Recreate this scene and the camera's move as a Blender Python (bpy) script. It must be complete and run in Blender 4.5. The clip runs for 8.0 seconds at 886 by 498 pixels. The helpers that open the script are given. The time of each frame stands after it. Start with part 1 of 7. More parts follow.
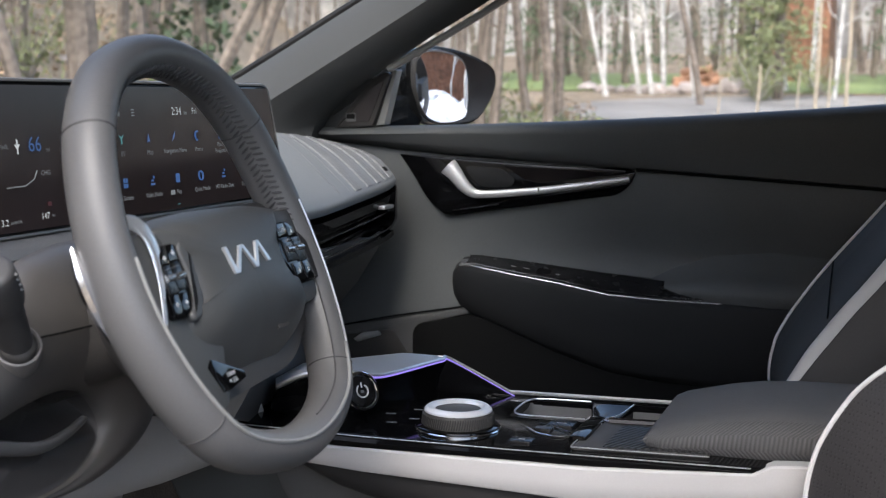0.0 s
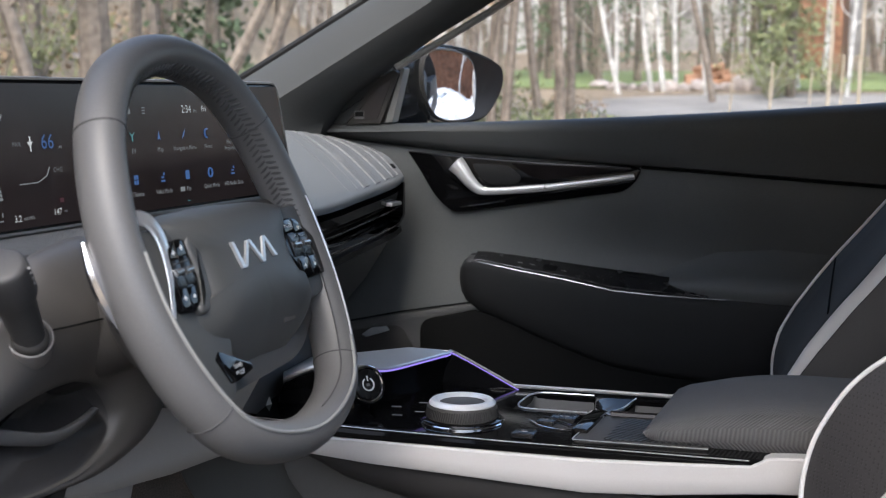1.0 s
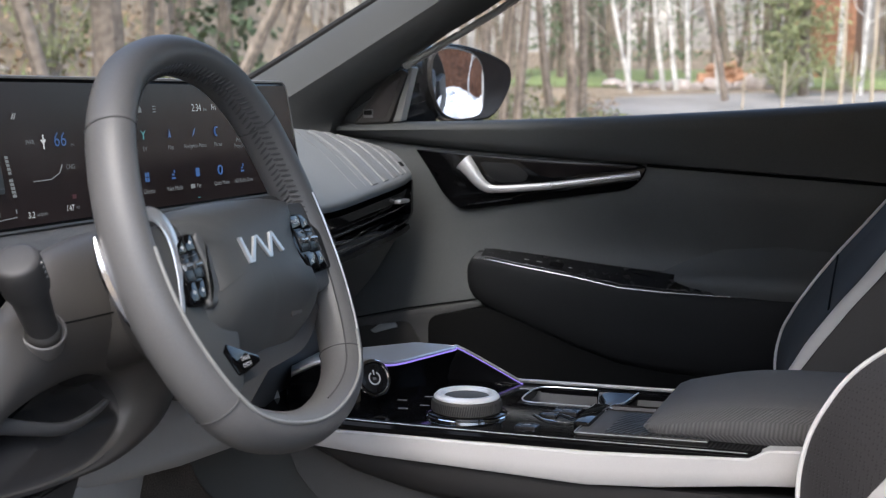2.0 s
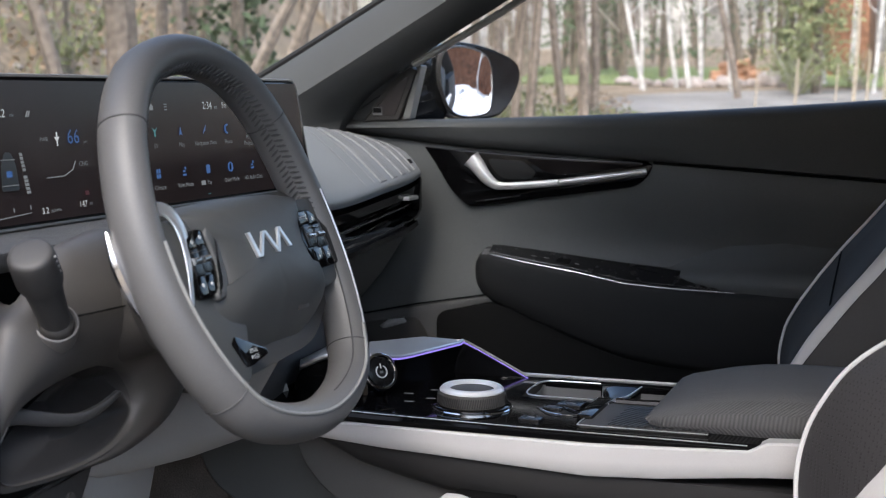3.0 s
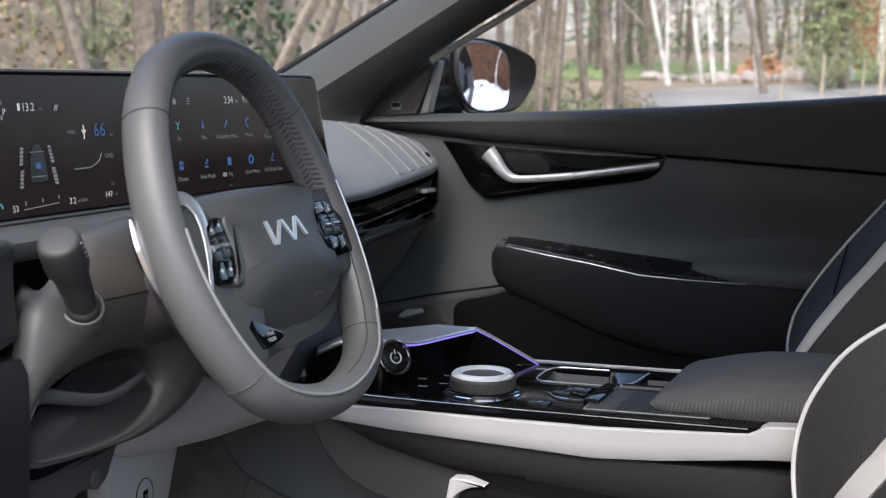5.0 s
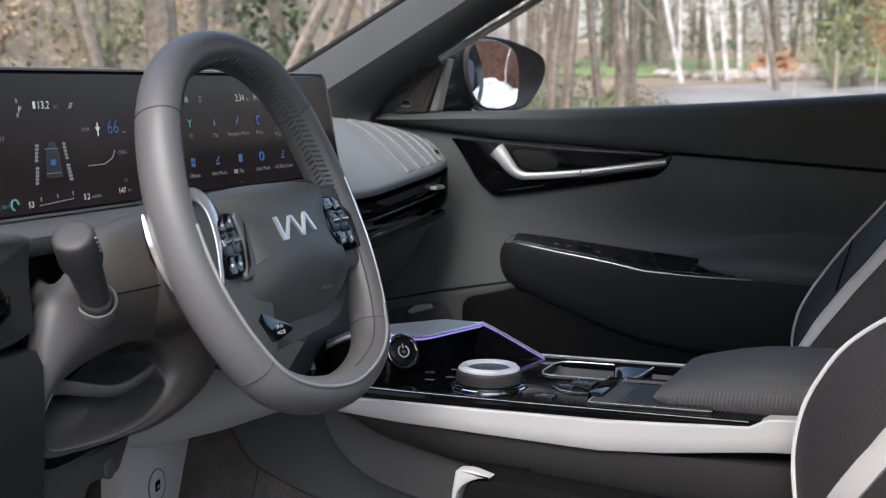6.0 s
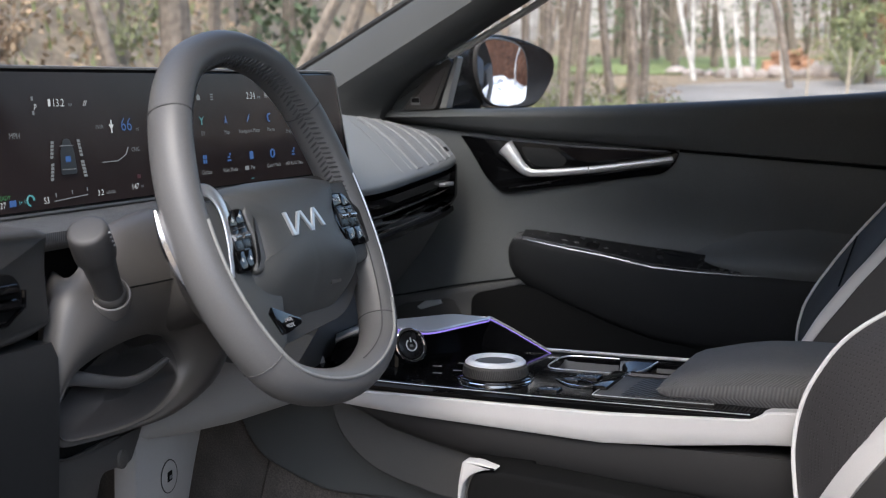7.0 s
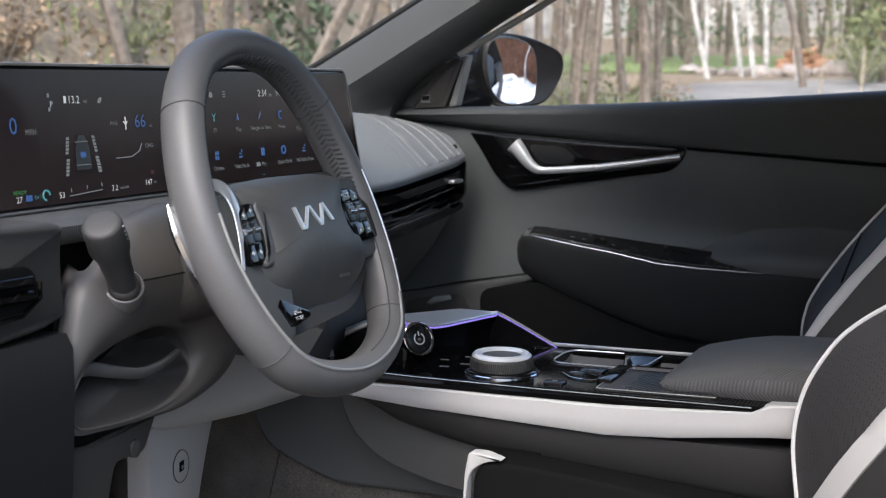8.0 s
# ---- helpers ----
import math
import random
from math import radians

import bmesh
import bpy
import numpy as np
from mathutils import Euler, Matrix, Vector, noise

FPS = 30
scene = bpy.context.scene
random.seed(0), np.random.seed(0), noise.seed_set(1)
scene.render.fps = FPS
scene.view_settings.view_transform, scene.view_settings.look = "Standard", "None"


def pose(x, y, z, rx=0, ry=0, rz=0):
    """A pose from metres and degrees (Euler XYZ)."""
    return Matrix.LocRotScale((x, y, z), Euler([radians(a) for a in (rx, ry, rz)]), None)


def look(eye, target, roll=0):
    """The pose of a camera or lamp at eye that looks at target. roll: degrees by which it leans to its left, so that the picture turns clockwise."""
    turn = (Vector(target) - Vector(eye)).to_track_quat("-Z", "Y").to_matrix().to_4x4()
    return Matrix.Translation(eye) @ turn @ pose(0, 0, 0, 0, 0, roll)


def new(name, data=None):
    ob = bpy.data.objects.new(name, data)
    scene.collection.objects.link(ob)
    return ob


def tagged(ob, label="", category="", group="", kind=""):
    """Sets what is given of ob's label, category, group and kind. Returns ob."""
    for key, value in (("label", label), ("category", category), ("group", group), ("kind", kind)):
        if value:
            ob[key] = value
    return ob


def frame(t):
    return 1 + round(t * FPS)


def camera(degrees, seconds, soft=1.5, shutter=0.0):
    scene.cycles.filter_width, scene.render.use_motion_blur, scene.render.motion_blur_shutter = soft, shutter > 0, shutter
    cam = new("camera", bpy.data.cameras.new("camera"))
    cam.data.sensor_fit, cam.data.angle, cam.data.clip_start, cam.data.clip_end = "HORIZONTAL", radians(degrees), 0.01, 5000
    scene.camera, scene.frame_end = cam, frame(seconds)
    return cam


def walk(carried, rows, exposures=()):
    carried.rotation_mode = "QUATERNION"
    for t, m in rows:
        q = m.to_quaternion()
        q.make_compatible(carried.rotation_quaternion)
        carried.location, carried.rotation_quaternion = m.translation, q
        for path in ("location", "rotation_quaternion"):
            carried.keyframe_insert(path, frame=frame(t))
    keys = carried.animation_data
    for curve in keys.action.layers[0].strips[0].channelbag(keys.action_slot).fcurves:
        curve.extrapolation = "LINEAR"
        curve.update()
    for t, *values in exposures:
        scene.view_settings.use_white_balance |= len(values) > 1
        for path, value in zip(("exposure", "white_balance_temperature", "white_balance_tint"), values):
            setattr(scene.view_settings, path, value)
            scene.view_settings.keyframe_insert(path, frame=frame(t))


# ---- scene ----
cam = camera(37.5, 8.0, soft=1.1)
cam.data.dof.use_dof, cam.data.dof.focus_distance, cam.data.dof.aperture_fstop = True, 1.5, 10.0
PATH = [
    (0, (0.502, -0.943, 1.079), (-0.156, 0.931, 0.844), 0.6),
    (0.5, (0.51, -0.953, 1.079), (-0.157, 0.918, 0.843), 0.6),
    (1, (0.517, -0.962, 1.08), (-0.158, 0.905, 0.841), 0.6),
    (1.5, (0.525, -0.972, 1.08), (-0.159, 0.892, 0.84), 0.6),
    (3, (0.548, -1.001, 1.081), (-0.163, 0.852, 0.836), 0.6),
    (3.5, (0.556, -1.011, 1.081), (-0.164, 0.838, 0.834), 0.6),
    (4, (0.563, -1.02, 1.081), (-0.166, 0.826, 0.832), 0.6),
    (4.5, (0.571, -1.03, 1.081), (-0.167, 0.812, 0.83), 0.6),
    (6, (0.594, -1.06, 1.082), (-0.171, 0.771, 0.825), 0.6),
    (6.5, (0.602, -1.07, 1.083), (-0.172, 0.756, 0.824), 0.6),
    (7, (0.609, -1.08, 1.083), (-0.173, 0.742, 0.822), 0.6),
    (7.5, (0.617, -1.09, 1.083), (-0.174, 0.728, 0.82), 0.6),
    (8, (0.625, -1.101, 1.083), (-0.175, 0.713, 0.819), 0.7),
]
walk(cam, [(t, look(eye, target, roll)) for t, eye, target, roll in PATH])

# ---- world, sun, exposure ----
scene.view_settings.exposure = 2.0
world = bpy.data.worlds.new("sky")
scene.world = world
world.use_nodes = True
wn = world.node_tree
sky = wn.nodes.new("ShaderNodeTexSky")
sky.sky_type, sky.sun_disc = "NISHITA", False
sky.sun_elevation, sky.sun_rotation = radians(50), radians(174)
sky.air_density, sky.dust_density, sky.ozone_density = 1.0, 2.2, 1.0
wn.links.new(sky.outputs[0], wn.nodes["Background"].inputs[0])
wn.nodes["Background"].inputs[1].default_value = 0.13
sun_data = bpy.data.lights.new("sun", "SUN")
sun_data.energy, sun_data.angle, sun_data.color = 0.85, radians(40), (1.0, 0.985, 0.97)
sun = new("sun", sun_data)
sun.matrix_world = look((1.0, -9, 10.8), (0, 0, 0))


# ---- materials ----
def material(name, color, rough=0.5, metal=0.0, grain=0.0, scale=300.0, bump=0.0, stain=0.0, stain_scale=6.0, coat=0.0, spec=0.5, island=0.0, detail=4.0):
    m = bpy.data.materials.new(name)
    m.use_nodes = True
    nt = m.node_tree
    b = nt.nodes["Principled BSDF"]
    b.inputs["Base Color"].default_value = (*color, 1)
    b.inputs["Roughness"].default_value = rough
    b.inputs["Metallic"].default_value = metal
    b.inputs["Coat Weight"].default_value = coat
    b.inputs["Coat Roughness"].default_value = 0.05
    b.inputs["Specular IOR Level"].default_value = spec
    tc = nt.nodes.new("ShaderNodeTexCoord")
    if grain or bump:
        fine = nt.nodes.new("ShaderNodeTexNoise")
        fine.inputs["Scale"].default_value, fine.inputs["Detail"].default_value = scale, detail
        nt.links.new(tc.outputs["Object"], fine.inputs["Vector"])
    if grain or stain or island:
        big = nt.nodes.new("ShaderNodeTexNoise")
        big.inputs["Scale"].default_value, big.inputs["Detail"].default_value = stain_scale, 5
        nt.links.new(tc.outputs["Object"], big.inputs["Vector"])
        total = None
        for node, amount in ((big, stain), (fine if grain else big, grain)):
            if not amount:
                continue
            r = nt.nodes.new("ShaderNodeMapRange")
            r.inputs["From Min"].default_value, r.inputs["From Max"].default_value = 0.3, 0.7
            r.inputs["To Min"].default_value, r.inputs["To Max"].default_value = 1 - amount, 1 + amount
            nt.links.new(node.outputs["Fac"], r.inputs["Value"])
            if total is None:
                total = r.outputs[0]
            else:
                k = nt.nodes.new("ShaderNodeMath")
                k.operation = "MULTIPLY"
                nt.links.new(total, k.inputs[0]), nt.links.new(r.outputs[0], k.inputs[1])
                total = k.outputs[0]
        if island:
            g = nt.nodes.new("ShaderNodeNewGeometry")
            r = nt.nodes.new("ShaderNodeMapRange")
            r.inputs["To Min"].default_value, r.inputs["To Max"].default_value = 1 - island, 1 + island
            nt.links.new(g.outputs["Random Per Island"], r.inputs["Value"])
            if total is None:
                total = r.outputs[0]
            else:
                k = nt.nodes.new("ShaderNodeMath")
                k.operation = "MULTIPLY"
                nt.links.new(total, k.inputs[0]), nt.links.new(r.outputs[0], k.inputs[1])
                total = k.outputs[0]
        mix = nt.nodes.new("ShaderNodeVectorMath")
        mix.operation = "SCALE"
        mix.inputs[0].default_value = color
        nt.links.new(total, mix.inputs["Scale"])
        nt.links.new(mix.outputs[0], b.inputs["Base Color"])
        rr = nt.nodes.new("ShaderNodeMapRange")
        rr.inputs["To Min"].default_value, rr.inputs["To Max"].default_value = max(0.0, rough - 0.06), min(1.0, rough + 0.06)
        nt.links.new(big.outputs["Fac"], rr.inputs["Value"])
        nt.links.new(rr.outputs[0], b.inputs["Roughness"])
    if bump:
        bp = nt.nodes.new("ShaderNodeBump")
        bp.inputs["Strength"].default_value, bp.inputs["Distance"].default_value = bump, 0.0006 if scale > 50 else 0.02
        nt.links.new(fine.outputs["Fac"], bp.inputs["Height"])
        nt.links.new(bp.outputs[0], b.inputs["Normal"])
    return m


def lines_on(m, scale, rot, strength, distance=0.0008, bands="BANDS", dark=0.0):
    """Fine woven or ribbed relief laid over a material."""
    nt = m.node_tree
    b = nt.nodes["Principled BSDF"]
    tc, mp, wv, bp = (nt.nodes.new("ShaderNode" + n) for n in ("TexCoord", "Mapping", "TexWave", "Bump"))
    mp.inputs["Rotation"].default_value = [radians(a) for a in rot]
    wv.inputs["Scale"].default_value, wv.inputs["Distortion"].default_value = scale, 0.0
    bp.inputs["Strength"].default_value, bp.inputs["Distance"].default_value = strength, distance
    nt.links.new(tc.outputs["Object"], mp.inputs["Vector"]), nt.links.new(mp.outputs[0], wv.inputs["Vector"])
    nt.links.new(wv.outputs["Fac"], bp.inputs["Height"]), nt.links.new(bp.outputs[0], b.inputs["Normal"])
    if dark:
        base = b.inputs["Base Color"]
        mul = nt.nodes.new("ShaderNodeMix")
        mul.data_type, mul.blend_type = "RGBA", "MULTIPLY"
        rp = nt.nodes.new("ShaderNodeMapRange")
        rp.inputs["To Min"].default_value = 1 - dark
        nt.links.new(wv.outputs["Fac"], rp.inputs["Value"])
        mul.inputs[0].default_value = 1
        if base.is_linked:
            nt.links.new(base.links[0].from_socket, mul.inputs[6])
        else:
            mul.inputs[6].default_value = base.default_value
        nt.links.new(rp.outputs[0], mul.inputs[7])
        nt.links.new(mul.outputs[2], base)
    return m


def dots_on(m, scale, size, depth):
    """Perforation: small round holes in a regular field."""
    nt = m.node_tree
    b = nt.nodes["Principled BSDF"]
    tc, vo, cr, bp, mul = (nt.nodes.new("ShaderNode" + n) for n in ("TexCoord", "TexVoronoi", "MapRange", "Bump", "Mix"))
    vo.inputs["Scale"].default_value, vo.inputs["Randomness"].default_value = scale, 0.0
    nt.links.new(tc.outputs["Object"], vo.inputs["Vector"])
    cr.inputs["From Min"].default_value, cr.inputs["From Max"].default_value = size, size * 1.35
    nt.links.new(vo.outputs["Distance"], cr.inputs["Value"])
    mul.data_type, mul.blend_type = "RGBA", "MULTIPLY"
    mul.inputs[0].default_value = depth
    base = b.inputs["Base Color"]
    if base.is_linked:
        nt.links.new(base.links[0].from_socket, mul.inputs[6])
    else:
        mul.inputs[6].default_value = base.default_value
    nt.links.new(cr.outputs[0], mul.inputs[7])
    nt.links.new(mul.outputs[2], base)
    bp.inputs["Strength"].default_value, bp.inputs["Distance"].default_value = 0.6, 0.0006
    nt.links.new(cr.outputs[0], bp.inputs["Height"]), nt.links.new(bp.outputs[0], b.inputs["Normal"])
    return m


def glow(name, color, strength):
    m = bpy.data.materials.new(name)
    m.use_nodes = True
    b = m.node_tree.nodes["Principled BSDF"]
    b.inputs["Base Color"].default_value = (0.01, 0.01, 0.01, 1)
    b.inputs["Emission Color"].default_value, b.inputs["Emission Strength"].default_value = (*color, 1), strength
    return m


def pane(name, tint, gloss):
    m = bpy.data.materials.new(name)
    m.use_nodes = True
    nt = m.node_tree
    nt.nodes.remove(nt.nodes["Principled BSDF"])
    t, g, mx = (nt.nodes.new("ShaderNode" + n) for n in ("BsdfTransparent", "BsdfGlossy", "MixShader"))
    t.inputs[0].default_value = (*tint, 1)
    g.inputs["Roughness"].default_value = 0.02
    mx.inputs[0].default_value = gloss
    nt.links.new(t.outputs[0], mx.inputs[1]), nt.links.new(g.outputs[0], mx.inputs[2])
    nt.links.new(mx.outputs[0], nt.nodes["Material Output"].inputs[0])
    return m


RIM = material("rim_leather", (0.102, 0.100, 0.099), 0.46, grain=0.08, scale=900, bump=0.12, stain=0.06)
PAD = material("airbag_pad", (0.058, 0.059, 0.058), 0.5, grain=0.06, scale=1200, bump=0.14, stain=0.05)
STITCH = material("thread", (0.050, 0.049, 0.049), 0.7, grain=0.2, scale=2000)
DARK = material("dark_plastic", (0.047, 0.044, 0.041), 0.55, spec=0.35, grain=0.08, scale=1100, bump=0.15, stain=0.08)
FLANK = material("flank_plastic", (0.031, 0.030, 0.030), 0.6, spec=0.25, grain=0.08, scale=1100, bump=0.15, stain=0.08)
KNEE = material("knee_plastic", (0.070, 0.065, 0.061), 0.48, grain=0.06, scale=1100, bump=0.12, stain=0.08)
MID = material("grey_plastic", (0.136, 0.127, 0.119), 0.5, grain=0.06, scale=1100, bump=0.12, stain=0.06)
LIGHT_GREY = material("light_grey_plastic", (0.36, 0.345, 0.325), 0.5, grain=0.05, scale=1100, bump=0.1, stain=0.05)
# Darker copy of the door trim: the armrest's shade is put into its colour.
DARKENED_TRIM = material("darkened_trim", (0.019, 0.0195, 0.020), 0.62, spec=0.12, grain=0.1, scale=800, bump=0.16, stain=0.08)
SOFT = material("door_soft_trim", (0.078, 0.082, 0.0825), 0.56, spec=0.3, grain=0.1, scale=800, bump=0.16, stain=0.08)
KICK = material("kick_panel", (0.074, 0.073, 0.072), 0.6, grain=0.08, scale=900, bump=0.15, stain=0.08)
# Near-black for black parts, and for shade painted into recesses and gaps.
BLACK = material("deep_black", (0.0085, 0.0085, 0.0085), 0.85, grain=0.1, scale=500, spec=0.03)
BRIDGE = material("dark_gloss_panel", (0.004, 0.004, 0.0043), 0.07, stain=0.1, stain_scale=20, spec=0.13)
GLOSS = material("piano_black", (0.003, 0.003, 0.0033), 0.07, stain=0.1, stain_scale=30, coat=0.0, spec=0.32)
SMOKE = material("smoked_wood_gloss", (0.014, 0.012, 0.012), 0.16, stain=0.5, stain_scale=14, coat=0.0, spec=0.25)
CHROME = material("chrome", (0.82, 0.82, 0.83), 0.12, 1.0, stain=0.05)
SATIN = material("satin_silver", (0.74, 0.74, 0.74), 0.36, 0.85, stain=0.06, stain_scale=40)
PLATE = material("brushed_plate", (0.50, 0.50, 0.50), 0.38, 0.7, grain=0.05, scale=700, stain=0.05)
WHITE = material("white_trim", (0.50, 0.487, 0.475), 0.45, grain=0.03, scale=900, bump=0.08, stain=0.04)
PIPING = material("white_piping", (0.66, 0.65, 0.63), 0.5, grain=0.05, scale=900)
WING = material("wing_cloth", (0.16, 0.165, 0.165), 0.55, grain=0.1, scale=1500, bump=0.2, stain=0.05)
WING_RIB = lines_on(material("wing_ribbing", (0.18, 0.18, 0.178), 0.6, grain=0.05, scale=900), 95, (0, 0, 90), 0.5, dark=0.35)
CARBON = lines_on(material("woven_shelf", (0.13, 0.13, 0.13), 0.5, stain=0.05), 160, (0, 0, 45), 0.6, dark=0.5)
RIBCLOTH = lines_on(material("ribbed_cloth", (0.090, 0.088, 0.088), 0.75, grain=0.12, scale=1500, stain=0.05), 150, (0, 0, 60), 0.7, 0.0008, dark=0.45)
MAT_RIB = lines_on(material("rubber_mat", (0.028, 0.028, 0.029), 0.5, stain=0.05), 55, (0, 0, 25), 1.0, 0.002, dark=0.5)
PERF = dots_on(material("perforated_leather", (0.036, 0.034, 0.035), 0.5, grain=0.06, scale=900, stain=0.06), 300, 0.24, 0.8)
SUEDE = material("seat_suede", (0.028, 0.030, 0.031), 0.8, grain=0.15, scale=700, bump=0.1, stain=0.12)
SEAT_DARK = material("seat_leather", (0.030, 0.029, 0.029), 0.48, grain=0.08, scale=700, bump=0.15, stain=0.06)
CARPET = material("carpet", (0.085, 0.074, 0.066), 0.95, grain=0.4, scale=500, bump=0.8, stain=0.3, stain_scale=18)
HEADLINER = material("headliner", (0.35, 0.35, 0.34), 0.9, grain=0.06, scale=600, bump=0.1)
PILLAR = material("pillar_cloth", (0.062, 0.065, 0.065), 0.8, grain=0.12, scale=1500, bump=0.12, stain=0.06)
SEAL = material("window_seal", (0.22, 0.22, 0.21), 0.45, stain=0.08)
RUBBER = material("rubber_seal", (0.012, 0.012, 0.012), 0.6, stain=0.1)
CARPAINT = material("black_paint", (0.006, 0.0064, 0.007), 0.12, coat=0.25, stain=0.1, stain_scale=3, spec=0.4)
MIRROR = material("mirror_glass", (0.86, 0.88, 0.9), 0.01, 1.0)
# Brownish base colour holds the reflections of cabin and outdoors in the display.
SCREEN = material("brown_reflection_glass", (0.036, 0.0265, 0.0250), 0.14, stain=0.1, stain_scale=9, spec=0.1)
BUTTON = material("button_black", (0.009, 0.009, 0.0095), 0.26, stain=0.1, stain_scale=60, spec=0.3)
METAL_BTN = material("button_metal", (0.42, 0.42, 0.42), 0.25, 0.9, stain=0.1, stain_scale=80)
TEXT_WHITE = glow("screen_white", (0.85, 0.88, 0.9), 0.16)
TEXT_DIM = glow("screen_grey", (0.6, 0.63, 0.66), 0.075)
TEXT_BLUE = glow("screen_blue", (0.10, 0.28, 0.80), 0.085)
TEXT_CYAN = glow("screen_cyan", (0.15, 0.6, 0.65), 0.11)
TEXT_GREEN = glow("screen_green", (0.1, 0.5, 0.15), 0.10)
TEXT_RED = glow("screen_red", (0.35, 0.03, 0.04), 0.05)
AMBIENT = glow("violet_light_strip", (0.30, 0.22, 0.85), 0.30)
PRINT = material("printed_white", (0.6, 0.6, 0.6), 0.5)
PRINT_DIM = material("printed_grey", (0.16, 0.16, 0.16), 0.5)
WINDSCREEN = pane("windscreen_glass", (0.95, 0.96, 0.955), 0.035)
SIDE_GLASS = pane("side_glass", (0.98, 0.985, 0.98), 0.012)


# ---- mesh helpers ----
def finish(bm, angle=38):
    bmesh.ops.remove_doubles(bm, verts=bm.verts, dist=1e-6)
    bmesh.ops.recalc_face_normals(bm, faces=bm.faces)
    me = bpy.data.meshes.new("mesh")
    bm.to_mesh(me)
    bm.free()
    for p in me.polygons:
        p.use_smooth = True
    me.set_sharp_from_angle(angle=radians(angle))
    return me


def part(name, bm, mat, parent=None, label="", angle=38):
    """Links a bmesh in world metres as one mesh object, under a thing or a part."""
    me = bm if isinstance(bm, bpy.types.Mesh) else finish(bm, angle)
    me.name = name
    ob = new(name, me)
    if not me.materials:
        me.materials.append(mat)
    if parent is not None:
        ob.parent = parent
        base = parent.location if parent.type == "EMPTY" else Vector((0, 0, 0))
        ob.matrix_parent_inverse = Matrix.Translation(-base)
    return tagged(ob, label=label) if label else ob


def thing(name, at, label, category, group="", kind=""):
    e = new(name)
    e.location = at
    e.empty_display_size = 0.05
    return tagged(e, label, category, group, kind)


def plane(o, u, v):
    """Maps (a, b, c) on two directions and their normal to a place."""
    o, u, v = Vector(o), Vector(u).normalized(), Vector(v).normalized()
    n = u.cross(v).normalized()
    return lambda a, b, c=0.0: o + a * u + b * v + c * n


def curve(pts, n=6, closed=True):
    """A smooth line through a few points."""
    P = [Vector(p) for p in pts]
    out = []
    m = len(P)
    for i in range(m if closed else m - 1):
        if closed:
            a, b, c, d = P[i - 1], P[i], P[(i + 1) % m], P[(i + 2) % m]
        else:
            a, b, c, d = P[max(i - 1, 0)], P[i], P[i + 1], P[min(i + 2, m - 1)]
        for k in range(n):
            t = k / n
            out.append(0.5 * (2 * b + (c - a) * t + (2 * a - 5 * b + 4 * c - d) * t * t + (3 * b - a - 3 * c + d) * t ** 3))
    if not closed:
        out.append(P[-1])
    return out


def rounded(pts, r, n=4):
    """A polygon in the plane with rounded corners; r is one radius or one for each corner."""
    P = [Vector(p).to_2d() for p in pts]
    out = []
    for i, p in enumerate(P):
        q = r[i] if isinstance(r, (list, tuple)) else r
        a, b = P[i - 1] - p, P[(i + 1) % len(P)] - p
        k = min(q, a.length * 0.48, b.length * 0.48)
        s, e = p + a.normalized() * k, p + b.normalized() * k
        for j in range(n + 1):
            t = j / n
            out.append((1 - t) ** 2 * s + 2 * t * (1 - t) * p + t * t * e)
    return out


def prism(outline, to, c0, c1, bev=0.0, seg=2, bm=None):
    """An outline in the plane map `to`, from depth c0 to c1, with a rounded front edge at c1."""
    bm = bm or bmesh.new()
    lo = [bm.verts.new(to(p[0], p[1], c0)) for p in outline]
    rings = [lo]
    d = 1 if c1 > c0 else -1
    cen = sum((Vector((p[0], p[1])) for p in outline), Vector((0, 0))) / len(outline)
    if bev:
        m = len(outline)
        P = [Vector((p[0], p[1])) for p in outline]
        area = sum(P[i - 1].x * P[i].y - P[i].x * P[i - 1].y for i in range(m))
        s = 1 if area > 0 else -1
        nrm = []
        for i in range(m):
            e = (P[(i + 1) % m] - P[i - 1])
            nrm.append(Vector((-e.y, e.x)).normalized() * s if e.length > 1e-9 else (cen - P[i]).normalized())
        for k in range(seg + 1):
            a = math.pi / 2 * k / seg
            inset, c = bev * (1 - math.cos(a)), c1 - d * bev * (1 - math.sin(a))
            rings.append([bm.verts.new(to(P[i].x + nrm[i].x * inset, P[i].y + nrm[i].y * inset, c)) for i in range(m)])
    else:
        rings.append([bm.verts.new(to(p[0], p[1], c1)) for p in outline])
    for a, b in zip(rings, rings[1:]):
        for i in range(len(a)):
            bm.faces.new((a[i - 1], a[i], b[i], b[i - 1]))
    bm.faces.new(lo), bm.faces.new(rings[-1])
    return bm


def loft(sections, caps=True, ring=True, bm=None):
    bm = bm or bmesh.new()
    rows = [[bm.verts.new(p) for p in s] for s in sections]
    for a, b in zip(rows, rows[1:]):
        for i in range(0 if ring else 1, len(a)):
            bm.faces.new((a[i - 1], a[i], b[i], b[i - 1]))
    if caps and ring:
        bm.faces.new(rows[0]), bm.faces.new(rows[-1])
    return bm


def sheet(rows, thick, bm=None):
    """A surface of rows of points, given thickness against its normal."""
    bm = bm or bmesh.new()
    g = [[bm.verts.new(p) for p in r] for r in rows]
    f = [bm.faces.new((g[i][j], g[i + 1][j], g[i + 1][j + 1], g[i][j + 1])) for i in range(len(g) - 1) for j in range(len(g[0]) - 1)]
    bm.normal_update()
    bmesh.ops.solidify(bm, geom=f, thickness=thick)
    return bm


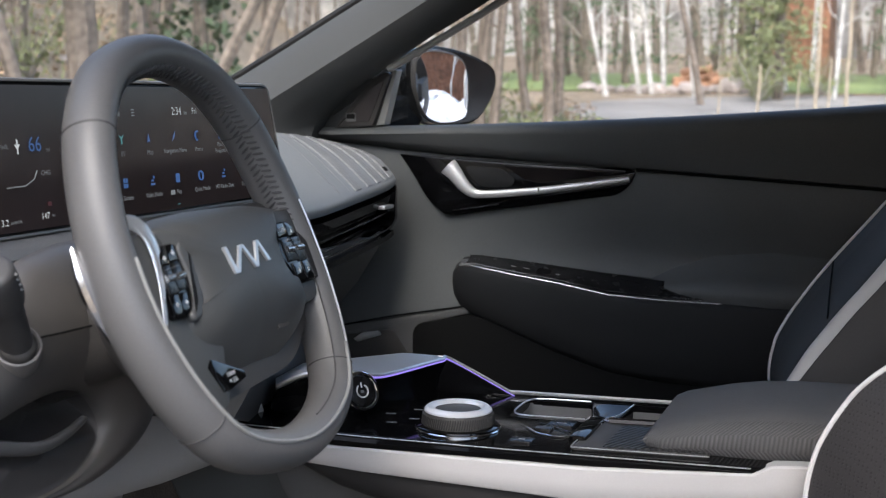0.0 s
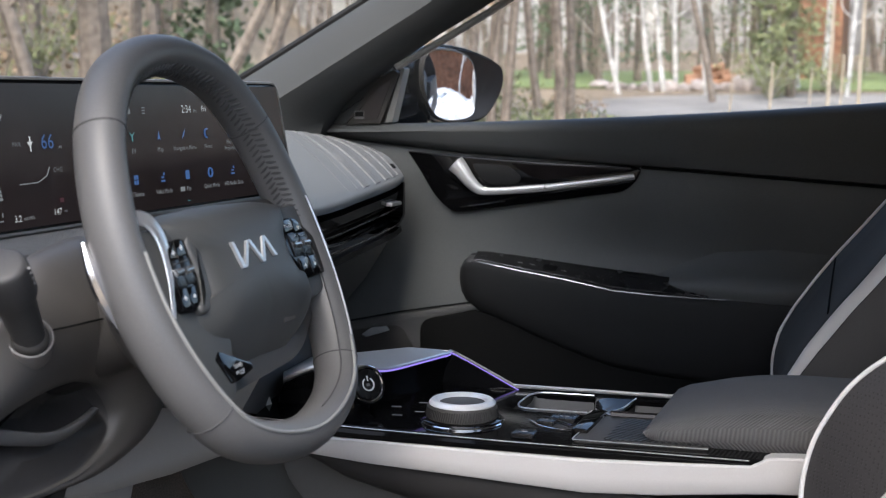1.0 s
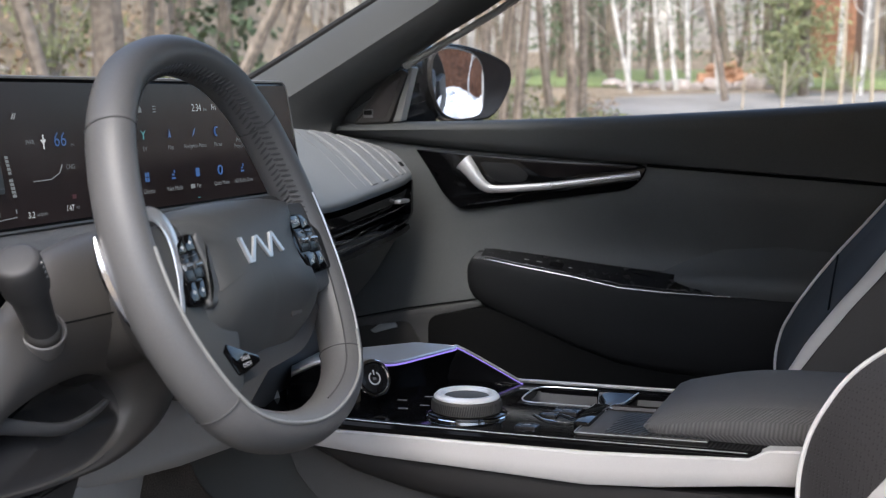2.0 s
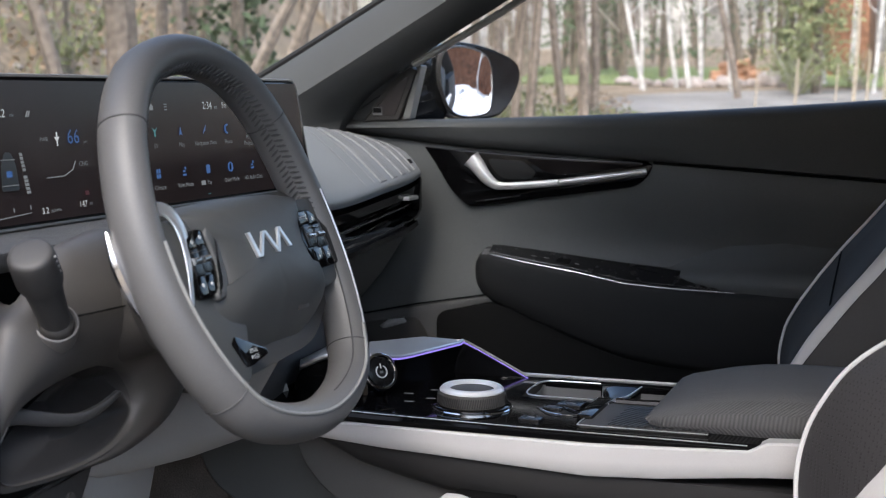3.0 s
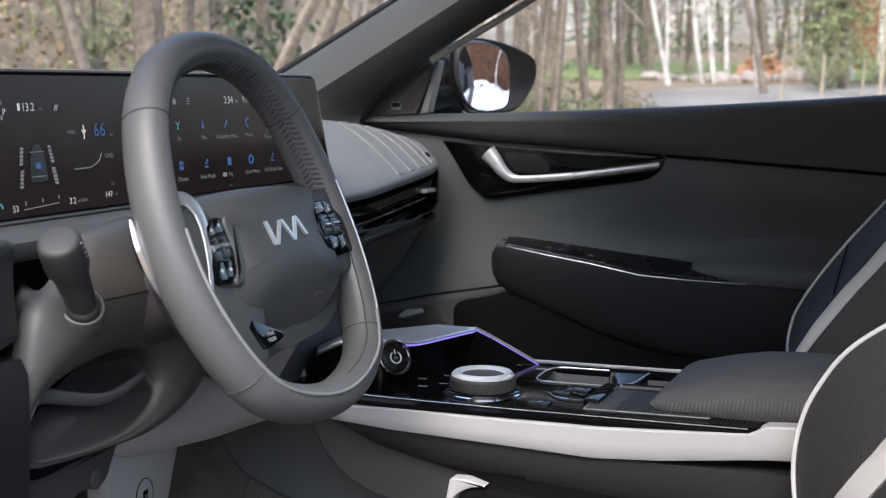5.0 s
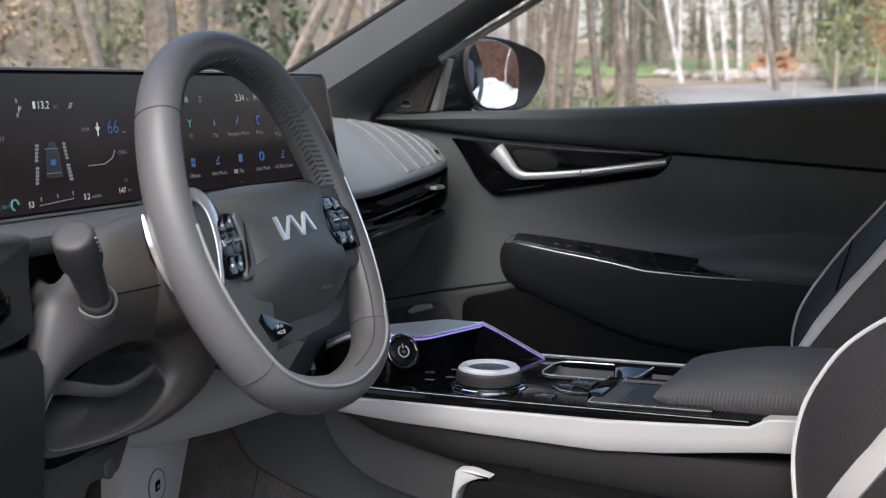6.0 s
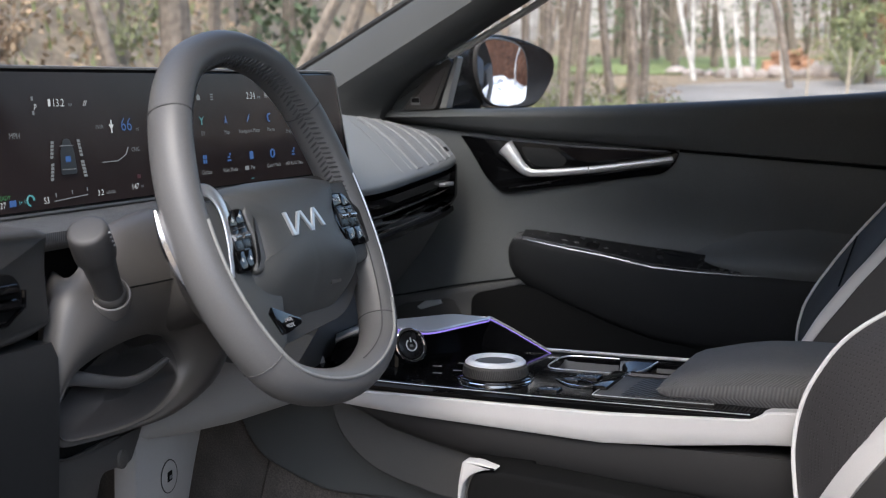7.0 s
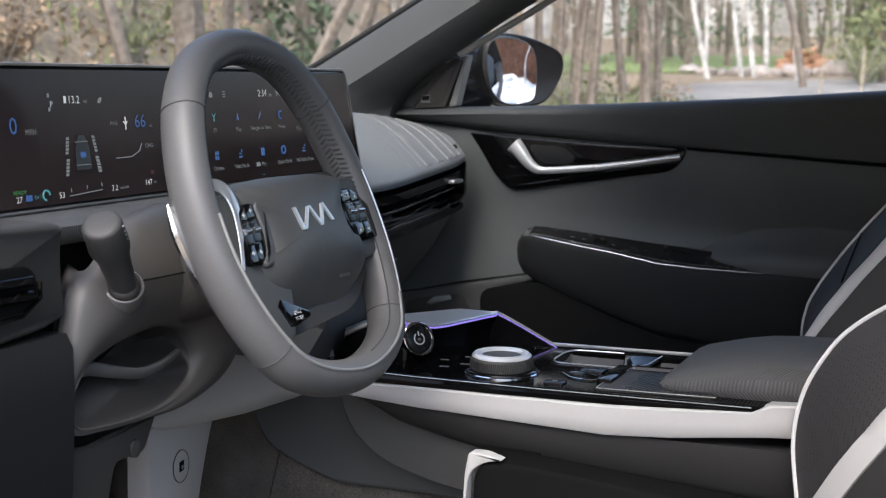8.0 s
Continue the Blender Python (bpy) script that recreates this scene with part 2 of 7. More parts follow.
def tube(path, r, seg=10, closed=False, bm=None, squash=None, up=None):
    """A round bar along a line; r a number or a function of 0..1; squash a second radius."""
    bm = bm or bmesh.new()
    P = [Vector(p) for p in path]
    m = len(P)
    rows, side = [], None
    for i, p in enumerate(P):
        d = (P[(i + 1) % m] - P[i - 1]) if closed else (P[min(i + 1, m - 1)] - P[max(i - 1, 0)])
        d.normalize()
        if up is not None:
            side = d.cross(Vector(up)).normalized()
        elif side is None:
            side = d.orthogonal().normalized()
        else:
            side = (side - d * side.dot(d)).normalized()
        top = side.cross(d).normalized()
        k = r(i / max(m - 1, 1)) if callable(r) else r
        q = k if squash is None else squash * (k / (r if not callable(r) else r(0.5)))
        rows.append([bm.verts.new(p + side * (k * math.cos(a)) + top * (q * math.sin(a))) for a in (2 * math.pi * j / seg for j in range(seg))])
    for i in range(m if closed else m - 1):
        a, b = rows[i], rows[(i + 1) % m]
        for j in range(seg):
            bm.faces.new((a[j - 1], a[j], b[j], b[j - 1]))
    if not closed:
        bm.faces.new(rows[0]), bm.faces.new(rows[-1])
    return bm


def box(x0, x1, y0, y1, z0, z1, bev=0.0, seg=2, bm=None):
    own = bmesh.new()
    bmesh.ops.create_cube(own, size=1, matrix=Matrix.LocRotScale(((x0 + x1) / 2, (y0 + y1) / 2, (z0 + z1) / 2), None, (x1 - x0, y1 - y0, z1 - z0)))
    if bev:
        bmesh.ops.bevel(own, geom=own.edges, offset=bev, segments=seg, affect="EDGES", profile=0.6)
    if bm is None:
        return own
    me = bpy.data.meshes.new("tmp")
    own.to_mesh(me)
    own.free()
    bm.from_mesh(me)
    bpy.data.meshes.remove(me)
    return bm


def disc(to, a, b, r, c0, c1, bev=0.0, n=40, ratio=1.0):
    return prism([(a + r * math.cos(2 * math.pi * k / n), b + r * ratio * math.sin(2 * math.pi * k / n)) for k in range(n)], to, c0, c1, bev)


def annulus(to, a, b, r0, r1, c0, c1, n=48, bev=0.001):
    """A ring with a rounded front edge."""
    rows = []
    for k in range(n):
        t = 2 * math.pi * k / n
        co, si = math.cos(t), math.sin(t)
        rows.append([to(a + r * co, b + r * si, c) for r, c in ((r0, c0), (r1, c0), (r1, c1 - bev), (r1 - bev, c1), (r0 + bev, c1), (r0, c1 - bev))])
    rows.append(rows[0])
    return loft(rows, caps=False)


def words(text, to, a, b, size, mat, parent, align="LEFT", name="lettering", label=""):
    """Flat lettering of the built-in font, laid on a plane map and joined to its thing."""
    cu = bpy.data.curves.new("txt", "FONT")
    cu.body, cu.size, cu.align_x, cu.align_y = text, size, align, "CENTER"
    cu.resolution_u = 2
    tmp = bpy.data.objects.new("txt", cu)
    me = bpy.data.meshes.new_from_object(tmp)
    bpy.data.objects.remove(tmp)
    bpy.data.curves.remove(cu)
    for v in me.vertices:
        v.co = to(a + v.co.x, b + v.co.y, 0.0)
    me.materials.clear()
    return part(name, me, mat, parent, label)


# ---- car shell ----
def lerp(a, b, t):
    return a + (b - a) * t


def car_shell():
    floor = box(-0.75, 1.9, -0.42, 1.16, 0.28, 0.34, 0.01)
    toe = loft([[Vector((x, y, z)) for x, z in ((-0.30, 0.345), (-0.42, 0.40), (-0.56, 0.52), (-0.60, 0.72), (-0.66, 0.72), (-0.66, 0.345))] for y in (-0.42, -0.1, 0.2, 0.40)])
    tagged(part("floor_toe_board", toe, CARPET), "dark carpeted toe board of the driver footwell", "floor", kind="structure")
    tagged(part("floor", floor, CARPET), "dark carpeted footwell floor of a car cabin", "floor", kind="structure")
    # roof lining, gently crowned
    rows = [[Vector((x, lerp(-0.30, 1.04, j / 8), 1.42 + 0.03 * math.sin(math.pi * j / 8) - 0.25 * max(0, 0.05 - x) ** 2 * 6 - 0.05 * max(0, x - 0.9))) for j in range(9)] for x in (-0.12, 0.0, 0.2, 0.5, 0.9, 1.4, 1.85)]
    tagged(part("ceiling", sheet(rows, 0.03), HEADLINER), "pale cloth roof lining of the cabin", "ceiling", kind="structure")
    # rear end and sills that close the cabin
    tagged(part("wall_rear", box(1.85, 1.9, -0.40, 1.14, 0.34, 1.40, 0.01), DARK), "dark panel closing the rear of the cabin", "wall", kind="structure")
    tagged(part("wall_firewall", box(-0.80, -0.75, -0.42, 1.16, 0.28, 0.93, 0.01), BLACK), "black firewall ahead of the footwells", "wall", kind="structure")
    # Unseen rear doors, added closed to keep light from behind out of the cabin.
    tagged(part("wall_rear_left", box(0.95, 1.86, -0.42, -0.37, 0.30, 1.04, 0.01), DARK), "dark closed rear door on the driver side", "wall", kind="structure")
    tagged(part("wall_rear_right", box(0.80, 1.86, 1.09, 1.14, 0.30, 1.04, 0.01), DARK), "dark closed rear door on the passenger side", "wall", kind="structure")
    tagged(part("wall_footwell", box(-0.80, -0.58, 1.088, 1.13, 0.28, 1.0, 0.005), BLACK), "black side wall of the footwell", "wall", kind="structure")
    tagged(part("trim_sill", box(-0.6, 1.85, -0.44, -0.37, 0.26, 0.40, 0.015), DARK), "dark door sill trim on the open driver side", "trim", kind="structure")


def pillar_loft(name, a, b, w0, w1, mat, label):
    """A rounded trim bar from a to b; w: half width along x and across y at its ends."""
    rows = []
    for k in range(11):
        t = k / 10
        p = Vector(a).lerp(Vector(b), t) + Vector((0, 0, 0.02 * math.sin(math.pi * t)))
        hx, hy = lerp(w0[0], w1[0], t), lerp(w0[1], w1[1], t)
        rows.append([p + Vector((hx * c, hy * s, 0)) for c, s in [(math.copysign(abs(math.cos(q)) ** 0.7, math.cos(q)), math.copysign(abs(math.sin(q)) ** 0.7, math.sin(q))) for q in (2 * math.pi * j / 16 for j in range(16))]])
    return tagged(part(name, loft(rows), mat), label, "pillar", kind="structure")


def a_pillar():
    """The passenger-side windscreen pillar: a lit upper face and a darker face towards the door, down to the dash."""
    edge = [(-0.80, 1.05, 0.985), (-0.575, 1.01, 1.088), (-0.338, 0.985, 1.212), (-0.10, 0.95, 1.335), (0.08, 0.92, 1.425)]
    ridge = [(-0.66, 0.965, 0.975), (-0.512, 0.965, 1.052), (-0.262, 0.945, 1.190), (-0.04, 0.925, 1.315), (0.14, 0.90, 1.41)]
    door = [(-0.43, 1.03, 0.985), (-0.375, 1.015, 1.072), (-0.135, 0.99, 1.205), (0.06, 0.965, 1.315), (0.25, 0.94, 1.40)]
    out = [(-0.43, 1.09, 0.985), (-0.38, 1.075, 1.07), (-0.15, 1.045, 1.215), (0.05, 1.01, 1.33), (0.24, 0.98, 1.42)]
    rows = []
    for line in zip(*(curve(q, 5, closed=False) for q in (edge, ridge, door, out))):
        e, r, d, o = line
        mid = (r + d) / 2 + Vector((0.005, -0.012, -0.004))
        nose = (e + r) / 2 + Vector((0.0, -0.006, 0.010))
        rows.append([e, nose, r + Vector((0, 0.004, 0.006)), r + Vector((0.012, -0.001, -0.004)), mid, d, o, (o + e) / 2 + Vector((0, 0.06, 0.02))])
    tagged(part("pillar_front", loft(rows), PILLAR, angle=50), "dark cloth-covered windscreen pillar on the passenger side", "pillar", kind="structure")
    line = [p + Vector((0.010, 0.010, -0.004)) for p in curve(door, 5, closed=False)]
    tagged(part("trim_window_seal", tube(line[7:], 0.006, 8, squash=0.010, up=(0, 1, 0)), SEAL), "pale rubber window seal along the pillar", "seal", kind="structure")
    line = [p + Vector((-0.004, 0.008, 0.004)) for p in curve(edge, 5, closed=False)]
    tagged(part("trim_windscreen_edge", tube(line, 0.007, 8), RUBBER), "black windscreen edge seal", "seal", kind="structure")


def windscreen():
    rows = []
    for i in range(9):
        t = i / 8
        rows.append([Vector((lerp(-0.82, 0.06, t) - 0.10 * math.cos(math.pi * (j / 12 - 0.5)) * (1 - 0.5 * t), lerp(lerp(-0.36, 1.06, j / 12), lerp(-0.24, 0.94, j / 12), t), lerp(0.985, 1.425, t))) for j in range(13)])
    g = part("window_windscreen", sheet(rows, 0.004), WINDSCREEN)
    g.visible_shadow = False
    tagged(g, "clear raked windscreen glass", "window", kind="structure")


car_shell()
a_pillar()
windscreen()
pillar_loft("pillar_middle", (0.70, 1.09, 0.5), (0.86, 0.98, 1.42), (0.09, 0.03), (0.05, 0.03), PILLAR, "dark cloth-covered door pillar behind the passenger")
pillar_loft("pillar_driver_front", (-0.62, -0.34, 0.98), (0.12, -0.22, 1.43), (0.06, 0.035), (0.06, 0.03), PILLAR, "dark windscreen pillar beside the open driver door")
pillar_loft("pillar_driver_middle", (0.86, -0.37, 0.35), (0.95, -0.26, 1.42), (0.09, 0.04), (0.05, 0.03), PILLAR, "dark door pillar behind the driver seat")
tagged(part("roof_outer", sheet([[Vector((x, lerp(-0.34, 1.08, j / 6), 1.475 + 0.03 * math.sin(math.pi * j / 6) - 0.04 * max(0, x - 0.9))) for j in range(7)] for x in (-0.02, 0.4, 0.9, 1.5, 1.9)], 0.01), CARPAINT), "black painted car roof", "roof", kind="structure")


# ---- passenger door ----
RINGS = material("silver_paint_satin", (0.66, 0.66, 0.66), 0.34, 0.55, stain=0.04, stain_scale=30)


def door_top(x):
    return 1.0385 + 0.052 * x + 0.035 * x * x


def door_seam(x):
    return 0.970 - 0.052 * x + 0.06 * max(0.0, -x - 0.2) ** 1.0 * 0.6


def passenger_door():
    d = thing("passenger_door", (0.1, 1.1, 0.34), "closed dark grey passenger door with gloss black handle panel", "car door")
    xs = [-0.62, -0.52, -0.44, -0.36, -0.28, -0.2, -0.1, 0, 0.1, 0.2, 0.3, 0.4, 0.5, 0.62, 0.75]
    rows = []
    for x in xs:
        t, s = door_top(x), door_seam(x)
        prof = [(1.086, s + 0.002), (1.066, s + 0.006), (1.058, lerp(s, t, 0.35)), (1.050, lerp(s, t, 0.7)), (1.049, t - 0.012), (1.056, t - 0.003), (1.070, t + 0.001), (1.105, t - 0.002), (1.125, t - 0.02), (1.12, s - 0.02)]
        rows.append([Vector((x, y, z)) for y, z in prof])
    part("belt_roll", loft(rows), SOFT, d, "padded dark upper roll under the window", angle=60)
    # main panel: hollowed between seam and armrest, then falling to the sill
    rows = []
    for x in xs:
        s = door_seam(x)
        hollow = 0.022 * math.exp(-((x - 0.22) / 0.2) ** 2)
        prof = [(1.082, s), (1.079, s - 0.006), (1.080, s - 0.05), (1.084 + hollow * 0.4, s - 0.09), (1.088 + hollow, s - 0.125), (1.086 + hollow, 0.80), (1.070, 0.75), (1.060, 0.68), (1.064, 0.58), (1.075, 0.45), (1.085, 0.36), (1.13, 0.36), (1.13, s)]
        rows.append([Vector((x, y, z)) for y, z in prof])
    part("door_panel", loft(rows), SOFT, d, "dark soft door trim panel", angle=60)
    # armrest pull: a nosed bulge with a sloping switch ledge on it
    pull = ((-0.188, 0.786, 0.779, 1.074, 0.765), (-0.184, 0.801, 0.791, 1.061, 0.746), (-0.172, 0.813, 0.800, 1.049, 0.733), (-0.15, 0.817, 0.8025, 1.040, 0.722), (-0.08, 0.811, 0.793, 1.034, 0.698), (0.0, 0.804, 0.783, 1.031, 0.670), (0.08, 0.797, 0.770, 1.029, 0.648), (0.15, 0.793, 0.767, 1.028, 0.640), (0.24, 0.776, 0.766, 1.028, 0.636), (0.34, 0.770, 0.766, 1.028, 0.635), (0.62, 0.77, 0.766, 1.03, 0.635))
    secs = []
    for x, zb, zf, y, low in pull:
        secs.append([Vector((x, a, b)) for a, b in ((1.10, zb), (1.082, zb), (y + 0.007, zf + 0.0025), (y + 0.002, zf), (y, zf - 0.007), (y - 0.001, lerp(zf, low, 0.30)), (y + 0.002, lerp(zf, low, 0.6)), (y + 0.010, lerp(zf, low, 0.9)), (y + 0.022, low), (1.085, low - 0.004), (1.10, low - 0.01))])
    part("armrest_pull", loft(secs), DARKENED_TRIM, d, "moulded armrest with rounded nose, shade put into its dark colour", angle=60)

    def on_ledge(x, t, c=0.0):
        col = [float(np.interp(x, [r[0] for r in pull], [r[k] for r in pull])) for k in (1, 2, 3)]
        return Vector((x, lerp(1.080, col[2] + 0.007, t), lerp(col[0], col[1] + 0.0025, t) + c))
    # rear pad of the armrest
    secs = []
    for x, h, w in ((0.12, 0.004, 0.01), (0.17, 0.016, 0.03), (0.23, 0.026, 0.05), (0.32, 0.030, 0.058), (0.46, 0.030, 0.058), (0.62, 0.03, 0.055)):
        z = 0.777
        secs.append([Vector((x, 1.086 + a * w, z + b * h)) for a, b in ((0.2, -0.5), (-0.9, -0.4), (-1.03, 0.1), (-0.95, 0.6), (-0.6, 0.95), (-0.2, 1.35), (0.05, 1.9), (0.2, 2.2))])
    part("armrest_pad", loft(secs), SOFT, d, "padded elbow rest behind the switches", angle=60)
    # dark switch ledge, trough and twin bright lines
    led = part("switch_ledge", sheet([[on_ledge(x, t, 0.0022) for t in (0.06, 0.3, 0.6, 0.9)] for x in (-0.158, -0.14, -0.10, -0.05, 0.0, 0.05, 0.10, 0.16, 0.20, 0.232)], 0.0015), BUTTON, d, "dark satin window switch ledge", angle=60)
    for x in (-0.085, -0.063):
        part("switch_mark", tube([on_ledge(x, 0.55, 0.003), on_ledge(x + 0.009, 0.55, 0.003)], 0.0012, 5), PRINT_DIM, led)
    part("window_switch", prism([(-0.040, 0.40), (-0.018, 0.40), (-0.018, 0.75), (-0.040, 0.75)], lambda a, b, c=0.0: on_ledge(a, b, c), 0.001, 0.0045, 0.0), BLACK, led, "small black window switch")
    part("switch_lamp", tube([on_ledge(-0.009, 0.6, 0.003), on_ledge(-0.002, 0.6, 0.003)], 0.0014, 5), PRINT_DIM, led)
    # Raised plate; the trough's depth is shade put into its black colour.
    part("grip_trough", prism(rounded([(0.060, 0.12), (0.182, 0.12), (0.205, 0.42), (0.180, 0.52), (0.085, 0.50)], [0.004, 0.02, 0.02, 0.02, 0.02]), on_ledge, 0.001, 0.0036, 0.0), BLACK, led, "black plate painted for the shaded grip trough")
    part("ledge_back_edge", tube([on_ledge(x, 0.04, 0.002) for x in (-0.160, -0.10, 0.0, 0.052, 0.10, 0.18)], 0.0018, 6), BLACK, d, "dark joint behind the ledge")
    part("chrome_strip", tube([on_ledge(x, 1.02, 0.0004) for x in (-0.160, -0.15, -0.12, -0.08, -0.04, 0.0, 0.04, 0.08, 0.115, 0.15, 0.20, 0.255)], 0.0016, 8), METAL_BTN, d, "thin satin chrome strip along the armrest")
    part("chrome_strip", tube([on_ledge(x, 0.90, 0.0024) for x in (-0.150, -0.12, -0.08, -0.04, 0.0, 0.04, 0.08, 0.115, 0.15, 0.20, 0.235)], 0.0008, 6), METAL_BTN, d, "second hairline strip beside the ledge")
    part("nose_cap", loft([[on_ledge(x, t, c) for t, c in ((0.3, -0.002), (0.35, 0.0022), (1.0, 0.0022), (1.08, -0.002))] for x in (-0.172, -0.160, -0.150)]), METAL_BTN, d, "satin chrome nose of the strip", angle=60)
    # handle panel
    face = lambda a, b, c=0.0: Vector((a, 1.0805 - c, b))
    P = rounded([(-0.286, 0.981), (-0.265, 0.953), (-0.234, 0.905), (-0.205, 0.882), (-0.185, 0.883), (0.083, 0.925), (0.103, 0.942), (0.111, 0.962), (0.095, 0.967), (-0.003, 0.967), (-0.126, 0.972)], [0.004, 0.03, 0.03, 0.02, 0.02, 0.02, 0.012, 0.006, 0.01, 0.05, 0.05])
    bez = part("handle_panel", prism(P, face, -0.01, 0.0045, 0.003), GLOSS, d, "gloss black handle surround")
    P = rounded([(-0.172, 0.964), (-0.108, 0.962), (-0.084, 0.944), (-0.092, 0.932), (-0.140, 0.930), (-0.160, 0.945)], 0.010)
    part("handle_recess", prism(P, face, 0.0, 0.0058, 0.001), DARKENED_TRIM, bez, "dark grey finger recess")
    P = rounded([(-0.105, 0.9665), (0.095, 0.9645), (0.094, 0.959), (-0.045, 0.940), (-0.070, 0.945)], 0.004)
    part("smoked_inlay", prism(P, face, 0.0, 0.0062, 0.001), SMOKE, bez, "smoked gloss inlay")
    arm = curve([face(-0.197, 0.9630, 0.010), face(-0.186, 0.9520, 0.011), face(-0.171, 0.9340, 0.012), face(-0.156, 0.9225, 0.012), face(-0.138, 0.9195, 0.012), (-0.09, 1.0805 - 0.012, 0.9232), face(-0.044, 0.9282, 0.012)], 6, closed=False)
    part("lever", tube(arm, lambda t: 0.0160 - 0.0100 * min(1.0, t * 1.5), 14, squash=0.0055, up=(0, 1, 0)), RINGS, bez, "satin silver pull lever")
    arm = curve([face(-0.042, 0.9284, 0.012), face(0.03, 0.9395, 0.012), face(0.085, 0.9485, 0.011), face(0.101, 0.9515, 0.009)], 6, closed=False)
    part("lever_bar", tube(arm, lambda t: 0.0060 - 0.0012 * t, 14, squash=0.0055, up=(0, 1, 0)), RINGS, bez, "satin silver bar behind the lever")
    part("bright_line", tube([face(-0.190, 0.8905, 0.005), face(-0.15, 0.8965, 0.0055), face(-0.112, 0.9035, 0.005)], 0.0014, 6), CHROME, bez, "bright chrome line at the lower corner")
    # lower trim joints
    part("panel_gap", tube([Vector((x, 1.0805, door_seam(x) + 0.001)) for x in (0.11, 0.25, 0.40, 0.55)], 0.0025, 6), BLACK, d, "dark joint under the upper roll")
    # Black panel over the lower door; its darkness is painted shade under the armrest.
    part("shaded_speaker_pocket", prism(rounded([(-0.252, 0.700), (-0.150, 0.724), (-0.02, 0.690), (0.10, 0.672), (0.30, 0.664), (0.64, 0.664), (0.64, 0.38), (-0.18, 0.38), (-0.25, 0.62)], 0.02), lambda a, b, c=0.0: Vector((a, 1.056 - c, b)), -0.03, 0.004, 0.003), BLACK, d, "black lower speaker and pocket panel, shade put into its colour")
    part("door_glass", sheet([[Vector((x, 1.095 - 0.10 * t, lerp(door_top(x) - 0.01, 1.41, t))) for x in (-0.40, 0.0, 0.4, 0.75)] for t in (0, 0.5, 1)], 0.004), SIDE_GLASS, d, "clear side window glass").visible_shadow = False
    part("door_outer_skin", box(-0.62, 0.75, 1.135, 1.155, 0.36, 0.99, 0.008), CARPAINT, d, "black painted outer door skin")
    # tweeter sail in front corner
    P = rounded([(-0.392, 1.022), (-0.325, 1.026), (-0.292, 1.110), (-0.303, 1.116), (-0.340, 1.092)], [0.006, 0.006, 0.004, 0.004, 0.03])
    sail = part("tweeter_sail", prism(P, lambda a, b, c=0.0: Vector((a, 1.058 - c, b)), -0.012, 0.004, 0.003), DARK, d, "dark triangular tweeter cover")
    part("sail_back", prism(rounded([(-0.47, 1.0), (-0.31, 1.02), (-0.285, 1.118), (-0.33, 1.105), (-0.43, 1.045)], 0.004), lambda a, b, c=0.0: Vector((a, 1.070 - c, b)), -0.01, 0.003, 0.002), PILLAR, d, "dark corner filler behind the sail")
    P = rounded([(-0.372, 1.032), (-0.330, 1.034), (-0.303, 1.103), (-0.335, 1.086)], [0.004, 0.003, 0.003, 0.02])
    part("tweeter_grille", prism(P, lambda a, b, c=0.0: Vector((a, 1.0535 - c, b)), 0.0, 0.0012, 0.0008), material("tweeter_mesh", (0.035, 0.028, 0.027), 0.5, grain=0.5, scale=1800, bump=0.4), sail, "fine metal mesh")
    b2 = lambda a, b, c=0.0: Vector((a, 1.0518 - c, b))
    part("badge", prism(rounded([(-0.371, 1.033), (-0.353, 1.0335), (-0.353, 1.0475), (-0.371, 1.047)], 0.001), b2, 0, 0.0012, 0.0003), PRINT_DIM, sail, "small grey square badge")
    part("badge_centre", prism([(-0.3695, 1.0375), (-0.3545, 1.038), (-0.3545, 1.046), (-0.3695, 1.0455)], b2, 0.0012, 0.0016), BLACK, sail)
    part("sail_strip", prism(rounded([(-0.322, 1.027), (-0.306, 1.029), (-0.285, 1.118), (-0.292, 1.12)], 0.002), lambda a, b, c=0.0: Vector((a, 1.065 - c, b)), -0.02, 0.004, 0.002), SEAL, sail, "pale grey quarter window strip")
    return d


passenger_door()


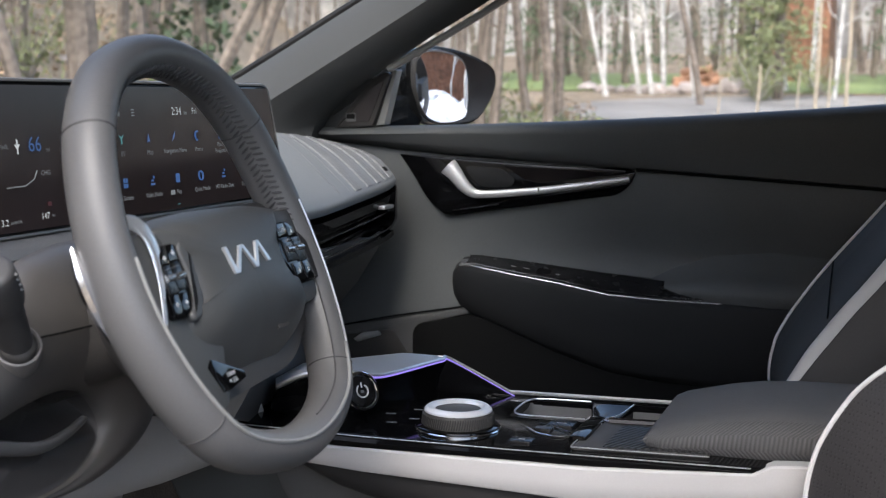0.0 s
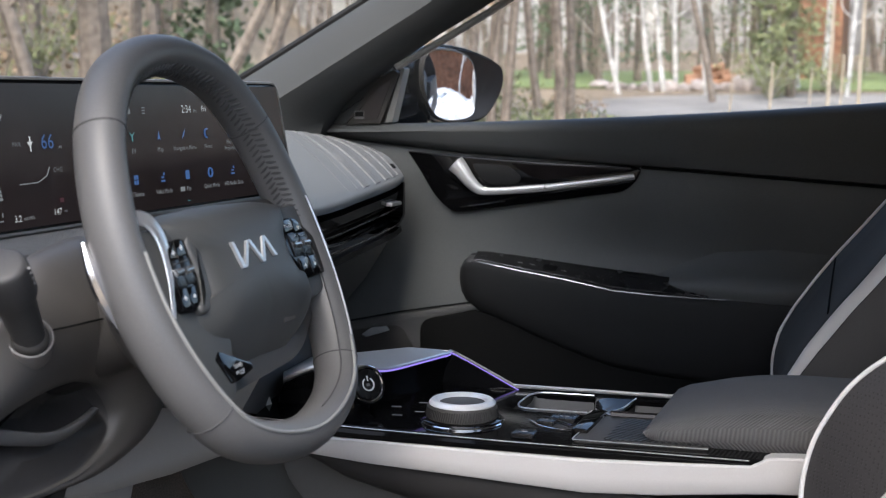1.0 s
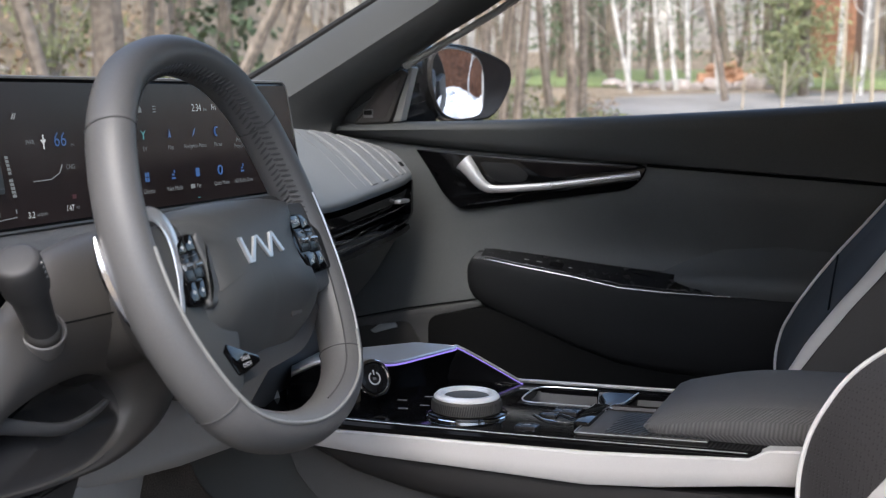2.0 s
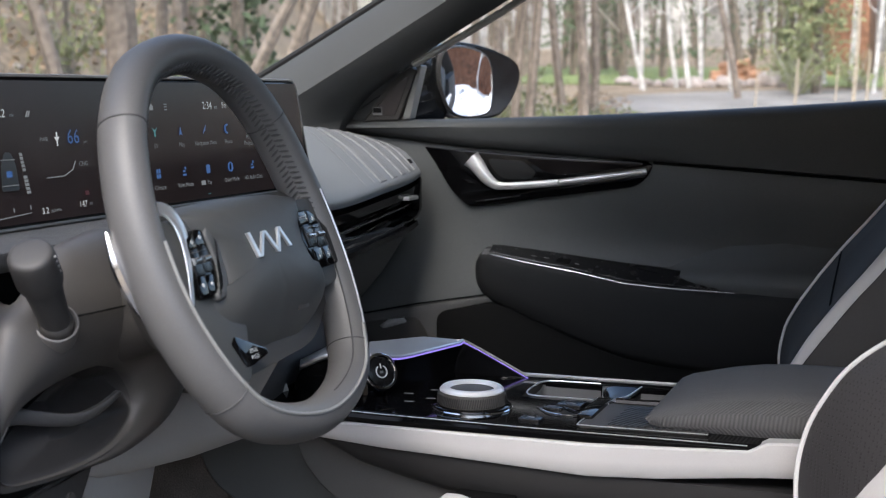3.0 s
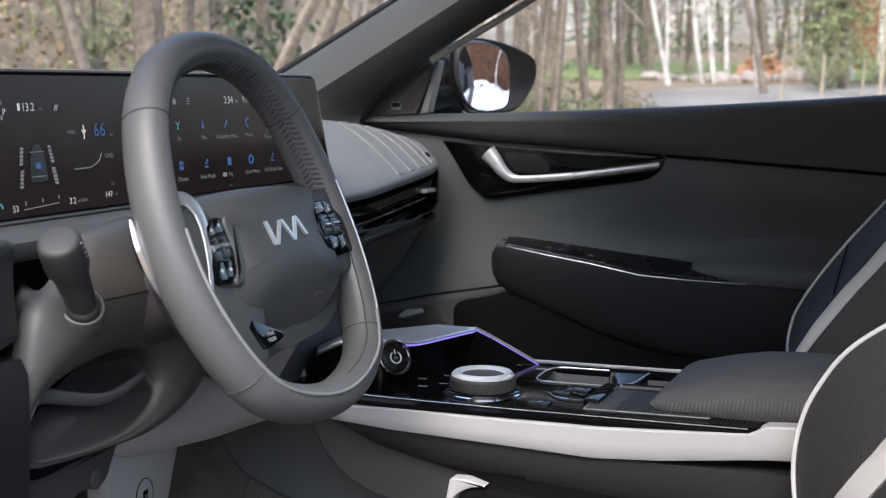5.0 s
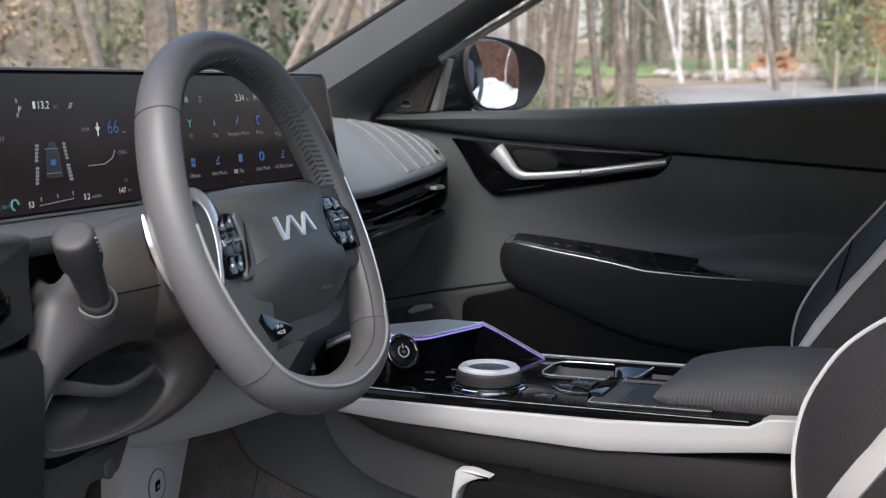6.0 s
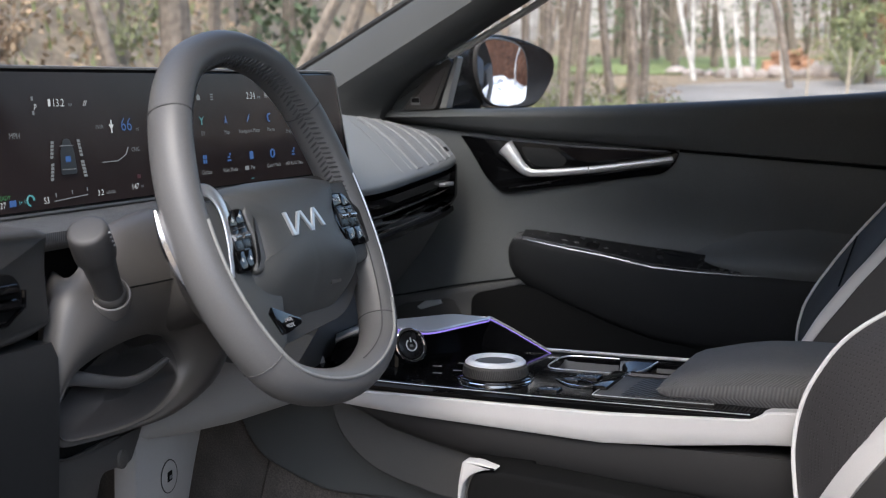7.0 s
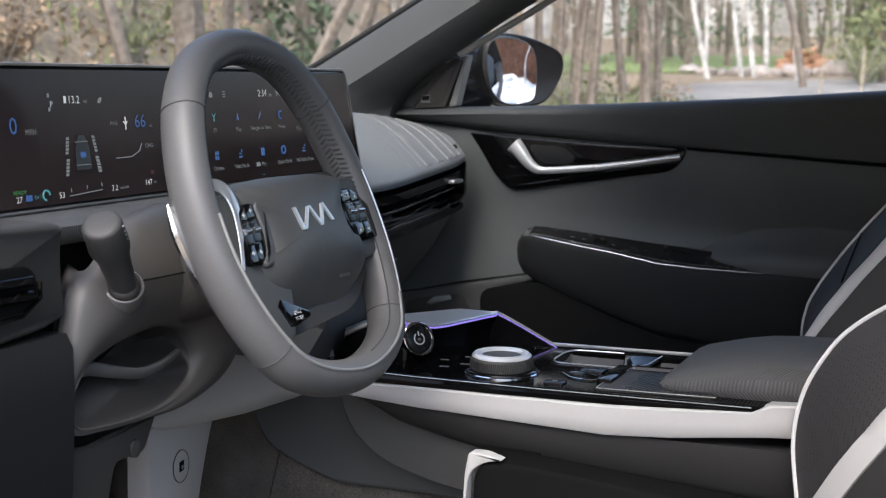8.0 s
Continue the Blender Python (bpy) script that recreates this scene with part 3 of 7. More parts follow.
# ---- outside mirror ----
def door_mirror():
    m = thing("door_mirror", (-0.3, 1.16, 1.03), "black outside mirror on the passenger door", "mirror")
    # shell: rounded pod, open face towards the rear
    n = Vector((0.82, -0.56, -0.03)).normalized()
    side = Vector((0, 0, 1)).cross(n).normalized()
    upv = n.cross(side).normalized()
    c = Vector((-0.283, 1.26, 1.091))
    prof = [(-0.060, 0.046), (-0.046, 0.064), (-0.01, 0.069), (0.05, 0.062), (0.112, 0.041), (0.128, 0.020), (0.122, -0.012), (0.092, -0.052), (0.05, -0.064), (-0.015, -0.064), (-0.045, -0.045), (-0.06, 0.0)]
    P = [Vector((a, b)) for a, b in ((q.x, q.y) for q in curve([(a, b, 0) for a, b in prof], 4))]
    secs = []
    for depth, k in ((0.004, 0.97), (-0.004, 1.0), (-0.03, 1.02), (-0.07, 0.97), (-0.10, 0.82), (-0.125, 0.55), (-0.135, 0.2)):
        secs.append([c + side * (p.x * k + 0.01 * (1 - k)) + upv * (p.y * k) + n * depth for p in P])
    part("shell", loft(secs), CARPAINT, m, "gloss black mirror shell")
    # bezel ring and glass
    G = [Vector((a, b)) for a, b in ((q.x, q.y) for q in curve([(-0.056, 0.040, 0), (-0.040, 0.060, 0), (-0.0, 0.062, 0), (0.040, 0.050, 0), (0.056, 0.02, 0), (0.058, -0.03, 0), (0.048, -0.054, 0), (0.0, -0.061, 0), (-0.035, -0.046, 0), (-0.054, -0.005, 0)], 4))]
    to = lambda a, b, d=0.0: c + side * a + upv * b + n * d
    part("bezel", prism([(p.x * 1.07, p.y * 1.06) for p in G], to, 0.0, 0.010, 0.004), DARK, m, "black mirror bezel")
    rows = []
    for k in (0.0, 0.25, 0.5, 0.75, 1.0):
        rows.append([to(p.x * k, p.y * k, 0.0118 - 0.0016 * k * k) for p in G])
    part("glass", loft(rows, caps=False), MIRROR, m, "convex mirror glass", angle=80)
    part("trim_band", tube([to(p.x * 1.02 + 0.004, p.y * 1.02, -0.012) for p in P], 0.003, 6, closed=True), GLOSS, m, "gloss black band round the shell")
    part("foot", tube([(-0.40, 1.10, 1.035), (-0.37, 1.16, 1.04), (-0.33, 1.21, 1.055)], 0.03, 10, squash=0.018), CARPAINT, m, "short black mirror foot")
    body = rounded([(-0.135, -0.070), (-0.030, -0.070), (-0.030, 0.060), (-0.060, 0.056), (-0.128, 0.030)], [0.004, 0.004, 0.004, 0.02, 0.01])
    part("mirror_arm", prism(body, to, -0.07, -0.008, 0.006), CARPAINT, m, "gloss black body between door and mirror")
    part("sail_base", box(-0.46, -0.33, 1.085, 1.11, 1.0, 1.055, 0.01), CARPAINT, m, "black foot plate")


door_mirror()


# ---- dashboard ----
def dashboard():
    d = thing("dashboard", (-0.4, 0.35, 0.6), "dark grey dashboard with sculpted grey wing top", "dashboard")
    # main body behind everything
    rows = []
    for y in (-0.42, -0.2, 0.0, 0.3, 0.6, 0.8, 0.95, 1.03):
        k = max(0.0, min(1.0, (y - 0.25) / 0.4))
        rows.append([Vector((x, y, z)) for x, z in ((-0.86, 0.975), (-0.60, lerp(0.985, 0.992, k)), (-0.46, lerp(0.965, 0.975, k)), (lerp(-0.34, -0.38, k), lerp(0.945, 0.93, k)), (lerp(-0.30, -0.37, k), lerp(0.93, 0.90, k)), (lerp(-0.32, -0.36, k), 0.86), (lerp(-0.36, -0.39, k), 0.78), (-0.46, 0.68), (-0.55, 0.60), (-0.86, 0.56))])
    part("dash_body", loft(rows), DARK, d, "dark dashboard body", angle=30)
    # grey wing top over the glovebox: ridged cloth slope that ends in a pointed corner by the door
    a0 = [(-0.54, 0.50, 1.038), (-0.50, 0.70, 1.034), (-0.44, 0.88, 1.020), (-0.385, 0.985, 1.005), (-0.335, 1.028, 0.983)]
    a1 = [(-0.262, 0.50, 0.925), (-0.266, 0.70, 0.920), (-0.268, 0.86, 0.930), (-0.266, 0.965, 0.940), (-0.266, 1.006, 0.948)]
    top, lip = curve(a0, 6, closed=False), curve(a1, 6, closed=False)
    rows = []
    for p, q in zip(top, lip):
        row = [p.lerp(q, t) + Vector((0, 0, 0.012 * math.sin(math.pi * t))) for t in (0, 0.2, 0.4, 0.6, 0.8, 0.93, 1.0)]
        row += [q + Vector((0.003, 0, -0.006)), q + Vector((0.001, 0, -0.014)), q + Vector((-0.02, 0, -0.018)), p + Vector((0, 0, -0.05))]
        rows.append(row)
    wing = part("wing_top", loft(rows), WING, d, "grey cloth dash top with ribbed lines", angle=60)

    def on_wing(u, t, lift=0.0):
        i = min(int(u * (len(top) - 1)), len(top) - 2)
        f = u * (len(top) - 1) - i
        p, q = top[i].lerp(top[i + 1], f), lip[i].lerp(lip[i + 1], f)
        return p.lerp(q, t) + Vector((0.35, 0, 0.94)) * (lift) + Vector((0, 0, 0.012 * math.sin(math.pi * t)))
    # raised rib bands that sweep from the screen to the lip
    for k, (u0, u1, w) in enumerate(((0.625, 0.525, 0.050), (0.690, 0.615, 0.050), (0.755, 0.705, 0.052), (0.825, 0.795, 0.052), (0.895, 0.880, 0.050))):
        rows = []
        for j in range(15):
            t = 0.01 + 0.965 * j / 14
            u = lerp(u0, u1, t ** 0.75)
            rows.append([on_wing(u - w / 2, t, -0.001), on_wing(u - w / 2 + 0.006, t, 0.0016), on_wing(u + w / 2 - 0.006, t, 0.0016), on_wing(u + w / 2, t, -0.001)])
        part("rib_band", loft(rows), WING_RIB, wing, "paler ribbed band" if k == 0 else "")
    for u0, u1 in ((0.545, 0.410), (0.585, 0.465)):
        bm = bmesh.new()
        for j in range(44):
            t = 0.02 + 0.95 * j / 44
            p, q = on_wing(lerp(u0, u1, t ** 0.75), t, 0.0012), on_wing(lerp(u0, u1, (t + 0.013) ** 0.75), t + 0.013, 0.0012)
            tube([p, q], 0.0006, 5, bm=bm)
        part("stitch_line", bm, SEAL, wing, "row of pale stitches")
    part("wing_badge", prism([(0.865, 0.80), (0.925, 0.80), (0.925, 0.88), (0.865, 0.88)], lambda a, b, c=0.0: on_wing(a, b, 0.001 + c), 0, 0.0012), BLACK, wing, "small black tab")
    # gloss vent strip under the wing
    q = [p + Vector((-0.006, 0.0, -0.020)) for p in lip]
    rows = []
    for p in q:
        rows.append([p + Vector(v) for v in ((0, 0, 0), (0.006, 0, -0.004), (0.004, 0, -0.018), (-0.025, 0, -0.022), (-0.03, 0, 0))])
    vent = part("vent_strip", loft(rows), GLOSS, d, "gloss black vent strip")
    for dz, r in ((-0.030, 0.0035), (-0.040, 0.003), (-0.055, 0.004), (-0.066, 0.003)):
        part("vent_blade", tube([p + Vector((-0.016 - 0.1 * (-dz - 0.03), 0, dz + 0.004)) for p in q], r, 6, squash=r * 2.0), GLOSS, vent)
    part("vent_line", tube([p + Vector((0.002, 0, -0.031)) for p in q], 0.0011, 6), METAL_BTN, vent, "thin satin blade edge")
    part("vent_line", tube([p + Vector((0.003, 0, -0.058)) for p in q], 0.0009, 6), METAL_BTN, vent)
    part("vent_back", loft([[p + Vector(v) for v in ((-0.03, 0, -0.015), (-0.028, 0, -0.085), (-0.05, 0, -0.085), (-0.05, 0, -0.015))] for p in q]), BLACK, vent, "black vent depth")
    part("vent_lower_lip", loft([[p + Vector(v) for v in ((0.004, 0, -0.066), (0.006, 0, -0.074), (-0.03, 0, -0.09), (-0.05, 0, -0.08))] for p in q]), GLOSS, vent, "gloss lower edge of the vent")
    part("vent_tab", box(-0.282, -0.258, 0.945, 0.985, 0.899, 0.905, 0.002), SATIN, vent, "small satin vent tab")
    part("vent_end", prism(rounded([(-0.300, 0.930), (-0.263, 0.936), (-0.262, 0.880), (-0.275, 0.858), (-0.31, 0.86)], 0.006), lambda a, b, c=0.0: Vector((a, 1.004 + c, b)), -0.004, 0.008, 0.002), GLOSS, vent, "gloss end cap of the vent")
    # glovebox front, sloping away beneath
    rows = []
    for y in (0.44, 0.6, 0.8, 0.95, 1.008):
        rows.append([Vector((x, y, z)) for x, z in ((-0.30, 0.862), (-0.286, 0.853), (-0.292, 0.835), (-0.33, 0.775), (-0.40, 0.692), (-0.47, 0.62), (-0.55, 0.62), (-0.5, 0.86))])
    part("glovebox", loft(rows), MID, d, "dark grey glovebox front", angle=60)
    # kick panel beside the passenger footwell
    k = lambda a, b, c=0.0: Vector((a, 1.072 - c, b))
    part("kick_panel", prism(rounded([(-0.62, 0.62), (-0.44, 0.672), (-0.385, 0.686), (-0.30, 0.706), (-0.150, 0.737), (-0.150, 0.725), (-0.235, 0.702), (-0.252, 0.680), (-0.238, 0.64), (-0.22, 0.36), (-0.7, 0.36)], 0.006), k, -0.02, 0.012, 0.003), KICK, d, "grey side kick panel")
    part("kick_joint", tube([k(-0.44, 0.678, 0.0122), k(-0.379, 0.690, 0.0122), k(-0.291, 0.711, 0.0122), k(-0.155, 0.737, 0.0122)], 0.0016, 5), BLACK, d, "dark joint across the kick panel")
    part("kick_pocket", prism(rounded([(-0.40, 0.664), (-0.385, 0.672), (-0.297, 0.688), (-0.285, 0.684), (-0.262, 0.65), (-0.40, 0.62)], 0.005), k, 0.0, 0.0145, 0.001), DARK, d, "recessed fuse cover")
    part("kick_lamp", prism(rounded([(-0.358, 0.668), (-0.342, 0.680), (-0.312, 0.685), (-0.308, 0.678), (-0.350, 0.664)], 0.002), k, 0.0, 0.0185, 0.001), RINGS, d, "small bright release tab")
    return d


def driver_dash():
    d = thing("driver_lower_dash", (-0.2, 0.0, 0.6), "grey knee panel and woven shelf below the driver screen", "dashboard panel")
    # woven shelf under the screen
    rows = []
    for y in (-0.42, -0.25, -0.05, 0.15, 0.35, 0.5):
        rows.append([Vector((x, y, z)) for x, z in ((-0.40, 0.950), (-0.272, 0.9425), (-0.235, 0.938), (-0.222, 0.932), (-0.222, 0.922), (-0.235, 0.912), (-0.40, 0.90))])
    part("shelf", loft(rows), CARBON, d, "dark woven-look shelf edge", angle=60)
    rows = []
    for y in (-0.42, 0.0, 0.5):
        rows.append([Vector((x, y, z)) for x, z in ((-0.40, 0.91), (-0.252, 0.911), (-0.256, 0.895), (-0.285, 0.80), (-0.40, 0.70))])
    # Solid filler: the recess's darkness is painted as near-black colour.
    part("shelf_underside", loft(rows), BLACK, d, "black filler below the shelf, the recess's shade as its colour")
    # side vent housing
    f = lambda a, b, c=0.0: Vector((-0.165 + c - 0.3 * max(0, a + 0.18), a - 0.011, b))
    hs = part("vent_housing", prism(rounded([(-0.44, 0.960), (-0.175, 0.949), (-0.158, 0.944), (-0.166, 0.92), (-0.164, 0.90), (-0.158, 0.862), (-0.20, 0.855), (-0.44, 0.835)], [0.005, 0.004, 0.006, 0.01, 0.01, 0.006, 0.01, 0.005]), f, -0.10, 0.012, 0.006, 3), DARK, d, "dark side vent housing")
    part("vent_opening", prism(rounded([(-0.42, 0.925), (-0.215, 0.915), (-0.205, 0.905), (-0.205, 0.885), (-0.215, 0.876), (-0.42, 0.868)], 0.008), f, 0.008, 0.0135, 0.001), BLACK, hs, "black vent opening")
    for b in (0.905, 0.892):
        part("vent_slat", tube([f(-0.42, b + 0.004, 0.014), f(-0.3, b, 0.016), f(-0.212, b - 0.002, 0.0145)], 0.0035, 6, squash=0.006), GLOSS, hs)
    part("vent_frame", tube([f(-0.42, 0.866, 0.0135), f(-0.225, 0.873, 0.0145), f(-0.203, 0.886, 0.0145), f(-0.203, 0.900, 0.0145)], 0.0022, 6), GLOSS, hs, "gloss black vent frame")
    # one smooth knee bolster that swells round the column, with an oval hollow for the release lever
    rim = ((-0.181, 0.779), (-0.167, 0.803), (-0.149, 0.817), (-0.116, 0.826), (-0.081, 0.831), (-0.050, 0.832), (-0.030, 0.829), (-0.006, 0.821), (0.006, 0.812), (0.013, 0.795), (0.010, 0.780), (-0.003, 0.764), (-0.037, 0.751), (-0.083, 0.748), (-0.135, 0.751), (-0.171, 0.758))
    out = ((-0.184, 0.782), (-0.180, 0.815), (-0.173, 0.850), (-0.158, 0.886), (-0.128, 0.902), (-0.090, 0.935), (-0.060, 0.946), (0.0, 0.951), (0.06, 0.930), (0.105, 0.86), (0.104, 0.795), (0.075, 0.760), (0.002, 0.741), (-0.075, 0.742), (-0.137, 0.746), (-0.176, 0.753))
    swell = (0.002, 0.004, 0.010, 0.016, 0.018, 0.024, 0.032, 0.040, 0.044, 0.035, 0.022, 0.012, 0.005, 0.002, 0.0, 0.0)

    def bolster(s, back=0.0):
        ring = [Vector((-0.150 + back + w * math.sin(math.pi * s ** 0.85), lerp(h[0], m[0], s), lerp(h[1], m[1], s))) for h, m, w in zip(rim, out, swell)]
        return curve(ring, 6)
    far = [Vector((-0.27, min(m[0] + 0.12, 0.07) if k < 9 or k > 12 else m[0] - 0.03, m[1] - (0.03 if 3 < k < 9 else 0.0))) for k, m in enumerate(out)]
    mid = Vector((-0.085, 0.789))
    liner = []
    secs = [curve(far, 6), bolster(1.0, -0.016), bolster(0.985, -0.007), bolster(0.95, -0.002)] + [bolster(s) for s in (0.88, 0.78, 0.66, 0.54, 0.42, 0.30, 0.18)] + [bolster(0.10, 0.001), bolster(0.05, 0.0022), bolster(0.02, 0.0022)]
    for k, dep in ((1.0, -0.0016), (0.991, 0.0006), (0.984, 0.008), (0.977, 0.018), (0.96, 0.024), (0.86, 0.030), (0.6, 0.034), (0.3, 0.035), (0.02, 0.035)):
        ring = []
        for i, h in enumerate(rim):
            y, z = mid.x + (h[0] - mid.x) * k, mid.y + (h[1] - mid.y) * k
            up = min(1.0, max(0.0, (z - 0.778 - 0.05 * (y + 0.08)) / 0.026))
            ring.append(Vector((-0.150 - max(dep, 0.0) * (0.10 + 1.1 * up * up * (3 - 2 * up)) - min(dep, 0.0), y, z)))
        (secs if k > 0.98 else liner).append(curve(ring, 6))
    liner.insert(0, secs[-1])
    # Inside of the hollow in a darker colour, so its edge stands out.
    part("hollow_inside", loft(liner, caps=False), material("hollow_plastic", (0.040, 0.037, 0.036), 0.5, grain=0.06, scale=1100, bump=0.12, stain=0.08), d, "darker inside of the oval hollow", angle=42)
    part("knee_panel", loft(secs, caps=False), KNEE, d, "smooth grey knee bolster with oval hollow", angle=42)
    rows = [[Vector((x, y, z)) for x, z in ((-0.26, 0.850), (-0.152, 0.848), (-0.1450, 0.835), (-0.1440, 0.80), (-0.149, 0.70), (-0.172, 0.62), (-0.27, 0.60))] for y in (-0.46, -0.30, -0.20, -0.179)]
    part("outer_panel", loft(rows), DARKENED_TRIM, d, "dark outer end panel of the dash", angle=50)
    # flat black plate painted for the shaded gap below the hollow, and the lower panel whose rounded lip runs round it
    lowp = lambda a, b, c=0.0: Vector((-0.168 + c, a, b))
    part("hollow_gap_plate", prism(rounded([(-0.185, 0.775), (-0.178, 0.742), (-0.155, 0.730), (-0.10, 0.735), (-0.06, 0.745), (-0.10, 0.765)], 0.008), lowp, -0.004, 0.002, 0.001), BLACK, d, "black plate painted for the shaded gap below the hollow")
    cv = part("under_cover", prism(rounded([(-0.46, 0.70), (-0.20, 0.80), (-0.184, 0.775), (-0.178, 0.744), (-0.158, 0.7325), (-0.129, 0.7305), (-0.095, 0.734), (-0.030, 0.7385), (-0.052, 0.7020), (-0.098, 0.704), (-0.130, 0.60), (-0.46, 0.60)], [0.01, 0.01, 0.01, 0.012, 0.012, 0.01, 0.02, 0.002, 0.008, 0.01, 0.02, 0.01]), lowp, -0.03, 0.004, 0.003, 3), DARK, d, "dark cover under the knee panel")
    part("gap_lip", tube(curve([lowp(-0.184, 0.775, 0.004), lowp(-0.178, 0.745, 0.0045), lowp(-0.159, 0.7335, 0.0045), lowp(-0.129, 0.7315, 0.0045), lowp(-0.095, 0.7345, 0.003)], 6, closed=False), 0.0016, 8), DARK, cv, "rounded lip of the gap")
    part("cover_knob", disc(lowp, -0.068, 0.7105, 0.0075, 0.0, 0.007, 0.002, 20, 1.3), DARK, cv, "round dark fastener")
    lev = curve([(-0.172, -0.172, 0.803), (-0.160, -0.148, 0.808), (-0.152, -0.117, 0.800), (-0.147, -0.080, 0.7915), (-0.146, -0.046, 0.7935), (-0.149, -0.012, 0.8005)], 6, closed=False)
    secs = []
    for i, p in enumerate(lev):
        t = i / (len(lev) - 1)
        hv, hd = lerp(0.0085, 0.0036, t) * (0.35 if i == len(lev) - 1 else 1.0), lerp(0.006, 0.0035, t)
        secs.append([p + Vector((hd * math.copysign(abs(math.cos(q)) ** 0.7, math.cos(q)) + 0.25 * hv * math.sin(q), 0, hv * math.copysign(abs(math.sin(q)) ** 0.7, math.sin(q)))) for q in (2 * math.pi * k / 14 for k in range(14))])
    part("release_lever", loft(secs), material("lever_plastic", (0.075, 0.074, 0.074), 0.34, grain=0.06, scale=900, bump=0.1), d, "dark grey release lever in the hollow", angle=60)
    # Flat black plates; the shade inside the slots is only their colour.
    part("lever_slot", prism(rounded([(-0.178, 0.785), (-0.165, 0.800), (-0.140, 0.806), (-0.128, 0.802), (-0.15, 0.786)], 0.005), lambda a, b, c=0.0: Vector((-0.170 + c, a, b)), -0.004, 0.004, 0.001), BLACK, d, "black plate painted for the shaded slot behind the lever")
    part("slot_top", prism(rounded([(-0.118, 0.8065), (-0.112, 0.816), (-0.085, 0.821), (-0.105, 0.811)], 0.002), lambda a, b, c=0.0: Vector((-0.171 + c, a, b)), -0.004, 0.0025, 0.001), BLACK, d)
    # pale lower apron that runs across towards the console
    rows = []
    for y, zt, zb in ((-0.10, 0.735, 0.712), (0.0, 0.742, 0.700), (0.08, 0.775, 0.692), (0.16, 0.790, 0.690), (0.24, 0.775, 0.694), (0.30, 0.76, 0.70)):
        rows.append([Vector((x, y, z)) for x, z in ((-0.28, zt + 0.005), (-0.232 + 0.28 * y, zt), (-0.222 + 0.28 * y, lerp(zt, zb, 0.4)), (-0.220 + 0.28 * y, lerp(zt, zb, 0.8)), (-0.226 + 0.28 * y, zb), (-0.25 + 0.28 * y, zb - 0.006), (-0.32, zb + 0.01))])
    part("lower_apron", loft(rows), LIGHT_GREY, d, "pale grey lower apron", angle=60)
    # pale stay with a charging socket, down to the floor
    stay = lambda a, b, c=0.0: Vector((-0.222 + c, a, b))
    st = part("side_stay", prism(rounded([(0.022, 0.705), (0.160, 0.715), (0.130, 0.64), (0.112, 0.58), (0.10, 0.36), (0.014, 0.36), (0.020, 0.60)], [0.004, 0.004, 0.05, 0.05, 0.01, 0.01, 0.05]), stay, -0.02, 0.008, 0.005), LIGHT_GREY, d, "pale grey stay beside the footwell")
    part("socket_plate", disc(stay, 0.079, 0.645, 0.0145, 0.006, 0.0095, 0.001, 28, 1.25), LIGHT_GREY, st, "round grey socket plate")
    part("socket_ring", tube([stay(0.079 + 0.0148 * math.cos(q), 0.645 + 0.0185 * math.sin(q), 0.0088) for q in (k * math.pi / 12 for k in range(24))], 0.0007, 5, closed=True), DARK, st)
    part("socket_hole", prism(rounded([(0.075, 0.639), (0.083, 0.6405), (0.083, 0.6515), (0.075, 0.650)], 0.001), stay, 0.009, 0.0105, 0.0004), BLACK, st, "dark charging socket")
    part("socket_tongue", prism([(0.0775, 0.642), (0.081, 0.6425), (0.081, 0.6465), (0.0775, 0.646)], stay, 0.0103, 0.011), PRINT_DIM, st)
    return d


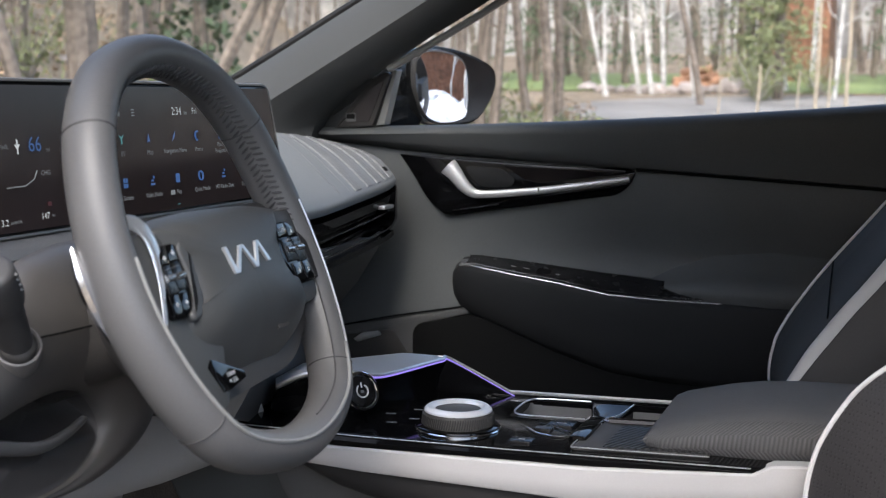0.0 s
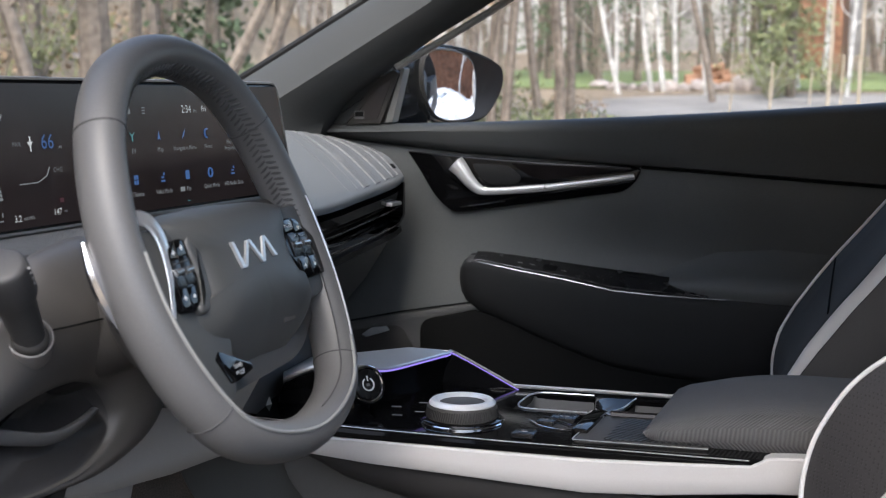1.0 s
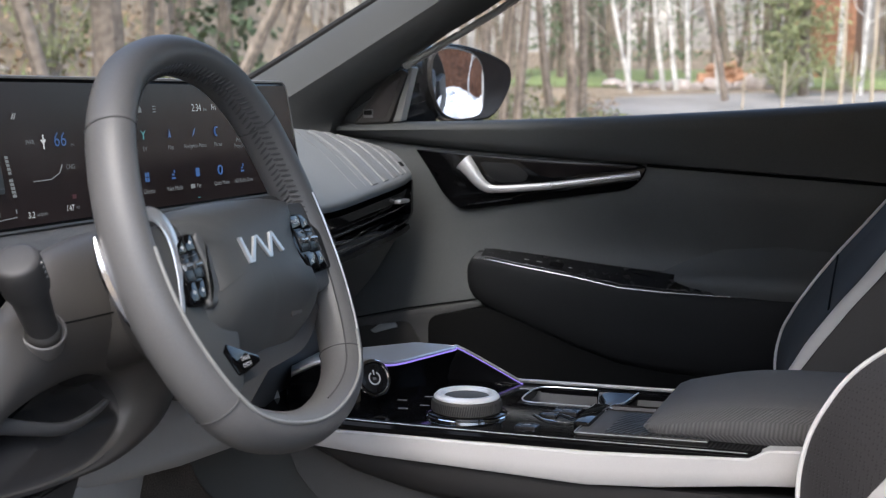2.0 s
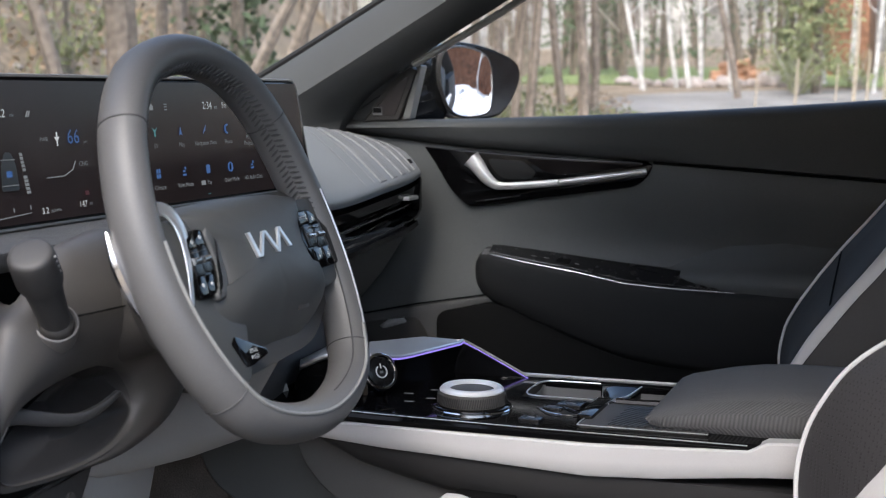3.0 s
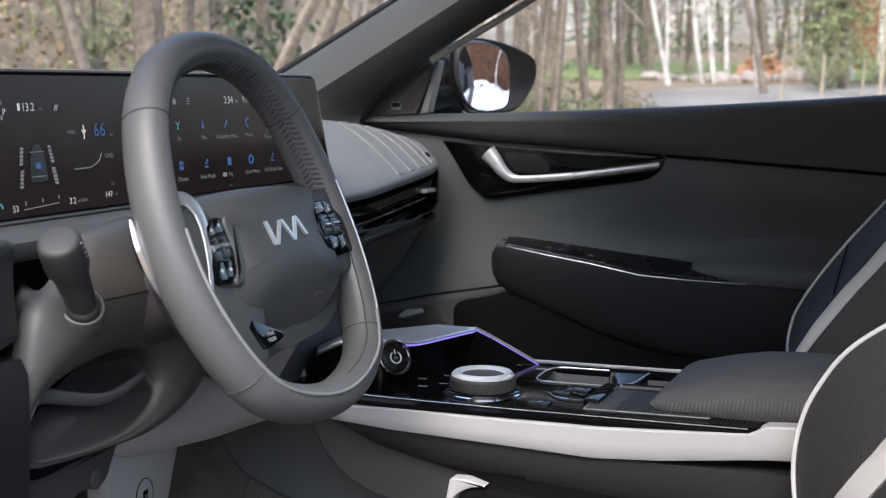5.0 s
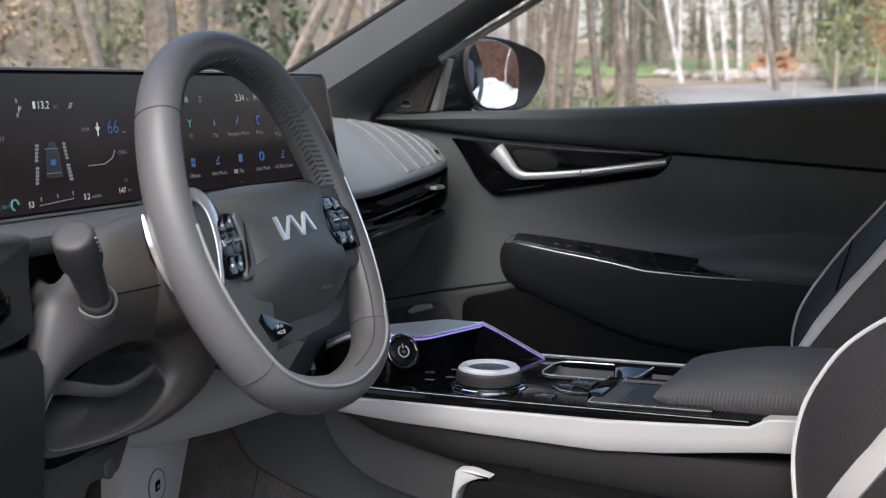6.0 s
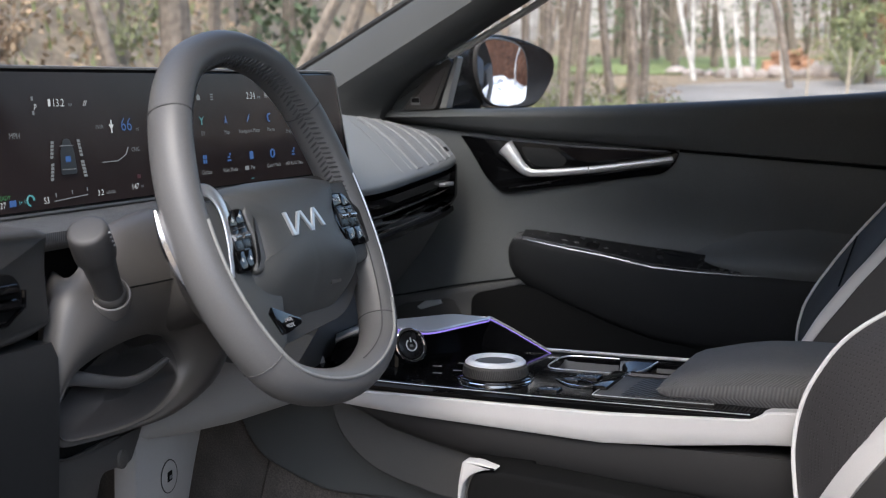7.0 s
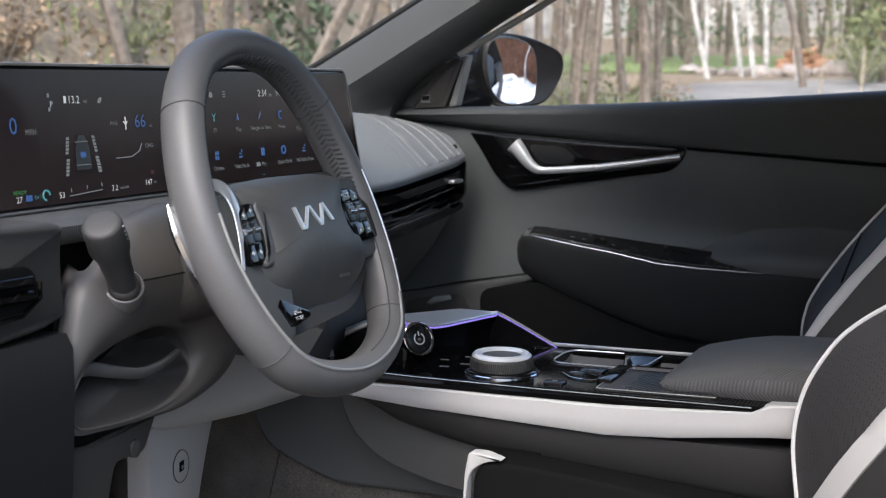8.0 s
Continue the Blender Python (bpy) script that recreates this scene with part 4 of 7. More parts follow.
def cluster_screen():
    """The curved display over both the driver and the middle of the car."""
    s = thing("dual_display", (-0.27, 0.17, 0.94), "wide gloss black curved display showing dash and menu icons", "car display")

    def face(a, b, c=0.0):
        return Vector((-0.270 - 0.10 * (b - 1.0) + c, a, b))
    P = rounded([(-0.30, 0.9445), (0.614, 0.9445), (0.588, 1.0885), (-0.30, 1.0885)], 0.016, 5)
    dense = []
    for i, p in enumerate(P):
        q = P[(i + 1) % len(P)]
        k = max(1, int((q - p).length / 0.03))
        dense += [p.lerp(q, j / k) for j in range(k)]
    part("housing", prism([(p.x, p.y) for p in dense], face, -0.016, 0.0, 0.003), GLOSS, s, "gloss black display housing")
    part("rim", tube([face(p.x, p.y, -0.002) for p in dense], 0.0022, 6, closed=True), MID, s, "thin grey display rim")
    cells = [[face(lerp(-0.295, lerp(0.583, 0.601, 1 - j), i / 30), lerp(0.949, 1.084, j), 0.0012) for j in (0, 0.5, 1)] for i in range(31)]
    glass = part("glass", sheet(cells, 0.001), SCREEN, s, "dark display glass, its brownish reflections put into the colour")
    T = lambda a, b, c=0.0: face(a, b, 0.0026 + c)
    put = lambda t, a, b, size, m=TEXT_WHITE, al="CENTER": words(t, T, a, b, size, m, glass, al)
    bar = lambda a, b, w, h, m: part("screen_mark", prism([(a, b), (a + w, b), (a + w, b + h), (a, b + h)], T, 0, 0.0003), m, glass)
    # driver half
    put("0", -0.108, 1.028, 0.024, TEXT_BLUE)
    put("MPH", -0.092, 1.022, 0.008, TEXT_DIM, "LEFT")
    put("P", -0.050, 1.049, 0.009)
    for k, z in enumerate((1.056, 1.042)):
        bar(-0.0555, z, 0.003, 0.004, TEXT_DIM)
    put("13.2", -0.025, 1.053, 0.011, TEXT_WHITE, "LEFT")
    put("mi", -0.0005, 1.0515, 0.006, TEXT_DIM, "LEFT")
    bar(-0.031, 1.050, 0.0035, 0.007, TEXT_WHITE)
    put("66", 0.092, 1.028, 0.0205, TEXT_BLUE)
    put("mi", 0.108, 1.023, 0.006, TEXT_DIM, "LEFT")
    put("PWR", 0.046, 1.027, 0.006, TEXT_DIM)
    part("plug_mark", tube([T(0.066, 1.020), T(0.066, 1.034)], 0.0007, 5), TEXT_WHITE, glass)
    part("plug_mark", tube([T(0.063, 1.029), T(0.066, 1.025), T(0.069, 1.029)], 0.0008, 5), TEXT_WHITE, glass)
    put("CHG", 0.104, 1.001, 0.0068, TEXT_DIM)
    part("gauge_arc", tube([T(0.045, 0.990), T(0.072, 0.9905), T(0.086, 0.996), T(0.091, 1.004)], 0.0006, 5), TEXT_DIM, glass)
    for a in (0.035, 0.038):
        part("lane_mark", tube([T(a - 0.012, 1.0495), T(a - 0.009, 1.055)], 0.0006, 5), TEXT_DIM, glass)
    put("READY", -0.108, 0.964, 0.006, TEXT_GREEN)
    put("27", -0.110, 0.957, 0.0085, TEXT_WHITE)
    bar(-0.101, 0.955, 0.009, 0.006, TEXT_BLUE)
    put("Lv 1", -0.083, 0.9585, 0.006, TEXT_CYAN)
    part("plug_ring", tube([T(-0.071 + 0.005 * math.cos(q), 0.959 + 0.005 * math.sin(q)) for q in (k * 0.5 for k in range(10))], 0.001, 5), TEXT_CYAN, glass)
    put("53", -0.048, 0.957, 0.0088)
    put("3.2", 0.037, 0.9585, 0.0088)
    put("mi/kWh", 0.045, 0.958, 0.005, TEXT_DIM, "LEFT")
    put("147", 0.097, 0.9605, 0.0088)
    put("mi", 0.107, 0.9605, 0.005, TEXT_DIM, "LEFT")
    bar(0.102, 0.9695, 0.006, 0.004, TEXT_RED)
    part("scale_line", tube([T(-0.036, 0.9555), T(0.016, 0.9585)], 0.0005, 5), TEXT_DIM, glass)
    for a in (-0.034, -0.009, 0.015):
        bar(a, 0.9595 + 0.05 * (a + 0.034), 0.0014, 0.004, TEXT_DIM)
    # car drawing with its lane blocks
    bar(-0.0135, 0.9935, 0.008, 0.006, TEXT_BLUE)
    part("car_outline", prism(rounded([(-0.022, 0.981), (0.003, 0.981), (0.001, 1.005), (-0.005, 1.017), (-0.014, 1.017), (-0.020, 1.005)], 0.003), T, 0, 0.0002), material("screen_charcoal", (0.03, 0.03, 0.03), 0.4), glass)
    for a0, a1, z0 in ((-0.0365, -0.033, 0.998), (-0.039, -0.0355, 0.976), (0.010, 0.0135, 0.9985), (0.013, 0.0175, 0.977)):
        for k in range(5):
            f0, f1 = k / 5, (k + 0.75) / 5
            lean = 0.0035 if a0 < 0 else -0.0035
            part("lane_block", prism([(a0 + lean * f0, z0 + 0.018 * f0), (a1 + 0.001 + lean * f0, z0 + 0.018 * f0), (a1 + 0.001 + lean * f1, z0 + 0.018 * f1), (a0 + lean * f1, z0 + 0.018 * f1)], T, 0, 0.0003), TEXT_DIM, glass)
    part("axle_mark", tube([T(-0.020, 1.010), T(0.0005, 1.010)], 0.0005, 5), TEXT_DIM, glass)
    part("axle_mark", tube([T(-0.021, 0.986), T(0.0015, 0.986)], 0.0005, 5), TEXT_DIM, glass)
    # menu half
    put("2:34", 0.352, 1.057, 0.0125)
    put("PM", 0.371, 1.0545, 0.0055, TEXT_DIM)
    put("Fri", 0.391, 1.057, 0.010, TEXT_WHITE)
    part("home_mark", prism([(0.231, 1.053), (0.238, 1.053), (0.238, 1.0575), (0.2345, 1.0605), (0.231, 1.0575)], T, 0, 0.0002), TEXT_DIM, glass)
    for k in range(3):
        bar(0.260, 1.053 + 0.003 * k, 0.006, 0.0011, TEXT_DIM)
    bar(0.497, 1.052, 0.006, 0.0012, TEXT_DIM)
    cols = [0.237, 0.289, 0.341, 0.393, 0.446, 0.500]
    rows_ = [(1.029, ("EV", "Map", "Navigation Menu", "Phone", "Phone\nProjection", "")), (0.983, ("Climate", "Valet Mode", "Pay", "Quiet Mode", "HD Radio Data", "Settings"))]
    for r, (z, names) in enumerate(rows_):
        for k, (a, nm) in enumerate(zip(cols, names)):
            if not nm:
                continue
            put(nm, a + 0.001, z - 0.0155, 0.0072, TEXT_DIM)
            if r == 0 and k == 1:
                icon = [(a - 0.003, z - 0.005), (a, z - 0.003), (a + 0.003, z - 0.005), (a, z + 0.005)]
                part("menu_icon", prism(icon, T, 0, 0.0003), TEXT_BLUE, glass)
            elif r == 0 and k == 2:
                part("menu_icon", prism([(a - 0.004, z - 0.005), (a + 0.001, z - 0.001), (a + 0.004, z + 0.006), (a - 0.001, z + 0.001)], T, 0, 0.0003), TEXT_BLUE, glass)
            elif k == 3:
                n = 11 if r == 0 else 18
                part("menu_icon", tube([T(a + 0.0045 * math.cos(1.2 + q * 0.35), z + 0.005 * math.sin(1.2 + q * 0.35)) for q in range(n)], 0.0011, 5), TEXT_BLUE, glass)
            elif r == 0 and k == 0:
                part("menu_icon", prism([(a - 0.0012, z - 0.005), (a + 0.0012, z - 0.005), (a + 0.001, z), (a + 0.005, z + 0.005), (a, z + 0.002), (a - 0.005, z + 0.005), (a - 0.001, z)], T, 0, 0.0003), TEXT_CYAN, glass)
            elif r == 1 and k == 0:
                for q in range(4):
                    x0, z0 = a + (q % 2) * 0.0045 - 0.0045, z + (q // 2) * 0.0055 - 0.005
                    bar(x0, z0, 0.0035, 0.0045, TEXT_BLUE)
            elif r == 1 and k == 2:
                part("menu_icon", prism(rounded([(a - 0.0042, z - 0.005), (a + 0.0042, z - 0.005), (a + 0.0042, z + 0.005), (a - 0.0042, z + 0.005)], 0.002), T, 0, 0.0003), TEXT_BLUE, glass)
            else:
                bar(a - 0.004, z - 0.005, 0.008, 0.0022, TEXT_BLUE)
                bar(a - 0.003, z - 0.001, 0.005, 0.002, TEXT_BLUE)
                bar(a + 0.001, z + 0.002, 0.003, 0.003, TEXT_BLUE)
        if r == 1:
            bar(cols[2] - 0.0175, z - 0.018, 0.009, 0.005, TEXT_DIM)
    bar(0.336, 0.9535, 0.006, 0.0008, TEXT_CYAN)
    return s


dashboard()
driver_dash()
cluster_screen()


# ---- steering wheel ----
TILT_WHEEL = radians(23)
HUB = Vector((-0.02, 0.010, 0.940))
W_UP = Vector((-math.sin(TILT_WHEEL), 0, math.cos(TILT_WHEEL)))
W_OUT = Vector((math.cos(TILT_WHEEL), 0, math.sin(TILT_WHEEL)))


def W(a, b, c=0.0):
    return HUB + Vector((0, a, 0)) + W_UP * b + W_OUT * c


RIM_SIDE = [(0.0, 0.1785), (0.0423, 0.1727), (0.0818, 0.1557), (0.1143, 0.1199), (0.1346, 0.0726), (0.1452, 0.0221), (0.1456, -0.0281), (0.1369, -0.0699), (0.1203, -0.1082), (0.096, -0.1383), (0.054, -0.1567), (0.0, -0.1645)]
RIM_LINE = curve([(a, b, 0) for a, b in RIM_SIDE] + [(-a, b, 0) for a, b in RIM_SIDE[-2:0:-1]], 8)
RIM_TURN = sorted((math.atan2(p.y, p.x) % (2 * math.pi), p.length) for p in RIM_LINE)


def rim_at(q):
    """The rim's middle line at an angle: round above, squared off below, its sides bowed a little away from the driver."""
    r = float(np.interp(q, [k[0] for k in RIM_TURN], [k[1] for k in RIM_TURN], period=2 * math.pi))
    return r * math.cos(q) - 0.0042, r * math.sin(q) + 0.004, -0.0085 * math.cos(q) ** 2


def steering_wheel():
    w = thing("steering_wheel", HUB, "grey leather steering wheel with squared-off base and silver accents", "steering wheel")
    N = 120
    path = [W(*rim_at(2 * math.pi * k / N)) for k in range(N)]
    rim = part("rim", tube(path, 0.0172, 26, closed=True, squash=0.0212, up=W_OUT), RIM, w, "thick grey leather-wrapped rim", angle=80)

    def around(q, r_in, r_out, k):
        """A point on the rim's skin: k goes round the section, 0 outward, 90 towards the driver."""
        at = W(*rim_at(q))
        d = (W(*rim_at(q + 0.01)) - at).normalized()
        side = d.cross(W_OUT).normalized()
        return at + side * (r_in * math.cos(k)) + W_OUT * (r_out * math.sin(k))
    for q in (radians(44), radians(136), radians(-46), radians(-134)):
        ring = [around(q, 0.0173, 0.0213, 2 * math.pi * k / 24) for k in range(24)]
        part("seam", tube(ring, 0.0007, 5, closed=True), STITCH, rim, "dark leather joint")
    bm = bmesh.new()
    for j in range(60):
        q = radians(8 + 130 * j / 59)
        for k0, k1, o in ((138, 163, 0.024), (163, 188, -0.024)):
            p0, p1 = around(q, 0.0172, 0.0212, radians(k0)), around(q + o, 0.0172, 0.0212, radians(k1))
            bow = (p0 + p1 - 2 * W(*rim_at(q))).normalized() * 0.0006
            tube([p0, p0.lerp(p1, 0.3) + bow, p0.lerp(p1, 0.7) + bow, p1], lambda t: 0.0006 + 0.0008 * math.sin(math.pi * t), 6, bm=bm)
    part("braided_stitching", bm, STITCH, rim, "dark braided thread on the inner side")
    # lower half: a second leather insert edged with piping that turns to silver beside the right-hand switches
    line = [around(radians(-40 - 145 * k / 60), 0.0175, 0.0216, radians(97)) for k in range(61)]
    part("piping", tube(line, 0.0017, 8), SEAL, rim, "raised grey piping on the lower rim")
    line = [around(radians(14 - 55 * k / 40), 0.0176, 0.0217, radians(93)) for k in range(41)]
    part("silver_piping", tube(line, 0.0009, 6), SATIN, rim, "thin silver line on the rim")
    line = [around(radians(-14 - 66 * k / 40), 0.0173, 0.0213, radians(140)) for k in range(41)]
    part("insert_joint", tube(line, 0.0008, 5), STITCH, rim, "dark joint of the lower insert")
    # spokes
    left = rounded([(-0.140, 0.034), (-0.105, 0.036), (-0.06, 0.03), (-0.055, -0.05), (-0.072, -0.088), (-0.084, -0.112), (-0.110, -0.110), (-0.136, -0.062), (-0.143, -0.02)], 0.012)
    right = rounded([(0.140, 0.034), (0.105, 0.036), (0.06, 0.03), (0.055, -0.05), (0.108, -0.054), (0.138, -0.046), (0.146, -0.01)], 0.012)
    part("spoke", prism(left, W, -0.020, 0.0045, 0.004), PAD, w, "dark leather spoke")
    part("spoke", prism(right, W, -0.020, 0.0045, 0.004), PAD, w, "dark leather spoke")
    arc = curve([W(-0.134, 0.046, 0.004), W(-0.122, 0.042, 0.0065), W(-0.1145, 0.031, 0.0075), W(-0.1135, 0.014, 0.0075), W(-0.120, -0.009, 0.007), W(-0.131, -0.036, 0.0055)], 6, closed=False)
    part("silver_accent", tube(arc, lambda t: 0.0022 + 0.0052 * math.sin(math.pi * (0.12 + 0.88 * t) ** 0.8) ** 1.3, 12, squash=0.0022, up=W_OUT), SATIN, w, "satin silver arc beside the switches")
    part("silver_accent", tube(curve([W(-0.161, 0.040, -0.026), W(-0.163, 0.012, -0.026), W(-0.158, -0.020, -0.026), W(-0.148, -0.055, -0.024)], 5, closed=False), lambda t: 0.0012 + 0.0042 * math.sin(math.pi * min(1, t * 1.1)), 8), CHROME, w, "bright silver arc behind the rim")
    back = rounded([(-0.150, 0.05), (0.13, 0.05), (0.145, -0.05), (0.07, -0.10), (-0.09, -0.11), (-0.152, -0.05)], 0.03, 6)
    part("back_cover", loft([[W(p.x * k, p.y * k, c) for p in back] for c, k in ((-0.012, 0.98), (-0.03, 1.0), (-0.045, 0.93), (-0.06, 0.75), (-0.075, 0.55))]), DARK, w, "dark cover behind the hub")
    # airbag pad, domed, with a creased lower flap
    half = [(0.0, 0.053), (0.085, 0.050), (0.110, 0.043), (0.104, 0.028), (0.080, 0.012), (0.077, -0.016), (0.090, -0.031), (0.124, -0.038), (0.120, -0.050), (0.082, -0.075), (0.042, -0.091), (0.0, -0.095)]
    ring = rounded(half + [(-a, b) for a, b in half[-2:0:-1]], [0.02, 0.01, 0.008, 0.006, 0.008, 0.01, 0.008, 0.006, 0.006, 0.02, 0.012, 0.03] + [0.012, 0.02, 0.006, 0.006, 0.008, 0.01, 0.008, 0.006, 0.008, 0.01], 4)

    def dome(p, c, k):
        a, b = p.x * k, p.y * k - 0.012 * (1 - k)
        return W(a, b, c - 0.029 - 0.62 * max(0.0, -b - 0.044 - 0.08 * abs(a)) - 0.4 * max(0.0, abs(a) - 0.05) ** 2 / 0.1 - 1.7 * max(0, b - 0.036))
    part("airbag_pad", loft([[dome(p, c, k) for p in ring] for c, k in ((0.006, 0.985), (0.030, 1.0), (0.036, 0.985), (0.0405, 0.95), (0.043, 0.88), (0.0455, 0.7), (0.047, 0.4), (0.0475, 0.08))]), PAD, w, "dark domed airbag pad", angle=55)
    # emblem as plain silver strokes
    e = lambda a, b, c=0.0: W(a, b, 0.0180 + c)
    em = None
    for k, (x0, x1, b0, b1) in enumerate(((-0.0345, -0.029, 0.0095, -0.0135), (-0.026, -0.009, -0.0135, 0.0085), (-0.007, 0.006, 0.0085, -0.0125), (0.006, 0.0195, -0.0125, 0.0095), (0.0195, 0.030, 0.0095, -0.0095))):
        d = 0.0027
        bm = prism([(x0 - d, b0), (x0 + d, b0), (x1 + d, b1), (x1 - d, b1)], e, -0.002, 0.0022, 0.0006)
        part("emblem_stroke", bm, SATIN, w, "plain satin silver emblem stroke" if k == 0 else "")
    part("pad_print", prism([(0.028, -0.0665), (0.048, -0.0665), (0.048, -0.0595), (0.028, -0.0595)], lambda a, b, c=0.0: W(a, b, 0.0045 + 0.25 * (b + 0.066) + c), 0, 0.0012), KNEE, w, "faint moulded lettering")
    V = lambda a, b, c=0.0: W(a, b, c - 0.011)
    # switch pods: flush gloss panels of six keys with a roller across the middle
    for s in (-1, 1):
        if s < 0:
            first, step, wide, far = 0.0875, 0.0145, (0.0138, 0.0115), ((0.104, 0.0225), (0.114, 0.002), (0.125, -0.022), (0.124, -0.0345))
        else:
            first, step, wide, far = 0.0800, 0.0190, (0.0182, 0.0165), ((0.110, 0.0225), (0.136, 0.000), (0.142, -0.024), (0.136, -0.0345))
        out = rounded([(s * a, b) for a, b in ((0.066, 0.024), *far, (0.092, -0.036), (0.072, -0.02))], 0.006)
        pod = part("switch_pod", prism(out, V, 0.004, 0.0195, 0.002), GLOSS, w, "gloss black switch pod")
        fr = rounded([(s * 0.066, 0.029), (s * 0.080, 0.028), (s * 0.0865, 0.018), (s * 0.0845, -0.008), (s * 0.0885, -0.024), (s * 0.1015, -0.0335), (s * 0.099, -0.040), (s * 0.088, -0.039), (s * 0.076, -0.026), (s * 0.072, 0.0)], 0.005)
        if s < 0:
            part("pod_frame", prism(fr, V, 0.004, 0.0225, 0.003, 4), PAD, pod, "smooth grey frame beside the switches")
        for r, (b0, b1, sh) in enumerate(((0.0085, 0.0215, 0.0), (-0.0145, 0.0070, 0.002), (-0.0325, -0.0160, 0.006))):
            for k in (0, 1):
                a0 = first + step * k + sh
                a1 = a0 + wide[k]
                top = b1 - (0.006 if (r, k) == (0, 1) else 0.0)
                q = rounded([(s * a0, b0 - 0.0015 * k), (s * (a1 + 0.002), b0 - 0.0015 * k), (s * a1, top), (s * a0, b1)], 0.0015)
                part("key", prism(q, V, 0.017, 0.0208, 0.0007), BUTTON if r == 1 else GLOSS, pod, "gloss black key" if (r, k) == (0, 0) else "")
                if r != 1 and not (s == 1 and r == 0 and k == 0):
                    am, bmid = s * (a0 + a1) / 2, (b0 + top) / 2
                    part("key_mark", prism([(am - 0.0022, bmid - 0.0004), (am + 0.0022, bmid - 0.0002), (am + 0.0022, bmid + 0.0007), (am - 0.0022, bmid + 0.0005)], V, 0.0208, 0.0211), PRINT, pod)
                    part("key_mark", prism([(am - 0.0004, bmid - 0.0018), (am + 0.0005, bmid - 0.0018), (am + 0.0005, bmid + 0.0022), (am - 0.0004, bmid + 0.0022)], V, 0.0208, 0.0211), PRINT, pod)
        for k in (0, 1):
            a0 = first + 0.0045 + step * k
            part("roller", tube([V(s * a0, -0.0030, 0.0212), V(s * (a0 + 0.7 * wide[0]), -0.0036, 0.0212)], 0.0030, 12), METAL_BTN, pod, "knurled metal roller" if k == 0 else "")
        part("roller_line", tube([V(s * 0.093, 0.0048, 0.0212), V(s * 0.114, 0.0030, 0.0212)], 0.0005, 5), METAL_BTN, pod, "hairline bright edge")
    words("MODE", lambda a, b, c=0.0: V(a, b, 0.0212), 0.0890, 0.0150, 0.0058, PRINT, w, "CENTER")
    q = rounded([(-0.090, -0.0700), (-0.047, -0.0885), (-0.048, -0.0935), (-0.076, -0.0985), (-0.088, -0.0985), (-0.098, -0.0760)], 0.002)
    pod = part("mode_pod", prism(q, V, -0.004, 0.0165, 0.002), GLOSS, w, "gloss black mode button")
    words("DRIVE", lambda a, b, c=0.0: V(a, b, 0.0168), -0.070, -0.0865, 0.0048, PRINT, pod, "CENTER")
    words("MODE", lambda a, b, c=0.0: V(a, b, 0.0168), -0.070, -0.0920, 0.0048, PRINT, pod, "CENTER")
    return w


STALK = material("stalk_rubber", (0.041, 0.039, 0.038), 0.55, grain=0.1, scale=1200, bump=0.2)


def column_shroud():
    d = thing("column_shroud", (-0.15, 0.0, 0.86), "dark plastic shroud round the steering column", "column cover")
    secs = []
    for t, hw, hh, dz in ((0.050, 0.050, 0.042, 0.0), (0.058, 0.055, 0.046, -0.002), (0.075, 0.056, 0.048, -0.004), (0.11, 0.056, 0.048, -0.008), (0.16, 0.056, 0.048, -0.010), (0.20, 0.056, 0.048, -0.010)):
        c = HUB - W_OUT * t + Vector((0, 0, dz))
        ring = []
        for k in range(28):
            q = 2 * math.pi * k / 28
            ring.append(c + Vector((0, hw * math.copysign(abs(math.cos(q)) ** 0.75, math.cos(q)), 0)) + W_UP * (hh * math.copysign(abs(math.sin(q)) ** 0.75, math.sin(q))))
        secs.append(ring)
    part("shroud", loft(secs), DARK, d, "smooth dark shroud neck", angle=60)
    # ridged lower cover between the column and the middle of the dash
    top = [(-0.1650, 0.1450, 0.8584), (-0.1350, 0.2039, 0.8393), (-0.1100, 0.2612, 0.8126), (-0.1500, 0.3829, 0.8225), (-0.2000, 0.6063, 0.8159)]
    low = [(-0.1650, 0.1432, 0.7636), (-0.1350, 0.1777, 0.7531), (-0.1100, 0.1797, 0.7584), (-0.1500, 0.3110, 0.7185), (-0.2000, 0.6271, 0.6626)]
    part("column_lower_cover", loft([[Vector(a), Vector(a).lerp(Vector(b), 0.5), Vector(b), Vector(b) + Vector((-0.03, 0, 0)), Vector(a) + Vector((-0.03, 0, 0))] for a, b in zip(top, low)]), KICK, d, "dark grey ridged cover below the column", angle=20)
    part("shroud_joint", tube(curve([(-0.1335, -0.100, 0.8855), (-0.124, -0.075, 0.887), (-0.1165, -0.045, 0.8885)], 5, closed=False), 0.0009, 5), BLACK, d, "dark joint along the shroud")


